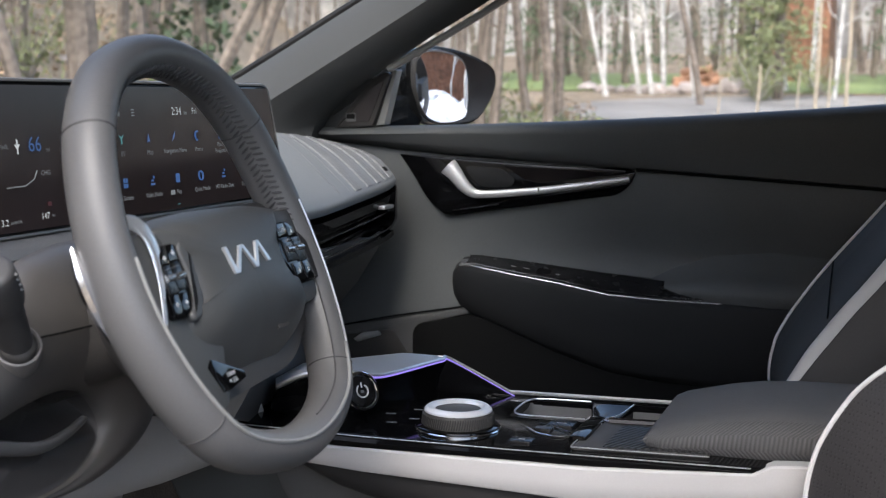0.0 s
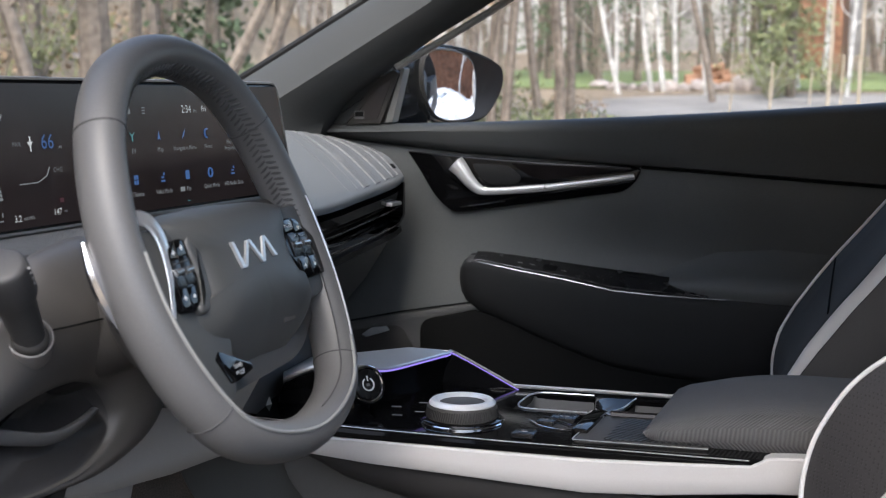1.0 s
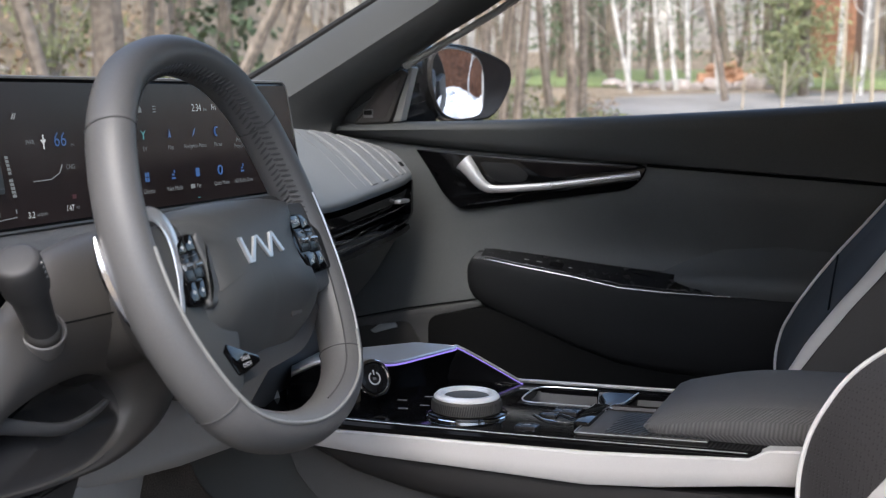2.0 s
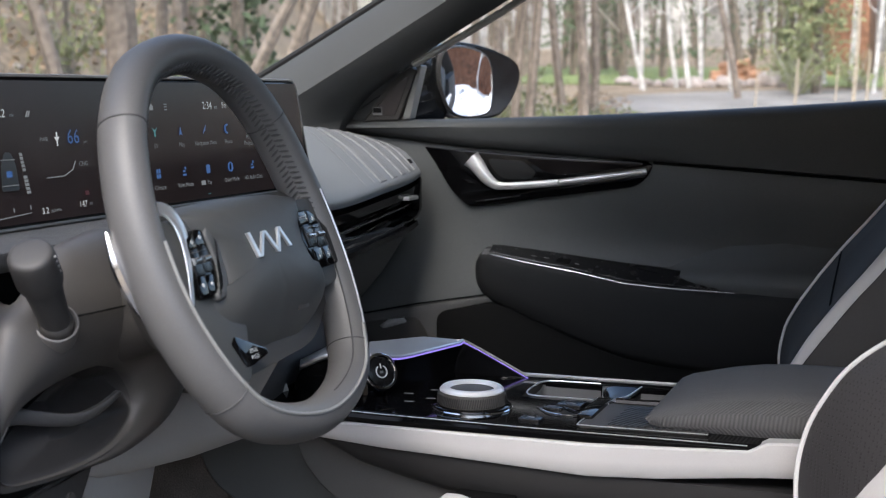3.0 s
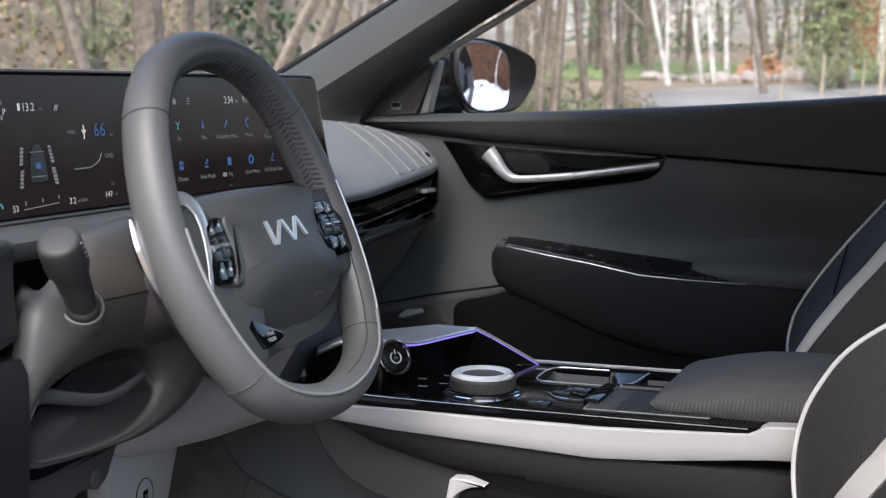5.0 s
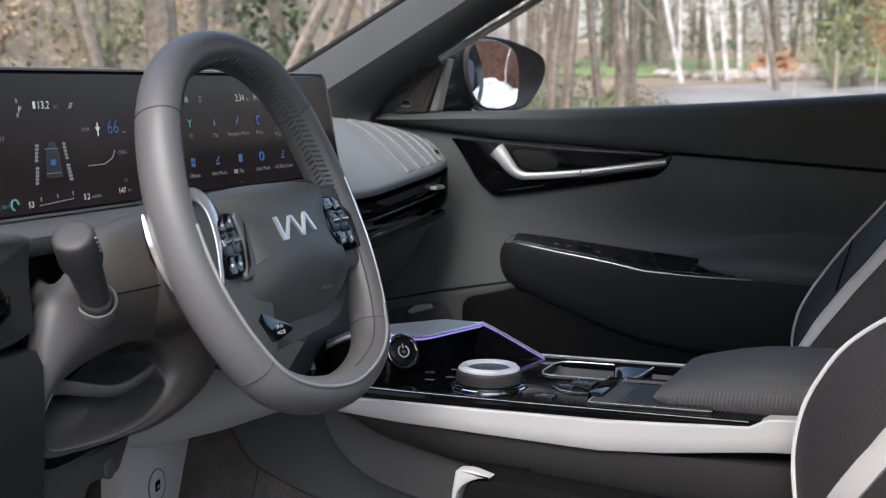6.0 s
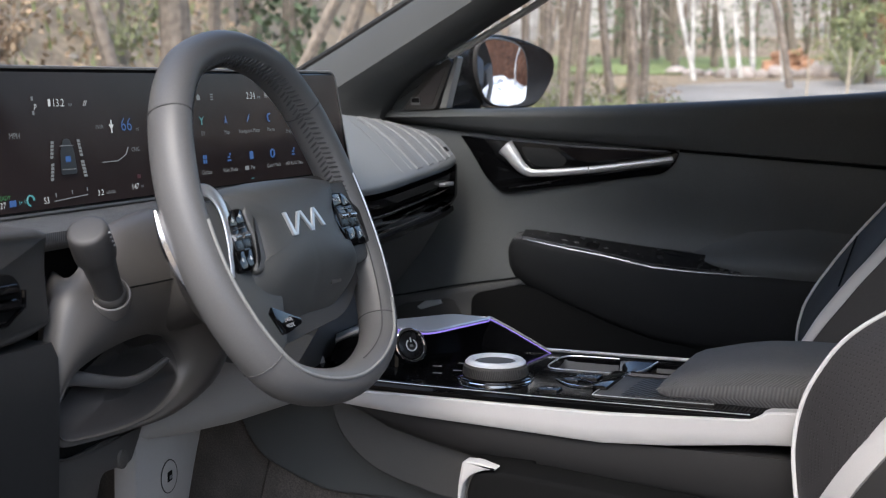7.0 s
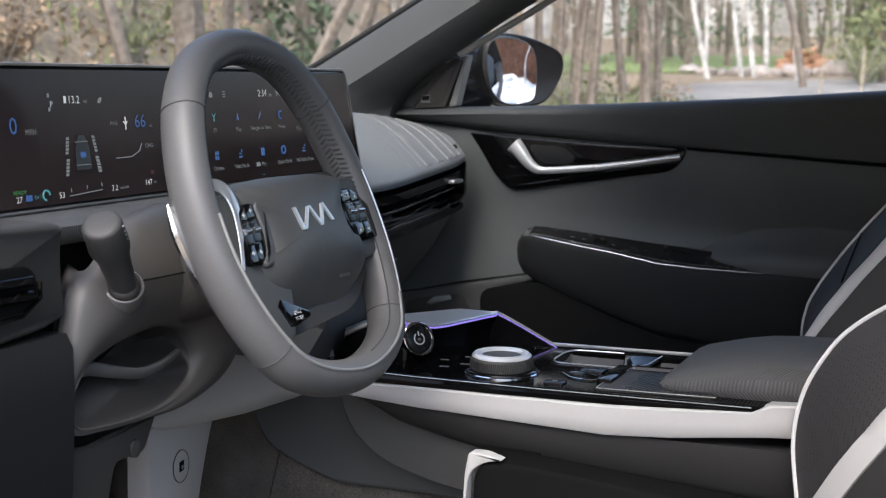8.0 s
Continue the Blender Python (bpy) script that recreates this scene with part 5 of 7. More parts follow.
def stalk():
    """The left-hand lamp stalk: collar, tapered stem, thick turning knob."""
    d = thing("indicator_stalk", (-0.165, -0.085, 0.885), "black indicator stalk with thick rotating knob", "control stalk")
    base, tip = Vector((-0.133, -0.120, 0.884)), Vector((-0.116, -0.171, 0.947))
    ax = (tip - base).normalized()
    face = Vector((0.55, -0.55, 0.60)).normalized()
    r1 = face.orthogonal().normalized()
    r2 = face.cross(r1)
    rings = [[base + face * u + r1 * (r * math.cos(q)) + r2 * (r * math.sin(q)) for q in (2 * math.pi * k / 32 for k in range(32))] for u, r in ((-0.02, 0.019), (-0.001, 0.0192), (0.0015, 0.0185), (0.002, 0.0172), (0.0005, 0.0162), (-0.004, 0.0155))]
    part("collar", loft(rings), MID, d, "grey collar ring", angle=50)
    rings = [[base + face * u + r1 * (r * math.cos(q)) + r2 * (r * math.sin(q)) for q in (2 * math.pi * k / 28 for k in range(28))] for u, r in ((-0.01, 0.0152), (0.001, 0.0150), (0.005, 0.0135), (0.007, 0.010))]
    part("boot", loft(rings), DARK, d, "dark boot", angle=60)
    ref = ax.orthogonal().normalized()
    oth = ax.cross(ref)
    ring = lambda u, r: [base + ax * u + ref * (r * math.cos(q)) + oth * (r * math.sin(q)) for q in (2 * math.pi * k / 32 for k in range(32))]
    part("stem", loft([ring(u, r) for u, r in ((0.0, 0.0125), (0.006, 0.0128), (0.03, 0.0142), (0.050, 0.0158))]), STALK, d, "dark tapered stem", angle=60)
    part("stem_joint", loft([ring(u, r) for u, r in ((0.0495, 0.0152), (0.0515, 0.0152))]), BLACK, d)
    part("knob", loft([ring(u, r) for u, r in ((0.051, 0.0150), (0.052, 0.0182), (0.056, 0.0190), (0.076, 0.0188), (0.083, 0.0182), (0.0858, 0.0168), (0.0868, 0.0135), (0.0871, 0.005))]), STALK, d, "dark rounded end knob", angle=60)
    right = ax.cross(Vector((0.59, -0.79, 0.15))).normalized()
    for k in range(4):
        u = 0.057 + 0.0055 * k
        p = base + ax * u + (right * 0.80 + Vector((0.59, -0.79, 0.15)) * 0.6).normalized() * 0.0188
        part("knob_mark", tube([p, p + right * 0.003], 0.0011, 5), PRINT_DIM, d)


# ---- centre console ----
RING = material("silver_paint", (0.72, 0.72, 0.73), 0.32, 0.35, stain=0.04)


def console():
    d = thing("centre_console", (0.15, 0.36, 0.34), "floating centre console with piano black deck and white side", "console")
    near = lambda x: 0.243 + 0.006 * max(0, x - 0.25)
    top = lambda x: 0.737 + 0.022 * max(0.0, x - 0.05)
    xs = [-0.155, -0.13, -0.10, -0.05, 0.0, 0.08, 0.16, 0.24, 0.32, 0.40, 0.50, 0.70]
    # deck, with a long open tub for the cup holders along its far side
    def deck_piece(name, cuts, inner, outer, label):
        rows = []
        for x in cuts:
            t = top(x) - 0.02 * max(0, -x - 0.09)
            y0 = near(x) + 0.001 if inner is None else inner
            rows.append([Vector((x, y, z)) for y, z in ((y0 + 0.001, t - 0.012), (y0, t - 0.002), (y0 + 0.002, t), (outer - 0.004, t), (outer, t - 0.004), (outer, t - 0.012))])
        part(name, loft(rows), BRIDGE, d, label, angle=30)
    deck_piece("deck", xs[:5] + [0.08, 0.118], None, 0.466, "gloss black deck")
    deck_piece("deck_side", [0.118] + xs[6:], None, 0.374, "gloss black deck beside the cup holders")
    deck_piece("deck_far_edge", [0.118] + xs[6:], 0.454, 0.466, "gloss black far edge of the deck")
    rows = []
    for x, up in ((0.118, 0.9), (0.122, 0.35), (0.132, 0.08), (0.16, 0.0), (0.24, 0.0), (0.34, 0.0), (0.50, 0.0), (0.60, 0.9)):
        t = top(x) - 0.004
        rows.append([Vector((x, y, t - h * (1 - up))) for y, h in ((0.373, 0.0), (0.377, 0.030), (0.385, 0.050), (0.413, 0.054), (0.441, 0.050), (0.450, 0.030), (0.455, 0.0))])
    part("cup_tub", sheet(rows, 0.002), KICK, d, "dark grey cup holder tub", angle=60)
    # white side band, deeper to the rear with a step
    rows = []
    for x, z0, z1 in ((-0.150, 0.712, 0.709), (-0.12, 0.717, 0.706), (-0.072, 0.722, 0.703), (0.0, 0.7245, 0.699), (0.109, 0.726, 0.697), (0.20, 0.728, 0.695), (0.228, 0.7285, 0.6945), (0.30, 0.733, 0.700), (0.386, 0.739, 0.711), (0.392, 0.7415, 0.7115), (0.404, 0.7485, 0.713), (0.43, 0.7505, 0.715), (0.60, 0.755, 0.72), (0.75, 0.76, 0.73)):
        y = near(x) - 0.004 + 0.02 * max(0, -x - 0.08)
        rows.append([Vector((x, yy, zz)) for yy, zz in ((y + 0.02, z0), (y + 0.002, z0), (y, z0 - 0.002), (y + 0.001, lerp(z0, z1, 0.5)), (y + 0.003, z1 + 0.002), (y + 0.005, z1), (y + 0.02, z1))])
    part("white_band", loft(rows), WHITE, d, "white side trim band", angle=40)
    # smoked edge strip above the band
    rows = []
    for x in (-0.15, -0.1, 0.0, 0.1, 0.2, 0.3, 0.36, 0.385, 0.396):
        y, z = near(x) - 0.0015, lerp(0.7245, 0.7385, max(0, (x - 0.02) / 0.366))
        hi = max(z + 0.001, top(x) - 0.0035 - 0.008 * max(0, (x - 0.385) / 0.011))
        rows.append([Vector((x, yy, zz)) for yy, zz in ((y + 0.015, z - 0.002), (y, z), (y - 0.0005, lerp(z, hi, 0.6)), (y + 0.002, hi), (y + 0.015, hi))])
    part("edge_strip", loft(rows), BRIDGE, d, "smoked gloss edge strip")
    part("edge_line", tube([(x, near(x) + 0.0005, top(x) - 0.0015) for x in (-0.14, 0.0, 0.15, 0.3, 0.385)], 0.0006, 6), SATIN, d, "thin bright edge line")
    # dark flank that tucks in below
    rows = []
    for x, zl in ((-0.125, 0.706), (-0.0896, 0.701), (-0.060, 0.685), (-0.0367, 0.673), (0.0148, 0.662), (0.065, 0.653), (0.18, 0.645), (0.43, 0.630), (0.75, 0.60)):
        zt = lerp(0.708, 0.694, min(1, max(0, (x + 0.15) / 0.3))) + 0.03 * max(0, x - 0.25)
        rows.append([Vector((x, yy, zz)) for yy, zz in ((0.262, zt), (0.250, zt - 0.001), (0.252, lerp(zt, zl, 0.35)), (0.262, lerp(zt, zl, 0.8)), (0.272, zl), (0.30, zl - 0.004), (0.44, zl), (0.458, zt))])
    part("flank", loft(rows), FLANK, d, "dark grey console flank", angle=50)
    # tunnel below, its front edge sweeping back towards the floor, and the darker side panel behind it
    tun = lambda a, b, c=0.0: Vector((a, 0.283 - c, b))
    front = [(p.x, p.z) for p in curve([(-0.122, 0, 0.700), (-0.116, 0, 0.675), (-0.101, 0, 0.648), (-0.062, 0, 0.618), (0.0, 0, 0.600), (0.06, 0, 0.592), (0.20, 0, 0.585), (0.6, 0, 0.575)], 5, closed=False)]
    part("tunnel", prism(front + [(0.6, 0.68), (0.0, 0.70)], tun, -0.15, 0.0, 0.002, 2), KICK, d, "grey lower tunnel side", angle=60)
    part("tunnel_side", prism(rounded([(-0.30, 0.69), (-0.255, 0.60), (-0.20, 0.578), (-0.150, 0.563), (-0.05, 0.566), (0.6, 0.56), (0.6, 0.68), (0.0, 0.69)], [0.01, 0.03, 0.03, 0.02, 0.02, 0.01, 0.01, 0.01]), lambda a, b, c=0.0: Vector((a, 0.325 - c, b)), -0.1, 0.0, 0.006, 3), SOFT, d, "dark tunnel side panel")
    part("tunnel_foot", prism([(-0.30, 0.36), (0.6, 0.36), (0.6, 0.60), (-0.15, 0.60), (-0.24, 0.62)], lambda a, b, c=0.0: Vector((a, 0.345 - c, b)), -0.08, 0.0, 0.004), CARPET, d, "dark carpeted foot of the tunnel")
    part("tunnel_carpet", prism([(-0.70, 0.345), (-0.15, 0.345), (-0.15, 0.62), (-0.24, 0.70), (-0.70, 0.74)], lambda a, b, c=0.0: Vector((a, 0.350 - c, b)), -0.05, 0.0, 0.004), CARPET, d, "dark carpeted wall of the tunnel")
    # raised bridge with silver plate and violet edge
    edge = [(-0.1165, 0.288, 0.7685), (-0.084, 0.290, 0.783), (-0.055, 0.303, 0.7868), (-0.036, 0.316, 0.7835), (-0.018, 0.338, 0.7780), (0.000, 0.395, 0.7775), (0.0135, 0.448, 0.7768), (0.0215, 0.462, 0.7745), (0.0953, 0.464, 0.7400)]
    E = curve(edge, 5, closed=False)
    bridge_i = 36
    rows = []
    for i, p in enumerate(E[:bridge_i + 1]):
        far = Vector((lerp(-0.170, 0.012, i / bridge_i), 0.4645, lerp(0.755, 0.7775, min(1.0, 1.4 * i / bridge_i))))
        rows.append([p, p.lerp(far, 0.3) + Vector((-0.012, 0, -0.001)), far, far + Vector((0, 0, -0.006)), p + Vector((-0.004, 0.004, -0.006))])
    part("bridge_plate", loft(rows), PLATE, d, "satin silver bridge plate", angle=40)
    rows = []
    for i, p in enumerate(E):
        foot = Vector((p.x - 0.010, min(p.y + 0.008, 0.460), 0.737))
        if p.z < 0.747:
            foot = Vector((p.x + 0.002, p.y - 0.004, 0.736))
        rows.append([p + Vector((0.001, -0.001, -0.0035)), p.lerp(foot, 0.5) + Vector((-0.003, 0.001, -0.002)), foot, foot + Vector((0, 0, -0.012)), p + Vector((-0.02, 0.02, -0.03))])
    part("bridge_face", loft(rows), BRIDGE, d, "gloss black bridge face", angle=85)
    part("light_strip", tube([p + Vector((0.0015, -0.0012, -0.0022)) for p in E[9:]], 0.0009, 6), AMBIENT, d, "thin violet ambient light line")
    part("bridge_rim", tube([p + Vector((0.0, 0, 0.0)) for p in E], 0.0022, 6), SATIN, d, "satin bridge rim")
    # power button on the end of the bridge
    bt = plane((-0.029, 0.308, 0.7655), (0.55, 0.83, 0.0), (-0.28, 0.10, 0.95))
    pb = part("power_button", disc(bt, 0, 0, 0.0205, -0.02, 0.0035, 0.002), GLOSS, d, "round gloss black power button with chrome ring")
    part("chrome_ring", annulus(bt, 0, 0, 0.0172, 0.0212, -0.004, 0.0055), CHROME, pb, "chrome ring")
    part("button_cap", disc(bt, 0, 0, 0.0168, 0.0, 0.0048, 0.0012), BUTTON, pb, "matt black button cap")
    part("power_mark", tube([bt(0.0068 * math.cos(q), 0.0068 * math.sin(q), 0.0052) for q in (radians(120 + 300 * k / 24) for k in range(25))], 0.0009, 5), PRINT, pb)
    part("power_mark", tube([bt(0, 0.0035, 0.0052), bt(0, 0.0092, 0.0052)], 0.0009, 5), PRINT, pb)
    part("button_word", prism([(-0.002, -0.002), (0.002, -0.002), (0.002, 0.001), (-0.002, 0.001)], bt, 0.0048, 0.0051), PRINT_DIM, pb)
    # gear dial
    flat = lambda a, b, c=0.0: Vector((a, b, 0.737 + c))
    cx, cy = 0.083, 0.303
    dl = part("gear_dial", disc(flat, cx, cy, 0.0365, 0.0, 0.021, 0.004, 48), DARK, d, "round gear dial with ribbed grip and silver top ring")
    part("dial_base", disc(flat, cx, cy, 0.0435, -0.002, 0.006, 0.003, 48), GLOSS, dl, "gloss black dial base")
    part("base_ring", annulus(flat, cx, cy, 0.0425, 0.0445, 0.0, 0.0035), CHROME, dl, "thin chrome base ring")
    bm = bmesh.new()
    for k in range(90):
        q = 2 * math.pi * k / 90
        u, t = Vector((math.cos(q), math.sin(q), 0)), Vector((-math.sin(q), math.cos(q), 0.25))
        tube([flat(cx, cy, 0.0075) + u * 0.0373 - t * 0.001, flat(cx, cy, 0.0170) + u * 0.0366 + t * 0.001], 0.0008, 4, bm=bm)
    part("grip_ribs", bm, RUBBER, dl, "fine slanted grip ribs")
    part("silver_ring", annulus(flat, cx, cy, 0.0240, 0.0350, 0.016, 0.0245, bev=0.003), RING, dl, "satin silver top ring")
    part("dial_glass", disc(flat, cx, cy, 0.0242, 0.012, 0.0190, 0.001, 40), GLOSS, dl, "glossy black dial centre")
    part("dial_mark", prism([(cx - 0.004, cy - 0.004), (cx + 0.004, cy - 0.004), (cx + 0.004, cy + 0.004), (cx - 0.004, cy + 0.004)], flat, 0.0190, 0.0194), PRINT_DIM, dl)
    # deck details
    P = lambda a, b, c=0.0: Vector((a, b, top(a) + c))
    for x0, x1, y0, y1 in ((0.148, 0.172, 0.262, 0.282), (0.168, 0.196, 0.336, 0.362), (0.158, 0.178, 0.318, 0.332)):
        k = part("deck_key", prism(rounded([(x0, y0), (x1, y0), (x1, y1), (x0, y1)], 0.003), P, -0.001, 0.0022, 0.0008), BUTTON, d, "square black key")
        part("key_mark", prism([(x0 + 0.009, y0 + 0.009), (x1 - 0.009, y0 + 0.009), (x1 - 0.009, y0 + 0.0115), (x0 + 0.009, y0 + 0.0115)], P, 0.0022, 0.0025), PRINT_DIM, k)
    for x, y in ((0.005, 0.300), (0.022, 0.322), (0.040, 0.348), (-0.010, 0.335), (0.012, 0.362), (0.030, 0.385)):
        part("touch_mark", prism([(x, y), (x + 0.010, y + 0.002), (x + 0.010, y + 0.0045), (x, y + 0.0025)], P, 0.0, 0.0006), PRINT_DIM, d)
    part("deck_line", tube(curve([P(0.150, 0.325, 0.001), P(0.172, 0.300, 0.0015), P(0.196, 0.296, 0.0015), P(0.200, 0.312, 0.0015), P(0.160, 0.345, 0.001)], 4, closed=False), 0.0007, 6), CHROME, d, "thin chrome line round the keys")
    part("hinge_block", box(0.205, 0.222, 0.283, 0.368, 0.734, 0.747, 0.003), GLOSS, d, "gloss black block beside the tray")
    tray = part("tray", prism(rounded([(0.212, 0.256), (0.345, 0.262), (0.335, 0.362), (0.222, 0.362)], 0.008), P, 0.0, 0.0022, 0.001), DARK, d, "dark phone tray")
    part("tray_mat", prism(rounded([(0.242, 0.264), (0.345, 0.268), (0.335, 0.352), (0.246, 0.352)], 0.006), P, 0.0022, 0.0032, 0.0006), MAT_RIB, tray, "ribbed rubber mat")
    part("tray_wall", tube([P(0.228, 0.364, 0.003), P(0.29, 0.366, 0.003), P(0.35, 0.366, 0.003)], 0.0045, 8), SMOKE, d, "gloss tray edge")
    part("tray_line", tube(curve([P(0.345, 0.2585, 0.0026), P(0.28, 0.2565, 0.0026), P(0.222, 0.2560, 0.0026), P(0.213, 0.262, 0.0026), P(0.216, 0.31, 0.0026), P(0.222, 0.355, 0.0026)], 4, closed=False), 0.0006, 6), SATIN, d, "hairline bright edge of the tray")
    # bridge and bright rim lines of the cup holder tub
    rows = []
    for f, w, dz in ((0.0, 0.011, -0.001), (0.25, 0.012, -0.006), (0.6, 0.016, -0.006), (1.0, 0.024, -0.0005)):
        y = lerp(0.372, 0.456, f)
        rows.append([P(0.212 + a, y, dz + b) for a, b in ((-w, -0.030), (-w, -0.002), (-w + 0.002, 0.0), (w - 0.002, 0.0), (w, -0.002), (w, -0.030))])
    part("cup_bridge", loft(rows), GLOSS, d, "gloss black saddle between the cup holders", angle=50)
    rim = curve([P(0.200, 0.374, 0.001), P(0.160, 0.3735, 0.001), P(0.130, 0.3745, 0.001), P(0.119, 0.388, 0.001), P(0.117, 0.414, 0.001), P(0.119, 0.440, 0.001), P(0.130, 0.4535, 0.001), P(0.165, 0.4550, 0.001), P(0.188, 0.4555, 0.001)], 5, closed=False)
    part("cup_rim", tube(rim, 0.0010, 6), SATIN, d, "thin bright rim of the front cup holder")
    rim = curve([P(0.236, 0.4555, 0.001), P(0.228, 0.420, -0.003), P(0.224, 0.374, 0.001), P(0.300, 0.3735, 0.001), P(0.360, 0.3735, 0.001)], 5, closed=False)
    part("cup_rim", tube(rim, 0.0010, 6), SATIN, d, "thin bright rim of the rear cup holder")
    part("far_rim", tube([(x, 0.464, top(x) + 0.004) for x in (0.090, 0.15, 0.22, 0.30, 0.36)], 0.0014, 8, squash=0.0024, up=(0, 0, 1)), SATIN, d, "satin silver far rim")
    # front end of the deck
    part("front_block", box(-0.124, -0.035, 0.292, 0.45, 0.700, 0.760, 0.006), GLOSS, d, "gloss black front block")
    part("flank_tab", box(0.085, 0.150, 0.236, 0.262, 0.650, 0.660, 0.003), BLACK, d, "black seat switch tab")
    return d


def armrest():
    a = thing("console_armrest", (0.4, 0.36, 0.74), "charcoal ribbed cloth armrest lid on the console", "armrest")
    secs = []
    for x, zt, sh in ((0.279, 0.752, 0.0), (0.284, 0.759, 0.012), (0.296, 0.765, 0.02), (0.315, 0.7715, 0.028), (0.345, 0.780, 0.032), (0.375, 0.7855, 0.033), (0.41, 0.7885, 0.034), (0.47, 0.790, 0.034), (0.60, 0.791, 0.034), (0.78, 0.791, 0.03)):
        zb = 0.743 + 0.016 * max(0, x - 0.28) + (0.008 if x < 0.281 else 0)
        y0, y1 = 0.268, 0.470
        if x < 0.285:
            y0, y1 = 0.276, 0.462
        secs.append([Vector((x, y, z)) for y, z in ((y0 + 0.004, zb), (y0, lerp(zb, zt, 0.2)), (y0 + 0.001, lerp(zb, zt, 0.55)), (y0 + sh * 0.35, lerp(zb, zt, 0.82)), (y0 + sh, lerp(zb, zt, 0.97)), (y0 + sh + 0.03, zt), (y1 - sh - 0.03, zt), (y1 - sh, lerp(zb, zt, 0.97)), (y1, lerp(zb, zt, 0.6)), (y1 - 0.004, zb))])
    part("lid", loft(secs), RIBCLOTH, a, "ribbed charcoal cloth lid", angle=55)
    # Black box under the lid: the shadow there is painted as its colour.
    part("base_gap", box(0.300, 0.80, 0.272, 0.466, 0.730, 0.744, 0.003), BLACK, a, "black shadow gap under the lid")


# ---- seats ----
def seat(line, y_edge, side, depth, label, face, stripe, white):
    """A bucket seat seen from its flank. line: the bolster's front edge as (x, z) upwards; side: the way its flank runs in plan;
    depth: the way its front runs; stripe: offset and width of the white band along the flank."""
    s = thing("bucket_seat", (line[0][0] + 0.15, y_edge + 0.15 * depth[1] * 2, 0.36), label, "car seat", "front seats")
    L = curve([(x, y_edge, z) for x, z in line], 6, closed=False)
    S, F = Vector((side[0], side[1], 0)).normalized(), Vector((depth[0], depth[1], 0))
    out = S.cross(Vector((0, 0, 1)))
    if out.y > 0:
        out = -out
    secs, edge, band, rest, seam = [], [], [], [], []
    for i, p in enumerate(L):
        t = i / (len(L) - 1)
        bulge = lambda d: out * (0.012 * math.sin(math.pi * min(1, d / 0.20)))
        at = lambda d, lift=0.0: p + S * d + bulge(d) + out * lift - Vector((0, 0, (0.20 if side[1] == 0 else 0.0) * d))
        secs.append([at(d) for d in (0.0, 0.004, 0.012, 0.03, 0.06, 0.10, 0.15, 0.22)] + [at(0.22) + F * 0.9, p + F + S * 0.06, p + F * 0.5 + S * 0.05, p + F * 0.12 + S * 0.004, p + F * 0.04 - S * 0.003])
        edge.append(p - S * 0.0012 + out * 0.001)
        o, w = stripe(p.z)
        if white[0] < p.z < white[1]:
            band.append([at(o, -0.002), at(o + 0.002, 0.0025), at(o + w * 0.5, 0.004), at(o + w - 0.002, 0.0025), at(o + w, -0.002)])
            rest.append([at(o + w + d, 0.0018) for d in (0.001, 0.02, 0.05, 0.09, max(0.1, 0.21 - o - w))])
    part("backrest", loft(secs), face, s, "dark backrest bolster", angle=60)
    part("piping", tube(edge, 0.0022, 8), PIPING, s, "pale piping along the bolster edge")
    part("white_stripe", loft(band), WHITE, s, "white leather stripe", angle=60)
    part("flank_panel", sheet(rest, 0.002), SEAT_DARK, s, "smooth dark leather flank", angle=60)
    return s


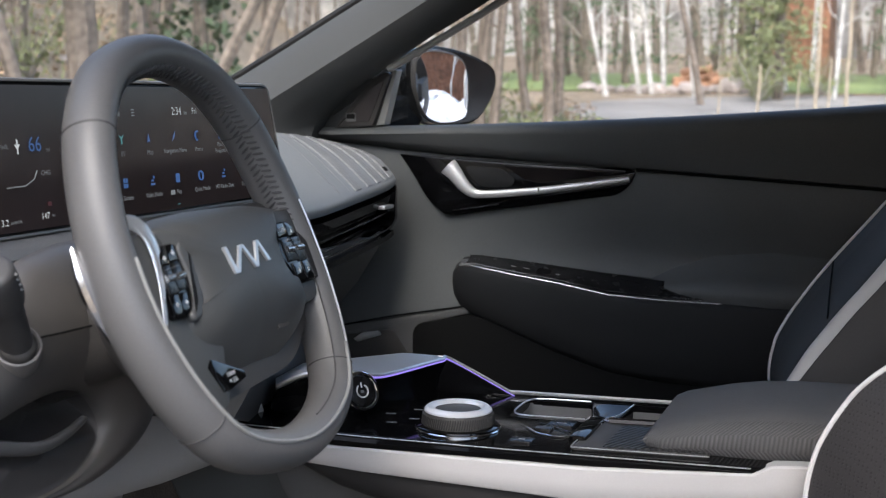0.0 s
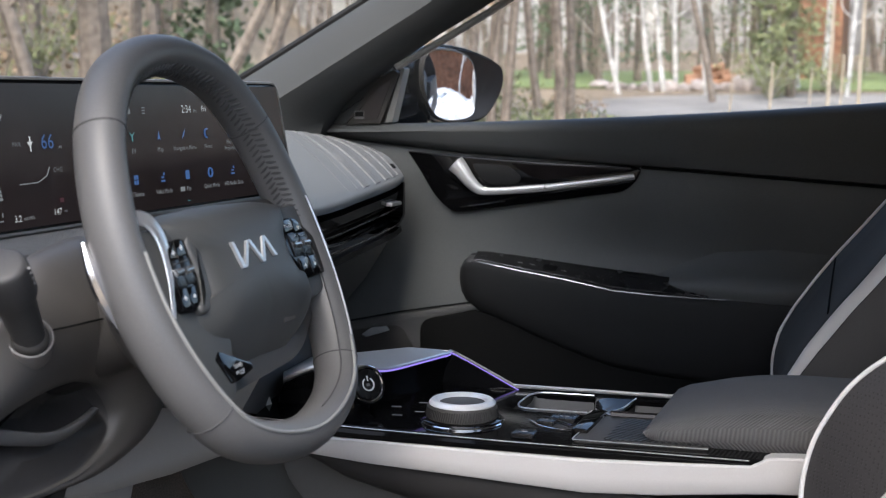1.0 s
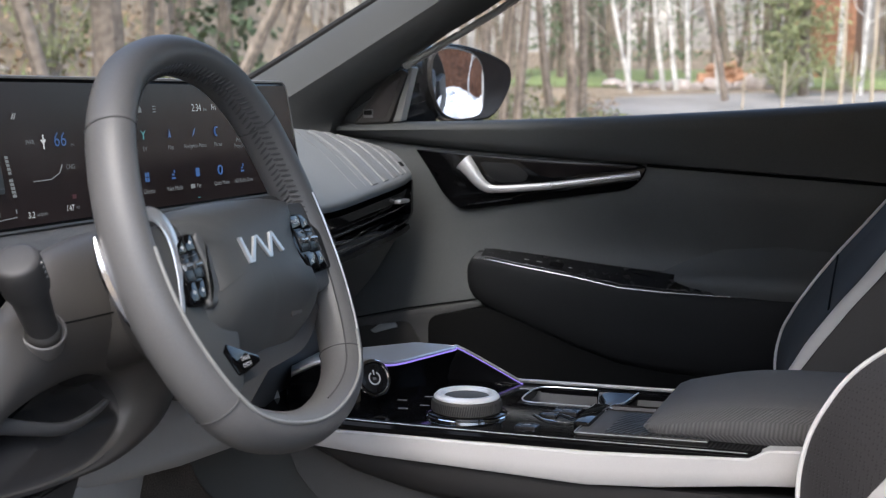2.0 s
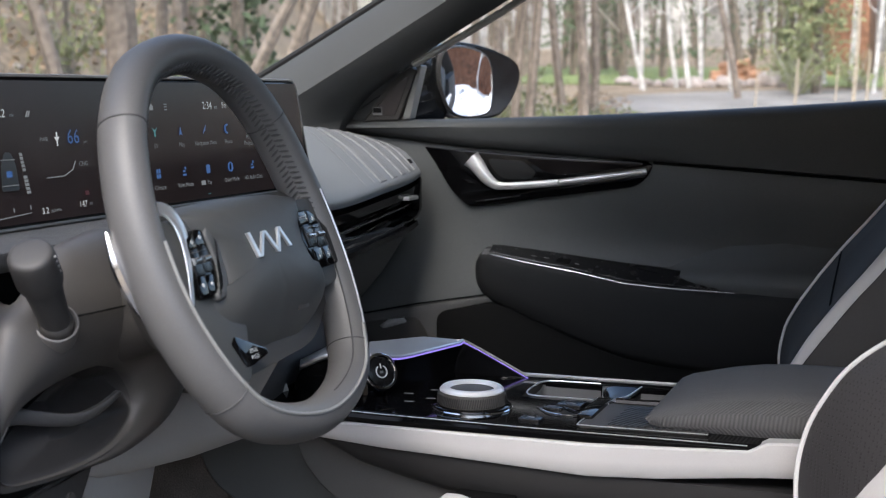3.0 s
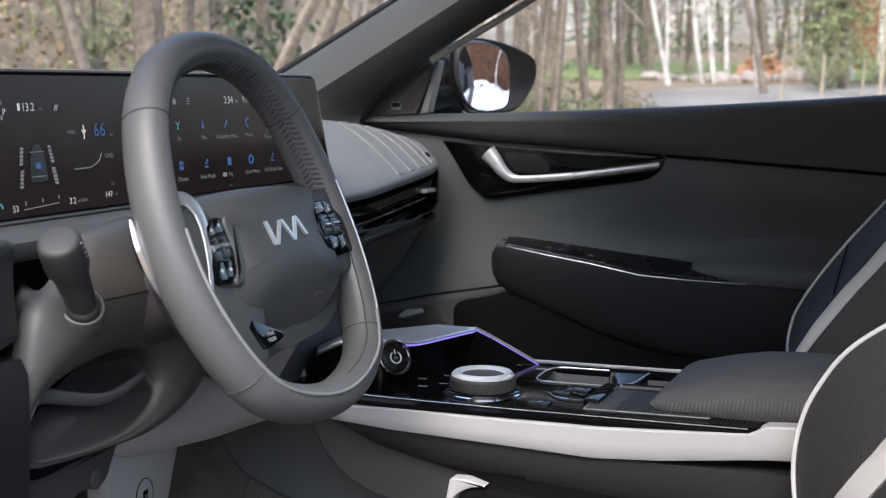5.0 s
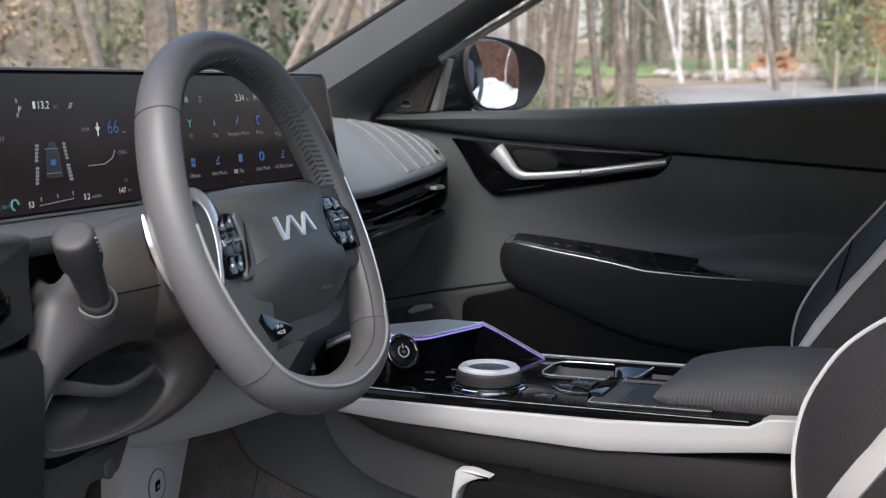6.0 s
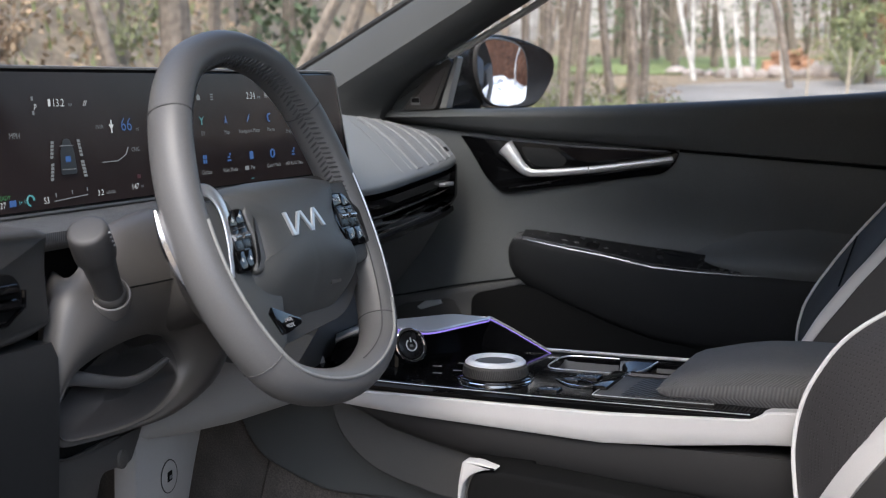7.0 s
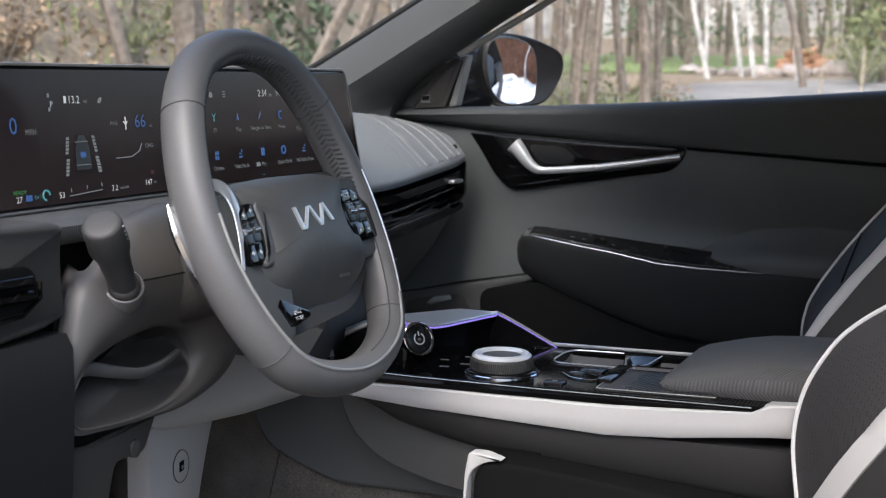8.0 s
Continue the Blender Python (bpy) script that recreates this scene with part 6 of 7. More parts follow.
def passenger_seat():
    """The passenger seat from its inboard flank: near bolster with a white stripe, front face, far bolster edged with piping."""
    s = thing("bucket_seat", (0.55, 0.72, 0.36), "dark suede passenger seat with white stripe and pale piping", "car seat", "front seats")
    near = lambda z: float(np.interp(z, (0.50, 0.62, 0.70, 0.756, 0.7965, 0.8416, 0.8728, 0.896, 1.0, 1.15), (0.42, 0.375, 0.374, 0.386, 0.4083, 0.440, 0.465, 0.482, 0.555, 0.65)))
    far = lambda z: float(np.interp(z, (0.50, 0.60, 0.66, 0.704, 0.723, 0.754, 0.787, 0.83, 0.869, 0.902, 1.0, 1.15), (0.41, 0.362, 0.346, 0.343, 0.344, 0.351, 0.368, 0.396, 0.425, 0.452, 0.530, 0.64)))
    face = lambda y, z: lerp(near(z), far(z), (y - 0.557) / 0.323)
    levels = [0.50 + 0.65 * k / 60 for k in range(61)]
    rows, band, flank, edge = [], [], [], []
    for z in levels:
        n, f = near(z), far(z)
        rows.append([Vector(p) for p in ((f + 0.20, 0.905, z), (f + 0.04, 0.900, z), (f + 0.008, 0.892, z), (f, 0.880, z), (face(0.80, z) + 0.003, 0.80, z), (face(0.72, z) + 0.005, 0.72, z), (face(0.64, z) + 0.003, 0.64, z), (face(0.575, z), 0.575, z), (n + 0.001, 0.560, z), (n + 0.008, 0.553, z), (n + 0.06, 0.545, z), (n + 0.20, 0.550, z))])
        w = float(np.interp(z, (0.70, 0.757, 0.80, 1.1), (0.011, 0.013, 0.0180, 0.020)))
        band.append([Vector(p) for p in ((n + 0.001, 0.5595, z), (n + 0.002, 0.555, z), (n + 0.5 * w, 0.5490, z), (n + w, 0.5480, z), (n + w + 0.001, 0.556, z))])
        flank.append([Vector((n + w + d, y, z)) for d, y in ((0.002, 0.5500), (0.03, 0.5440), (0.08, 0.5420), (0.16, 0.5450))])
        edge.append(Vector((f - 0.001, 0.879, z)))
    part("backrest", loft(rows), SUEDE, s, "dark suede backrest face", angle=60)
    part("white_stripe", loft(band), WHITE, s, "white leather stripe", angle=60)
    part("flank_panel", sheet(flank, 0.003), SEAT_DARK, s, "smooth dark leather flank", angle=60)
    part("piping", tube(edge, 0.0026, 8), PIPING, s, "pale piping along the bolster edge")
    seam = [Vector((face(y, z) - 0.0005, y, z)) for y, z in ((0.58, 0.832), (0.65, 0.839), (0.75, 0.849), (0.87, 0.862))]
    part("face_seam", tube(seam, 0.0012, 6), BLACK, s, "dark seam across the suede")
    return s


def cushion(s, x0, x1, y_in, y_out, z, nose):
    secs = []
    for x, k in ((x0, 0.35), (x0 + 0.012, 0.75), (x0 + 0.04, 0.97), (x0 + 0.09, 1.0), (x0 + 0.25, 0.98), (x1, 0.95)):
        zt = z * k + 0.45 * (1 - k)
        secs.append([Vector((x, y, q)) for y, q in ((y_in + 0.01, 0.42), (y_in, zt - 0.04), (y_in + 0.012, zt - 0.008), (y_in + 0.045, zt), (y_in + 0.10, zt - 0.03), (lerp(y_in, y_out, 0.5), zt - 0.045), (y_out - 0.10, zt - 0.03), (y_out - 0.045, zt), (y_out - 0.012, zt - 0.008), (y_out, zt - 0.04), (y_out - 0.01, 0.42))])
    part("cushion", loft(secs), SEAT_DARK, s, "dark leather seat cushion", angle=60)
    side = lambda a, b, c=0.0: Vector((a, y_out - 0.010 - c, b))
    part("cushion_edge", prism(rounded(nose, [0.002, 0.01, 0.01, 0.004, 0.006, 0.002, 0.006, 0.008, 0.008, 0.008, 0.002]), side, -0.012, 0.004, 0.0015), WHITE, s, "white cushion edge", angle=50)
    x, q = nose[3]
    part("bolster_side", prism(rounded([(x + 0.003, q - 0.15), (x + 0.004, q - 0.03), (x + 0.012, q - 0.012), (x + 0.035, q - 0.008), (x + 0.09, q - 0.010), (x1 - 0.04, q - 0.03), (x1 - 0.04, q - 0.15)], [0.005, 0.01, 0.01, 0.02, 0.02, 0.02, 0.01]), side, -0.05, 0.001, 0.006, 3), BLACK, s, "near-black bolster side", angle=60)
    part("seat_base", box(x0 + 0.06, x1 + 0.05, y_in + 0.03, y_out - 0.03, 0.34, 0.43, 0.01), BLACK, s, "black seat base on rails")


steering_wheel()
column_shroud()
stalk()
console()
armrest()
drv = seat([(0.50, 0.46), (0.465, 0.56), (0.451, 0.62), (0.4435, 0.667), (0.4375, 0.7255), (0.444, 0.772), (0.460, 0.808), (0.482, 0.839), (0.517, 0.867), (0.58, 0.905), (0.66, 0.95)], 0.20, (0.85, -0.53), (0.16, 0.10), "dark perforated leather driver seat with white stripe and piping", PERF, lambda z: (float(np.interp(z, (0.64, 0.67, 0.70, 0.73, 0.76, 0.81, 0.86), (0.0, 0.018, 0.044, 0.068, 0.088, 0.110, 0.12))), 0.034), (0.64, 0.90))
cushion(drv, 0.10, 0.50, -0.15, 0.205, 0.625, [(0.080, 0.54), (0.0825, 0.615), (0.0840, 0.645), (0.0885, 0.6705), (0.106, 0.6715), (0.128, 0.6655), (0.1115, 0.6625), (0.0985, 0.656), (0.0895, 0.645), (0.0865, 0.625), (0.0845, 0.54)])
pas = passenger_seat()
cushion(pas, 0.0, 0.46, 0.55, 1.0, 0.60, [(-0.022, 0.50), (-0.0205, 0.54), (-0.019, 0.56), (-0.012, 0.585), (0.005, 0.586), (0.025, 0.580), (0.010, 0.577), (-0.002, 0.571), (-0.011, 0.56), (-0.014, 0.54), (-0.016, 0.50)])


# ---- surroundings ----
LITTER = material("leaf_litter", (0.23, 0.175, 0.115), 0.95, grain=0.55, scale=14, bump=0.8, stain=0.45, stain_scale=0.9, detail=8)
ASPHALT = material("grey_drive", (0.235, 0.215, 0.190), 0.9, grain=0.25, scale=40, bump=0.4, stain=0.25, stain_scale=0.8)
DARK_STRIP = material("dark_strip", (0.060, 0.058, 0.056), 0.9, grain=0.25, scale=60, bump=0.4, stain=0.25, stain_scale=0.8)
LAWN = material("spring_grass", (0.17, 0.21, 0.075), 0.9, grain=0.5, scale=12, bump=0.8, stain=0.4, stain_scale=0.7)
BARK = material("grey_brown_bark", (0.19, 0.155, 0.125), 0.9, grain=0.35, scale=18, bump=0.9, stain=0.3, stain_scale=3, island=0.25)
BIRCH = material("white_bark", (0.52, 0.50, 0.47), 0.8, grain=0.3, scale=9, bump=0.5, stain=0.35, stain_scale=4, island=0.12)
TWIG = material("bare_twigs", (0.38, 0.34, 0.305), 0.9, island=0.45)
NEEDLE = material("conifer_green", (0.085, 0.115, 0.06), 0.8, island=0.5)
BUD = material("spring_buds", (0.19, 0.205, 0.095), 0.8, island=0.4)
DRY = material("dry_leaves", (0.29, 0.205, 0.13), 0.9, island=0.5)
ROCK = material("field_rock", (0.30, 0.26, 0.235), 0.9, grain=0.35, scale=7, bump=0.8, stain=0.3, stain_scale=2, island=0.25)
RUST = material("red_log", (0.36, 0.20, 0.12), 0.85, grain=0.35, scale=6, stain=0.3, stain_scale=2, island=0.25)
BARN = material("red_boards", (0.23, 0.11, 0.065), 0.85, grain=0.3, scale=6, bump=0.4, stain=0.3, stain_scale=1.5)
SNOW = material("old_snow", (0.75, 0.77, 0.80), 0.7, grain=0.08, scale=8, bump=0.6, stain=0.1, stain_scale=1)
STAKE = material("pale_stake", (0.43, 0.36, 0.27), 0.8, grain=0.2, scale=20, stain=0.2)


def gz(x, y):
    """Height of the ground: a gentle rise beside the car and a wooded bank ahead of it."""
    s = max(0.0, -x - 0.42 * y - 1.2)
    return 0.050 * max(0, y - 2) + 0.8 * s * s / (s + 3)


def ground():
    xs = [-90, -60, -45, -35] + [-28 + 1.0 * i for i in range(34)] + [8, 12, 18, 26, 40, 60, 90, 400]
    ys = [-400, -90, -50, -25, -12, -6, -3] + [-1 + 1.2 * i for i in range(36)] + [46, 55, 70, 100, 400]
    bm = bmesh.new()
    rows = []
    for y in ys:
        rows.append([bm.verts.new((x, y, min(gz(x, y), 26) + (0.35 * noise.noise(Vector((x * 0.35, y * 0.35, 3))) * min(1, max(0, -x - 0.42 * y - 2.5) * 0.3)))) for x in xs])
    for a, b in zip(rows, rows[1:]):
        for j in range(1, len(xs)):
            bm.faces.new((a[j - 1], a[j], b[j], b[j - 1]))
    tagged(part("ground", bm, LITTER, angle=180), "leaf-strewn woodland ground rising to a bank", "ground", kind="structure")

    def strip(name, mat, f0, f1, x0, x1, n, label, kind):
        rows = [[Vector((lerp(x0, x1, i / n), lerp(f0(lerp(x0, x1, i / n)), f1(lerp(x0, x1, i / n)), j / 6), 0)) for j in range(7)] for i in range(n + 1)]
        for r in rows:
            for p in r:
                p.z = 0.050 * max(0, p.y - 2) + 0.03
        tagged(part(name, sheet(rows, 0.02), mat), label, kind, kind="structure")
    strip("road", ASPHALT, lambda x: 15.5 - 0.05 * x + 3.0 * math.exp(-(x + 4.6) / 1.2), lambda x: 24.0 + 0.02 * x - 2.6 * math.exp(-(x + 4.6) / 1.5), -4.6, 40, 60, "pale grey gravel drive", "road")
    # Unseen dark strip added under the car to cut light bounced off the ground.
    strip("road_dark_strip", DARK_STRIP, lambda x: max(-7.0, (-1.2 - x) / 0.42 + 0.3), lambda x: 2.6, -2.0, 9.0, 44, "unseen dark strip added under the car to cut bounced light", "road")
    strip("lawn", LAWN, lambda x: 25.5, lambda x: 36.0, -13, 30, 24, "patchy spring lawn behind the drive", "lawn")


def branch(bm, a, b, r0, r1, rnd, seg=5, wob=0.04, n=5):
    a, b = Vector(a), Vector(b)
    L = (b - a).length
    pts = [a.lerp(b, k / n) + Vector((rnd.uniform(-1, 1), rnd.uniform(-1, 1), 0)) * (wob * L * math.sin(math.pi * k / n) * 0.6) for k in range(n + 1)]
    tube(pts, lambda t: lerp(r0, r1, t), seg, bm=bm)
    return pts


def leaf(bm, p, size, rnd):
    u = Vector((rnd.uniform(-1, 1), rnd.uniform(-1, 1), rnd.uniform(-1, 1))).normalized()
    v = u.orthogonal().normalized() * rnd.uniform(0.4, 0.8)
    q = [p + u * size, p + v * size, p - u * size, p - v * size]
    w = [bm.verts.new(x) for x in q]
    bm.faces.new(w)


def bare_tree(at, top, r, bark, label, seed, limbs=9, crown=None, buds=0, group="bare trees", reach=1.6):
    """A bare spring tree from its foot through the place `top` and on upwards."""
    rnd = random.Random(seed)
    foot = Vector((at[0], at[1], gz(at[0], at[1]) - 0.15))
    d = (Vector(top) - foot)
    d = d / d.z
    H = rnd.uniform(7.5, 10)
    t = thing("bare_tree", foot, label, "tree", group)
    bm = bmesh.new()
    pts = branch(bm, foot, foot + d * H, r * 1.15, r * 0.3, rnd, 9, 0.02, 9)
    tips = []
    for k in range(limbs):
        h = rnd.uniform(0.15, 0.95)
        i = min(int(h * 9), 8)
        p = pts[i].lerp(pts[i + 1], h * 9 - i)
        q = rnd.uniform(0, 2 * math.pi)
        L = reach * rnd.uniform(0.5, 1.1) * (1.15 - 0.6 * h)
        e = p + Vector((math.cos(q) * L, math.sin(q) * L, L * rnd.uniform(0.4, 1.1)))
        lp = branch(bm, p, e, r * 0.33 * (1.2 - h), r * 0.08, rnd, 5, 0.12)
        tips += lp[2:]
    part("trunk", bm, bark, t)
    bm = bmesh.new()
    for p in tips:
        for _ in range(4):
            v = Vector((rnd.uniform(-1, 1), rnd.uniform(-1, 1), rnd.uniform(-0.2, 1.2))) * rnd.uniform(0.15, 0.5)
            tube([p, p + v * 0.5 + Vector((0, 0, 0.02)), p + v], lambda s: 0.007 * (1 - 0.7 * s), 3, bm=bm)
            for _ in range(buds):
                leaf(bm, p + v * rnd.uniform(0.3, 1.1), rnd.uniform(0.02, 0.05), rnd)
    part("crown", bm, crown or TWIG, t)


def conifer(at, h, spread, seed, mat=None, label="dark green conifer at the edge of the wood", low=0.1):
    rnd = random.Random(seed)
    foot = Vector((at[0], at[1], gz(at[0], at[1]) - 0.1))
    t = thing("conifer", foot, label, "tree", "conifers")
    bm = bmesh.new()
    branch(bm, foot, foot + Vector((0, 0, h)), 0.10, 0.02, rnd, 7, 0.01)
    part("trunk", bm, BARK, t)
    bm = bmesh.new()
    for k in range(190):
        f = low + (1 - low) * rnd.random() ** 1.3
        q = rnd.uniform(0, 2 * math.pi)
        L = spread * (1.05 - f) * rnd.uniform(0.5, 1.1)
        p = foot + Vector((0, 0, f * h))
        e = p + Vector((math.cos(q) * L, math.sin(q) * L, -0.12 * L))
        for j in range(11):
            c = p.lerp(e, 0.15 + 0.85 * j / 10)
            leaf(bm, c + Vector((rnd.uniform(-1, 1), rnd.uniform(-1, 1), rnd.uniform(-1, 0.5))) * 0.09, rnd.uniform(0.03, 0.075), rnd)
    part("crown", bm, mat or NEEDLE, t)


def shrub(at, r, h, mat, label, seed, n=420):
    rnd = random.Random(seed)
    foot = Vector((at[0], at[1], gz(at[0], at[1]) - 0.03))
    t = thing("shrub", foot, label, "shrub", "shrubs")
    bm, lf = bmesh.new(), bmesh.new()
    for k in range(26):
        q, l = rnd.uniform(0, 2 * math.pi), rnd.uniform(0.3, 1)
        e = foot + Vector((math.cos(q) * r * l, math.sin(q) * r * l, h * rnd.uniform(0.4, 1.0)))
        tube([foot, foot.lerp(e, 0.5) + Vector((0, 0, 0.1 * h)), e], 0.006, 3, bm=bm)
        for j in range(n // 26):
            c = foot.lerp(e, rnd.uniform(0.3, 1.05))
            leaf(lf, c + Vector((rnd.uniform(-1, 1), rnd.uniform(-1, 1), rnd.uniform(-1, 1))) * 0.12 * r, rnd.uniform(0.015, 0.035), rnd)
    part("stems", bm, TWIG, t)
    part("foliage", lf, mat, t)


def lump(bm, c, r, rnd, flat=0.7):
    """An uneven stone."""
    own = bmesh.new()
    bmesh.ops.create_icosphere(own, subdivisions=2, radius=1)
    off = Vector((rnd.uniform(0, 50), rnd.uniform(0, 50), rnd.uniform(0, 50)))
    sx, sy = rnd.uniform(0.8, 1.5), rnd.uniform(0.7, 1.2)
    for v in own.verts:
        k = 1 + 0.35 * noise.noise(v.co * 1.3 + off)
        v.co = Vector((v.co.x * k * r * sx, v.co.y * k * r * sy, v.co.z * k * r * flat)) + Vector(c)
    me = bpy.data.meshes.new("tmp")
    own.to_mesh(me)
    own.free()
    bm.from_mesh(me)
    bpy.data.meshes.remove(me)


ground()
BROWN_LABEL = "slender bare tree with grey-brown bark beside the drive"
for k, (foot, top, r) in enumerate((((-3.73, 12.2), (-3.66, 12.2, 1.88), 0.045), ((-3.60, 12.24), (-3.50, 12.25, 1.88), 0.05), ((-3.46, 13.34), (-3.61, 13.26, 1.93), 0.045), ((-3.02, 12.38), (-3.06, 12.38, 1.88), 0.055), ((-3.44, 14.35), (-3.43, 14.35, 1.99), 0.05), ((-5.2, 15.9), (-5.15, 15.9, 2.1), 0.06), ((-4.6, 14.6), (-4.45, 14.6, 2.1), 0.05), ((-5.9, 17.2), (-5.9, 17.0, 2.1), 0.06))):
    bare_tree(foot, top, r, BARK, BROWN_LABEL, 10 + k, limbs=10, crown=DRY if k in (1, 5) else None, buds=1 if k in (1, 5) else 0, reach=1.2)
for k, (foot, top, r) in enumerate((((-4.75, 23.3), (-5.11, 23.2, 2.51), 0.055), ((-5.0, 24.0), (-5.05, 24.0, 2.5), 0.05), ((-4.36, 24.41), (-4.59, 24.33, 2.56), 0.06), ((-4.14, 24.46), (-4.35, 24.4, 2.56), 0.06), ((-3.98, 24.8), (-4.0, 24.8, 2.56), 0.065), ((-3.20, 23.6), (-3.32, 23.6, 2.5), 0.055), ((-1.75, 26.0), (-2.06, 25.9, 3.0), 0.07), ((-0.69, 23.0), (-0.62, 23.0, 2.0), 0.05), ((-1.36, 27), (-1.30, 27, 2.2), 0.07), ((0.25, 25), (0.2, 25, 2.3), 0.06))):
    bare_tree(foot, top, r * 0.7, BIRCH, "pale-barked birch behind the drive", 40 + k, limbs=8, group="birches", reach=1.3)
bare_tree((-2.62, 20.65), (-2.93, 20.57, 2.33), 0.055, BARK, "dark leaning tree by the rock pile", 60, reach=1.2)
for k, (foot, top, r, lim) in enumerate((((-5.32, 6.95), (-5.56, 6.73, 1.65), 0.055, 6), ((-6.2, 8.75), (-6.2, 8.72, 1.5), 0.13, 5), ((-6.52, 9.76), (-6.5, 9.75, 1.5), 0.055, 8), ((-5.15, 8.3), (-4.52, 8.61, 1.69), 0.05, 8), ((-5.35, 9.35), (-4.78, 9.59, 1.74), 0.06, 8), ((-8.6, 11.0), (-8.5, 11.0, 3.0), 0.08, 9), ((-8.9, 8.0), (-8.8, 8.0, 3.5), 0.09, 8), ((-7.4, 11.9), (-7.2, 11.9, 3.0), 0.07, 8), ((-6.7, 12.9), (-6.5, 12.9, 2.8), 0.07, 9), ((-9.8, 12.5), (-9.8, 12.6, 4), 0.09, 9))):
    bare_tree(foot, top, r, BARK, "leaning grey-barked tree on the wooded bank", 80 + k, limbs=lim, reach=1.3)
for k, (at, h, sp) in enumerate((((-6.6, 11.4), 5.0, 0.9), ((-1.6, 22.5), 5.5, 1.0), ((-2.1, 24.8), 6.0, 1.2), ((-5.6, 29.0), 7.0, 2.2), ((-3.5, 33.0), 8.0, 2.4), ((0.8, 29.0), 7.0, 1.8), ((-8.0, 30.0), 8.0, 2.2), ((3.0, 30), 7, 2))):
    conifer(at, h, sp, 120 + k, BUD if k in (1, 2) else None, "young yellow-green conifer among the birches" if k in (1, 2) else "dark green conifer at the edge of the wood")
for k, (at, r, h, m) in enumerate((((-3.45, 12.9), 0.5, 0.46, BUD), ((-3.05, 13.6), 0.45, 0.34, BUD), ((-3.75, 14.0), 0.5, 0.36, NEEDLE), ((-4.1, 13.2), 0.6, 0.8, BUD), ((-4.6, 12.4), 0.6, 0.9, NEEDLE), ((-3.6, 14.8), 0.5, 0.4, DRY), ((-6.4, 6.6), 0.5, 0.7, DRY), ((-7.6, 7.6), 0.7, 0.9, BUD), ((-1.9, 21.9), 0.6, 0.9, BUD), ((-1.0, 24.6), 0.8, 0.8, BUD), ((-7.5, 9.7), 0.6, 1.0, BUD), ((-5.0, 10.9), 0.5, 0.8, NEEDLE))):
    shrub(at, r, h, m, "low twiggy shrub in early leaf on the verge", 160 + k, 760)
rnd = random.Random(7)
rock_spots = [(-4.9, 22.9, 0.20), (-4.6, 22.7, 0.26), (-4.35, 22.6, 0.2), (-4.15, 22.5, 0.3), (-3.8, 22.5, 0.22), (-3.55, 22.6, 0.3), (-3.3, 22.8, 0.26), (-2.75, 23.2, 0.42), (-2.45, 23.4, 0.34), (-3.05, 23.1, 0.24), (-5.3, 23.2, 0.22), (-5.7, 23.6, 0.25)]
for x, y, r in rock_spots:
    bm = bmesh.new()
    lump(bm, (x, y + 2.2, gz(x, y + 2.2) + r * 0.2), r * 0.75, rnd)
    ob = part("boulder", bm, ROCK, angle=60)
    tagged(ob, "weathered pale boulder edging the lawn", "boulder", "boulders")
pile = thing("log_pile", (-3.4, 25.6, gz(-3.4, 25.6)), "heap of rust-red split logs on the lawn", "log pile")
for k in range(26):
    a = rnd.uniform(-0.34, 0.40)
    z = gz(-3.4, 25.6) + rnd.uniform(0.05, 0.15) + (0.42 - abs(a)) * rnd.uniform(0.2, 0.9)
    q = rnd.uniform(-0.6, 0.6)
    c = Vector((-3.4 + a, 25.6 + rnd.uniform(-0.3, 0.3), max(z, gz(-3.4, 25.6) + 0.08)))
    d = Vector((math.cos(q), math.sin(q), rnd.uniform(0.0, 0.5))) * rnd.uniform(0.18, 0.34)
    bm = bmesh.new()
    tube([c - d, c, c + d], rnd.uniform(0.05, 0.09), 7, bm=bm)
    part("log", bm, RUST, pile)
for x, y, h, r in ((-1.47, 17.95, 0.75, 0.022), (-0.75, 19.0, 1.75, 0.03), (-0.32, 19.03, 1.75, 0.028), (-1.88, 16.9, 0.62, 0.016), (-0.52, 18.0, 0.85, 0.018), (-1.1, 20.2, 0.6, 0.016)):
    bm = bmesh.new()
    branch(bm, (x, y, gz(x, y) - 0.1), (x + 0.03, y, gz(x, y) + h), r, r * 0.8, rnd, 6, 0.01)
    tagged(part("marker_stake", bm, STAKE), "pale wooden marker stake beside the drive", "stake", "marker stakes")
# red shed glimpsed through the trees, and the barn with snow behind the car that the mirror shows


def shed(at, w, d, h, label, name="shed"):
    z = gz(at[0], at[1])
    s = thing(name, (at[0], at[1], z), label, "building")
    part("walls", box(at[0] - w / 2, at[0] + w / 2, at[1], at[1] + d, z - 0.2, z + h, 0.02), BARN, s, "red-brown board walls")
    rows = [[Vector((lerp(at[0] - w / 2 - 0.3, at[0] + w / 2 + 0.3, i / 2), at[1] + f * d, z + h + 0.25 * w * (0.5 - abs(i / 2 - 0.5)) * 1.4)) for i in range(3)] for f in (-0.1, 0.5, 1.1)]
    part("roof", sheet(rows, 0.08), BARK, s, "dark shingled roof")
    n = int(w / 0.25)
    for i in range(n):
        x = at[0] - w / 2 + 0.25 * i
        part("batten", box(x, x + 0.05, at[1] - 0.03, at[1], z, z + h), BARN, s)
    return s


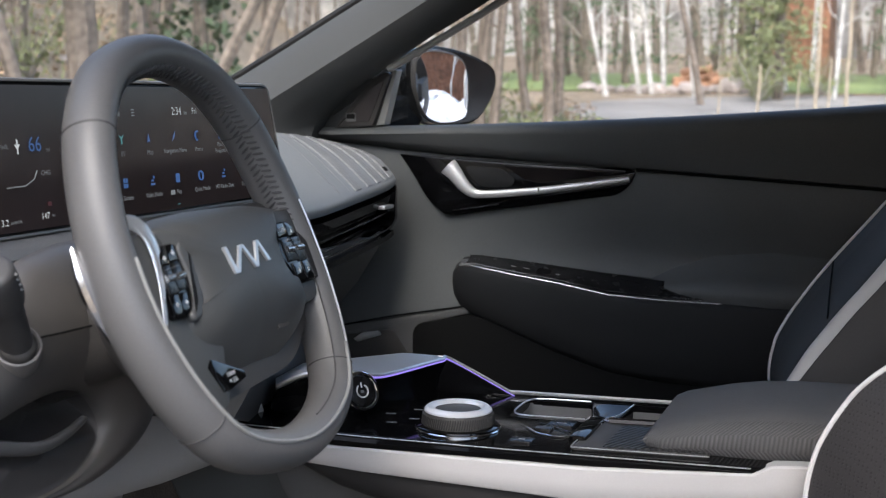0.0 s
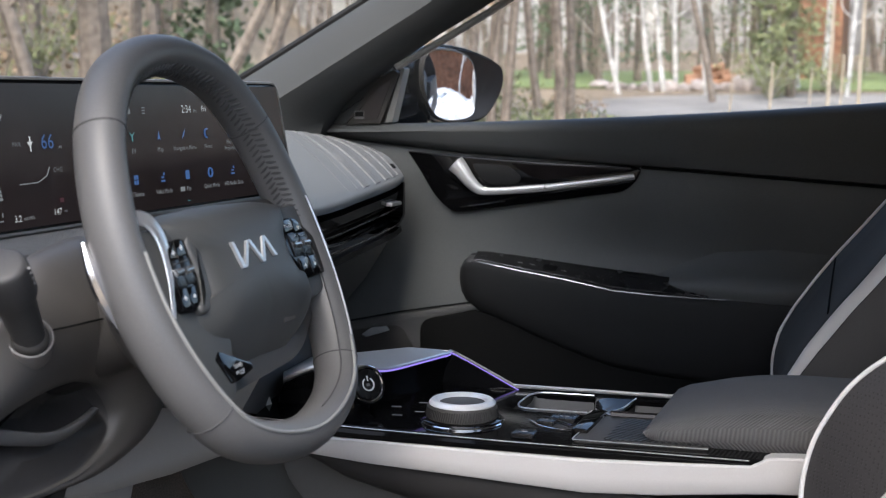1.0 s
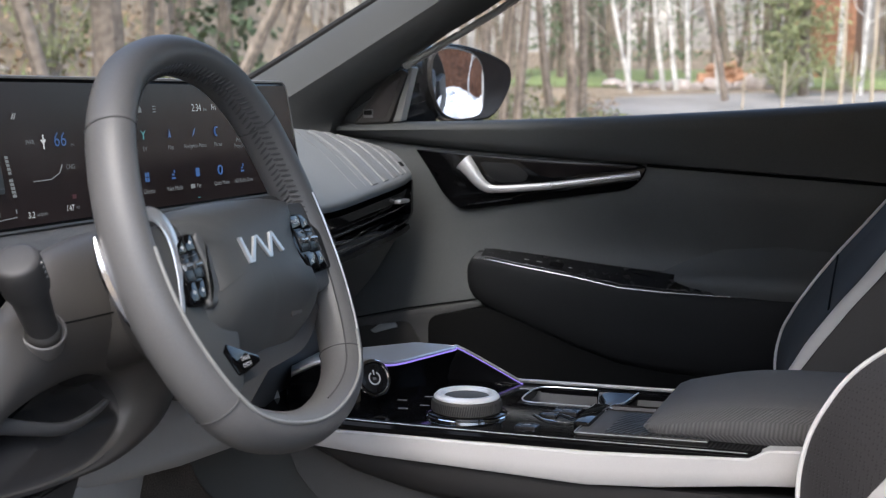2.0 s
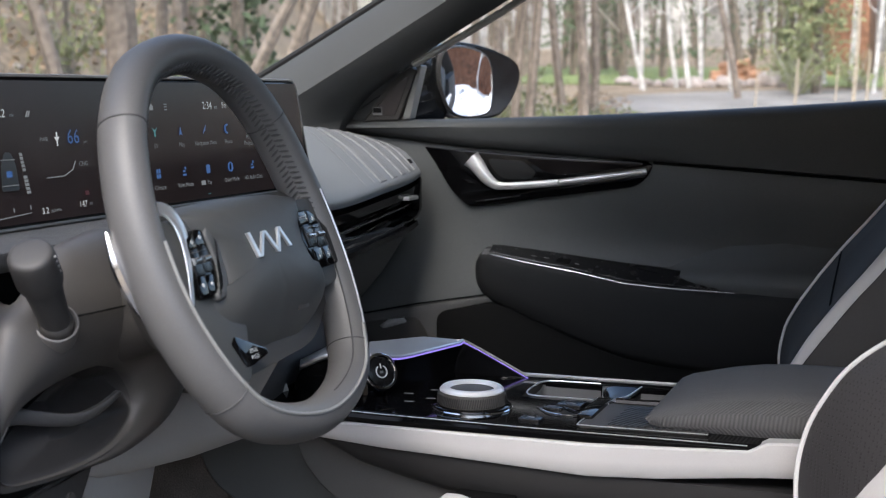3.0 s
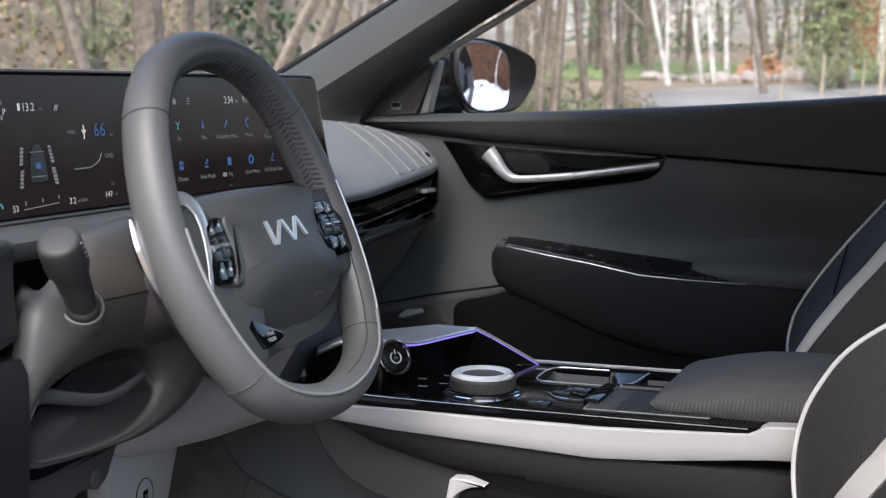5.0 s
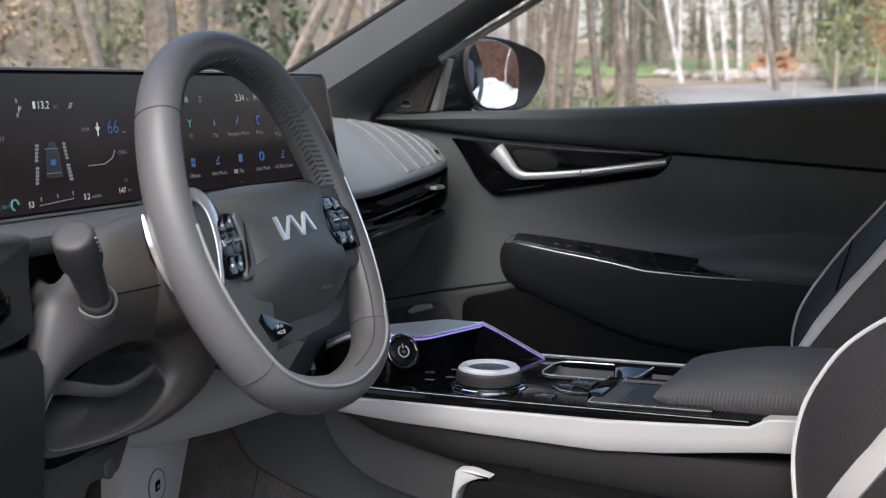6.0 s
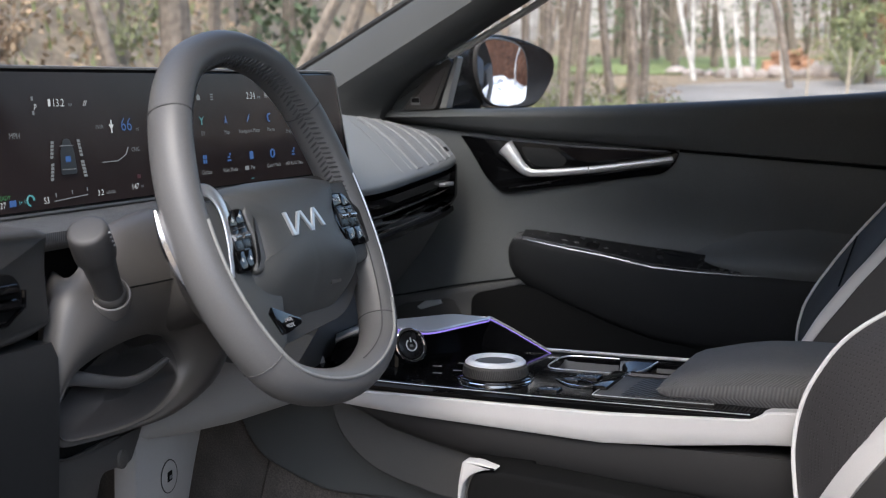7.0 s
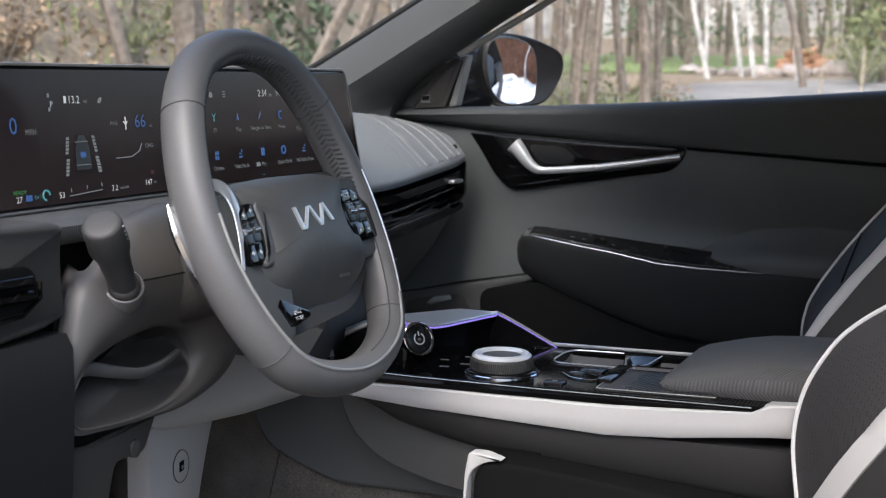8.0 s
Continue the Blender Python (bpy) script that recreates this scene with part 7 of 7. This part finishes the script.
shed((-2.0, 31.0), 1.5, 3.0, 3.2, "red-brown wooden shed half hidden by trees")
z = gz(13, 4)
barn = thing("barn", (14, 5, z), "red-brown boarded barn standing behind the car", "building")
part("walls", box(15, 22, -3.0, 11.0, z - 0.2, z + 5.5, 0.02), BARN, barn, "red-brown board walls")
for i in range(40):
    part("batten", box(14.96, 15, -3 + 0.35 * i, -2.94 + 0.35 * i, z, z + 5.5), BARN, barn)
part("beam", box(14.9, 15, -3.0, 11.0, z + 1.9, z + 2.05), STAKE, barn, "pale horizontal beam")
part("roof", sheet([[Vector((x, y, z + 5.4 + 0.3 * (x - 14))) for x in (14.2, 18.5)] for y in (-3.4, 11.4)], 0.1), BARK, barn, "dark shingled roof")
bm = bmesh.new()
for k in range(60):
    x, y = rnd.uniform(6.5, 14.0), rnd.uniform(0.5, 6.0)
    lump(bm, (x, y, gz(x, y) + 0.02), rnd.uniform(0.4, 0.8), rnd, 0.45)
tagged(part("snow_bank", bm, SNOW), "melting bank of old snow in front of the barn", "snow", kind="stuff")
for k, (x, y) in enumerate(((9.0, 2.6), (10.5, 3.5), (12.0, 2.2), (11.0, 4.6), (8.0, 4.2))):
    bare_tree((x, y), (x + 0.1, y, 2.0), 0.05, BIRCH, "pale-barked birch in front of the barn", 200 + k, group="birches", reach=1.0)


# ---- far woods and ground cover ----
def far_woods():
    rnd = random.Random(11)
    bm, tw = bmesh.new(), bmesh.new()
    spots = []
    while len(spots) < 330:
        x, y = rnd.uniform(-38, 16), rnd.uniform(7, 60)
        if y > 26 or x < -6.2 - 0.45 * (y - 7) * 0.9:
            if x < -5.5 or y > 29:
                spots.append((x, y))
    for x, y in spots:
        z = min(gz(x, y), 25) - 0.2
        h, r = rnd.uniform(6, 10), rnd.uniform(0.05, 0.12)
        lean = Vector((rnd.uniform(-0.12, 0.12), rnd.uniform(-0.1, 0.1), 1))
        p = Vector((x, y, z))
        tube([p, p + lean * h * 0.5 + Vector((rnd.uniform(-0.2, 0.2), 0, 0)), p + lean * h], lambda t: r * (1 - 0.7 * t), 6, bm=bm)
        for k in range(15):
            a = p + lean * h * rnd.uniform(0.12, 1.0)
            q = rnd.uniform(0, 2 * math.pi)
            L = rnd.uniform(0.5, 1.5)
            e = a + Vector((math.cos(q) * L, math.sin(q) * L, L * rnd.uniform(0.3, 1.0)))
            tube([a, a.lerp(e, 0.5) + Vector((0, 0, 0.1)), e], lambda t: 0.022 * (1 - 0.7 * t), 4, bm=tw)
            for j in range(4):
                b = a.lerp(e, rnd.uniform(0.3, 1))
                v = Vector((rnd.uniform(-1, 1), rnd.uniform(-1, 1), rnd.uniform(-0.2, 1))) * rnd.uniform(0.2, 0.6)
                tube([b, b + v], lambda t: 0.010 * (1 - 0.6 * t), 3, bm=tw)
    tagged(part("far_trunks", bm, BARK), "bare grey trunks of the far wood", "woods", kind="stuff")
    tagged(part("far_twigs", tw, TWIG), "haze of bare branches in the far wood", "woods", kind="stuff")
    # unseen woods added on the car's other side, which shut off the low sky
    rows = [[Vector((lerp(-70, 70, i / 40), -26 + 4 * math.sin(i * 0.9), -0.5 + 7.0 * j / 6 * (0.85 + 0.3 * noise.noise(Vector((i * 0.6, j, 5)))))) for j in range(7)] for i in range(41)]
    tagged(part("backdrop_low_sky_blocker", sheet(rows, 0.3), material("sky_blocker_brown", (0.16, 0.14, 0.11), 1.0, grain=0.5, scale=0.9, stain=0.4, stain_scale=0.25, detail=8)), "unseen grey-brown wooded screen added to block low sky light", "backdrop", kind="structure")
    # rising wooded backdrop; bright sky haze is put into its pale colour
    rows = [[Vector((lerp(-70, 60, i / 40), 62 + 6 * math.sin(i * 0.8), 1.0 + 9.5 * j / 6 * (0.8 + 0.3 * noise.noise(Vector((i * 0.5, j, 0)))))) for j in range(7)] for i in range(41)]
    tagged(part("backdrop", sheet(rows, 0.3), material("hazed_wood", (0.42, 0.40, 0.37), 1.0, grain=0.5, scale=0.9, stain=0.4, stain_scale=0.25, detail=8)), "grey-brown wooded slope in the distance, coloured pale for haze", "backdrop", kind="structure")


def ground_cover():
    """Dead leaves, small stones and tufts on the bank."""
    rnd = random.Random(23)
    lv, st, tf = bmesh.new(), bmesh.new(), bmesh.new()
    for k in range(16000):
        x, y = rnd.uniform(-20, -3.5), rnd.uniform(3, 20)
        if -x - 0.42 * y - 1.2 < 0.0:
            continue
        leaf(lv, Vector((x, y, gz(x, y) + rnd.uniform(0.0, 0.10))), rnd.uniform(0.018, 0.055), rnd)
    for k in range(260):
        x, y = rnd.uniform(-18, -4), rnd.uniform(4, 18)
        if -x - 0.42 * y - 1.2 < 0.0:
            continue
        lump(st, (x, y, gz(x, y) + 0.01), rnd.uniform(0.03, 0.10), rnd)
    for k in range(5200):
        x, y = rnd.uniform(-16, -1.5), rnd.uniform(5, 18)
        if y > 13.6 and x > -4.6:
            continue
        p = Vector((x, y, gz(x, y) - 0.02))
        v = Vector((rnd.uniform(-0.4, 0.4), rnd.uniform(-0.4, 0.4), 1)) * rnd.uniform(0.05, 0.22)
        w = Vector((rnd.uniform(-1, 1), rnd.uniform(-1, 1), 0)) * 0.02
        a, b, c = tf.verts.new(p - w), tf.verts.new(p + w), tf.verts.new(p + v)
        tf.faces.new((a, b, c))
    tagged(part("dead_leaves", lv, DRY), "scattered dead leaves on the bank", "leaves", kind="stuff")
    tagged(part("small_stones", st, ROCK, angle=60), "scattered pale stones on the bank", "stones", kind="stuff")
    tagged(part("grass_tufts", tf, LAWN), "thin tufts of spring grass", "grass", kind="stuff")


far_woods()
ground_cover()
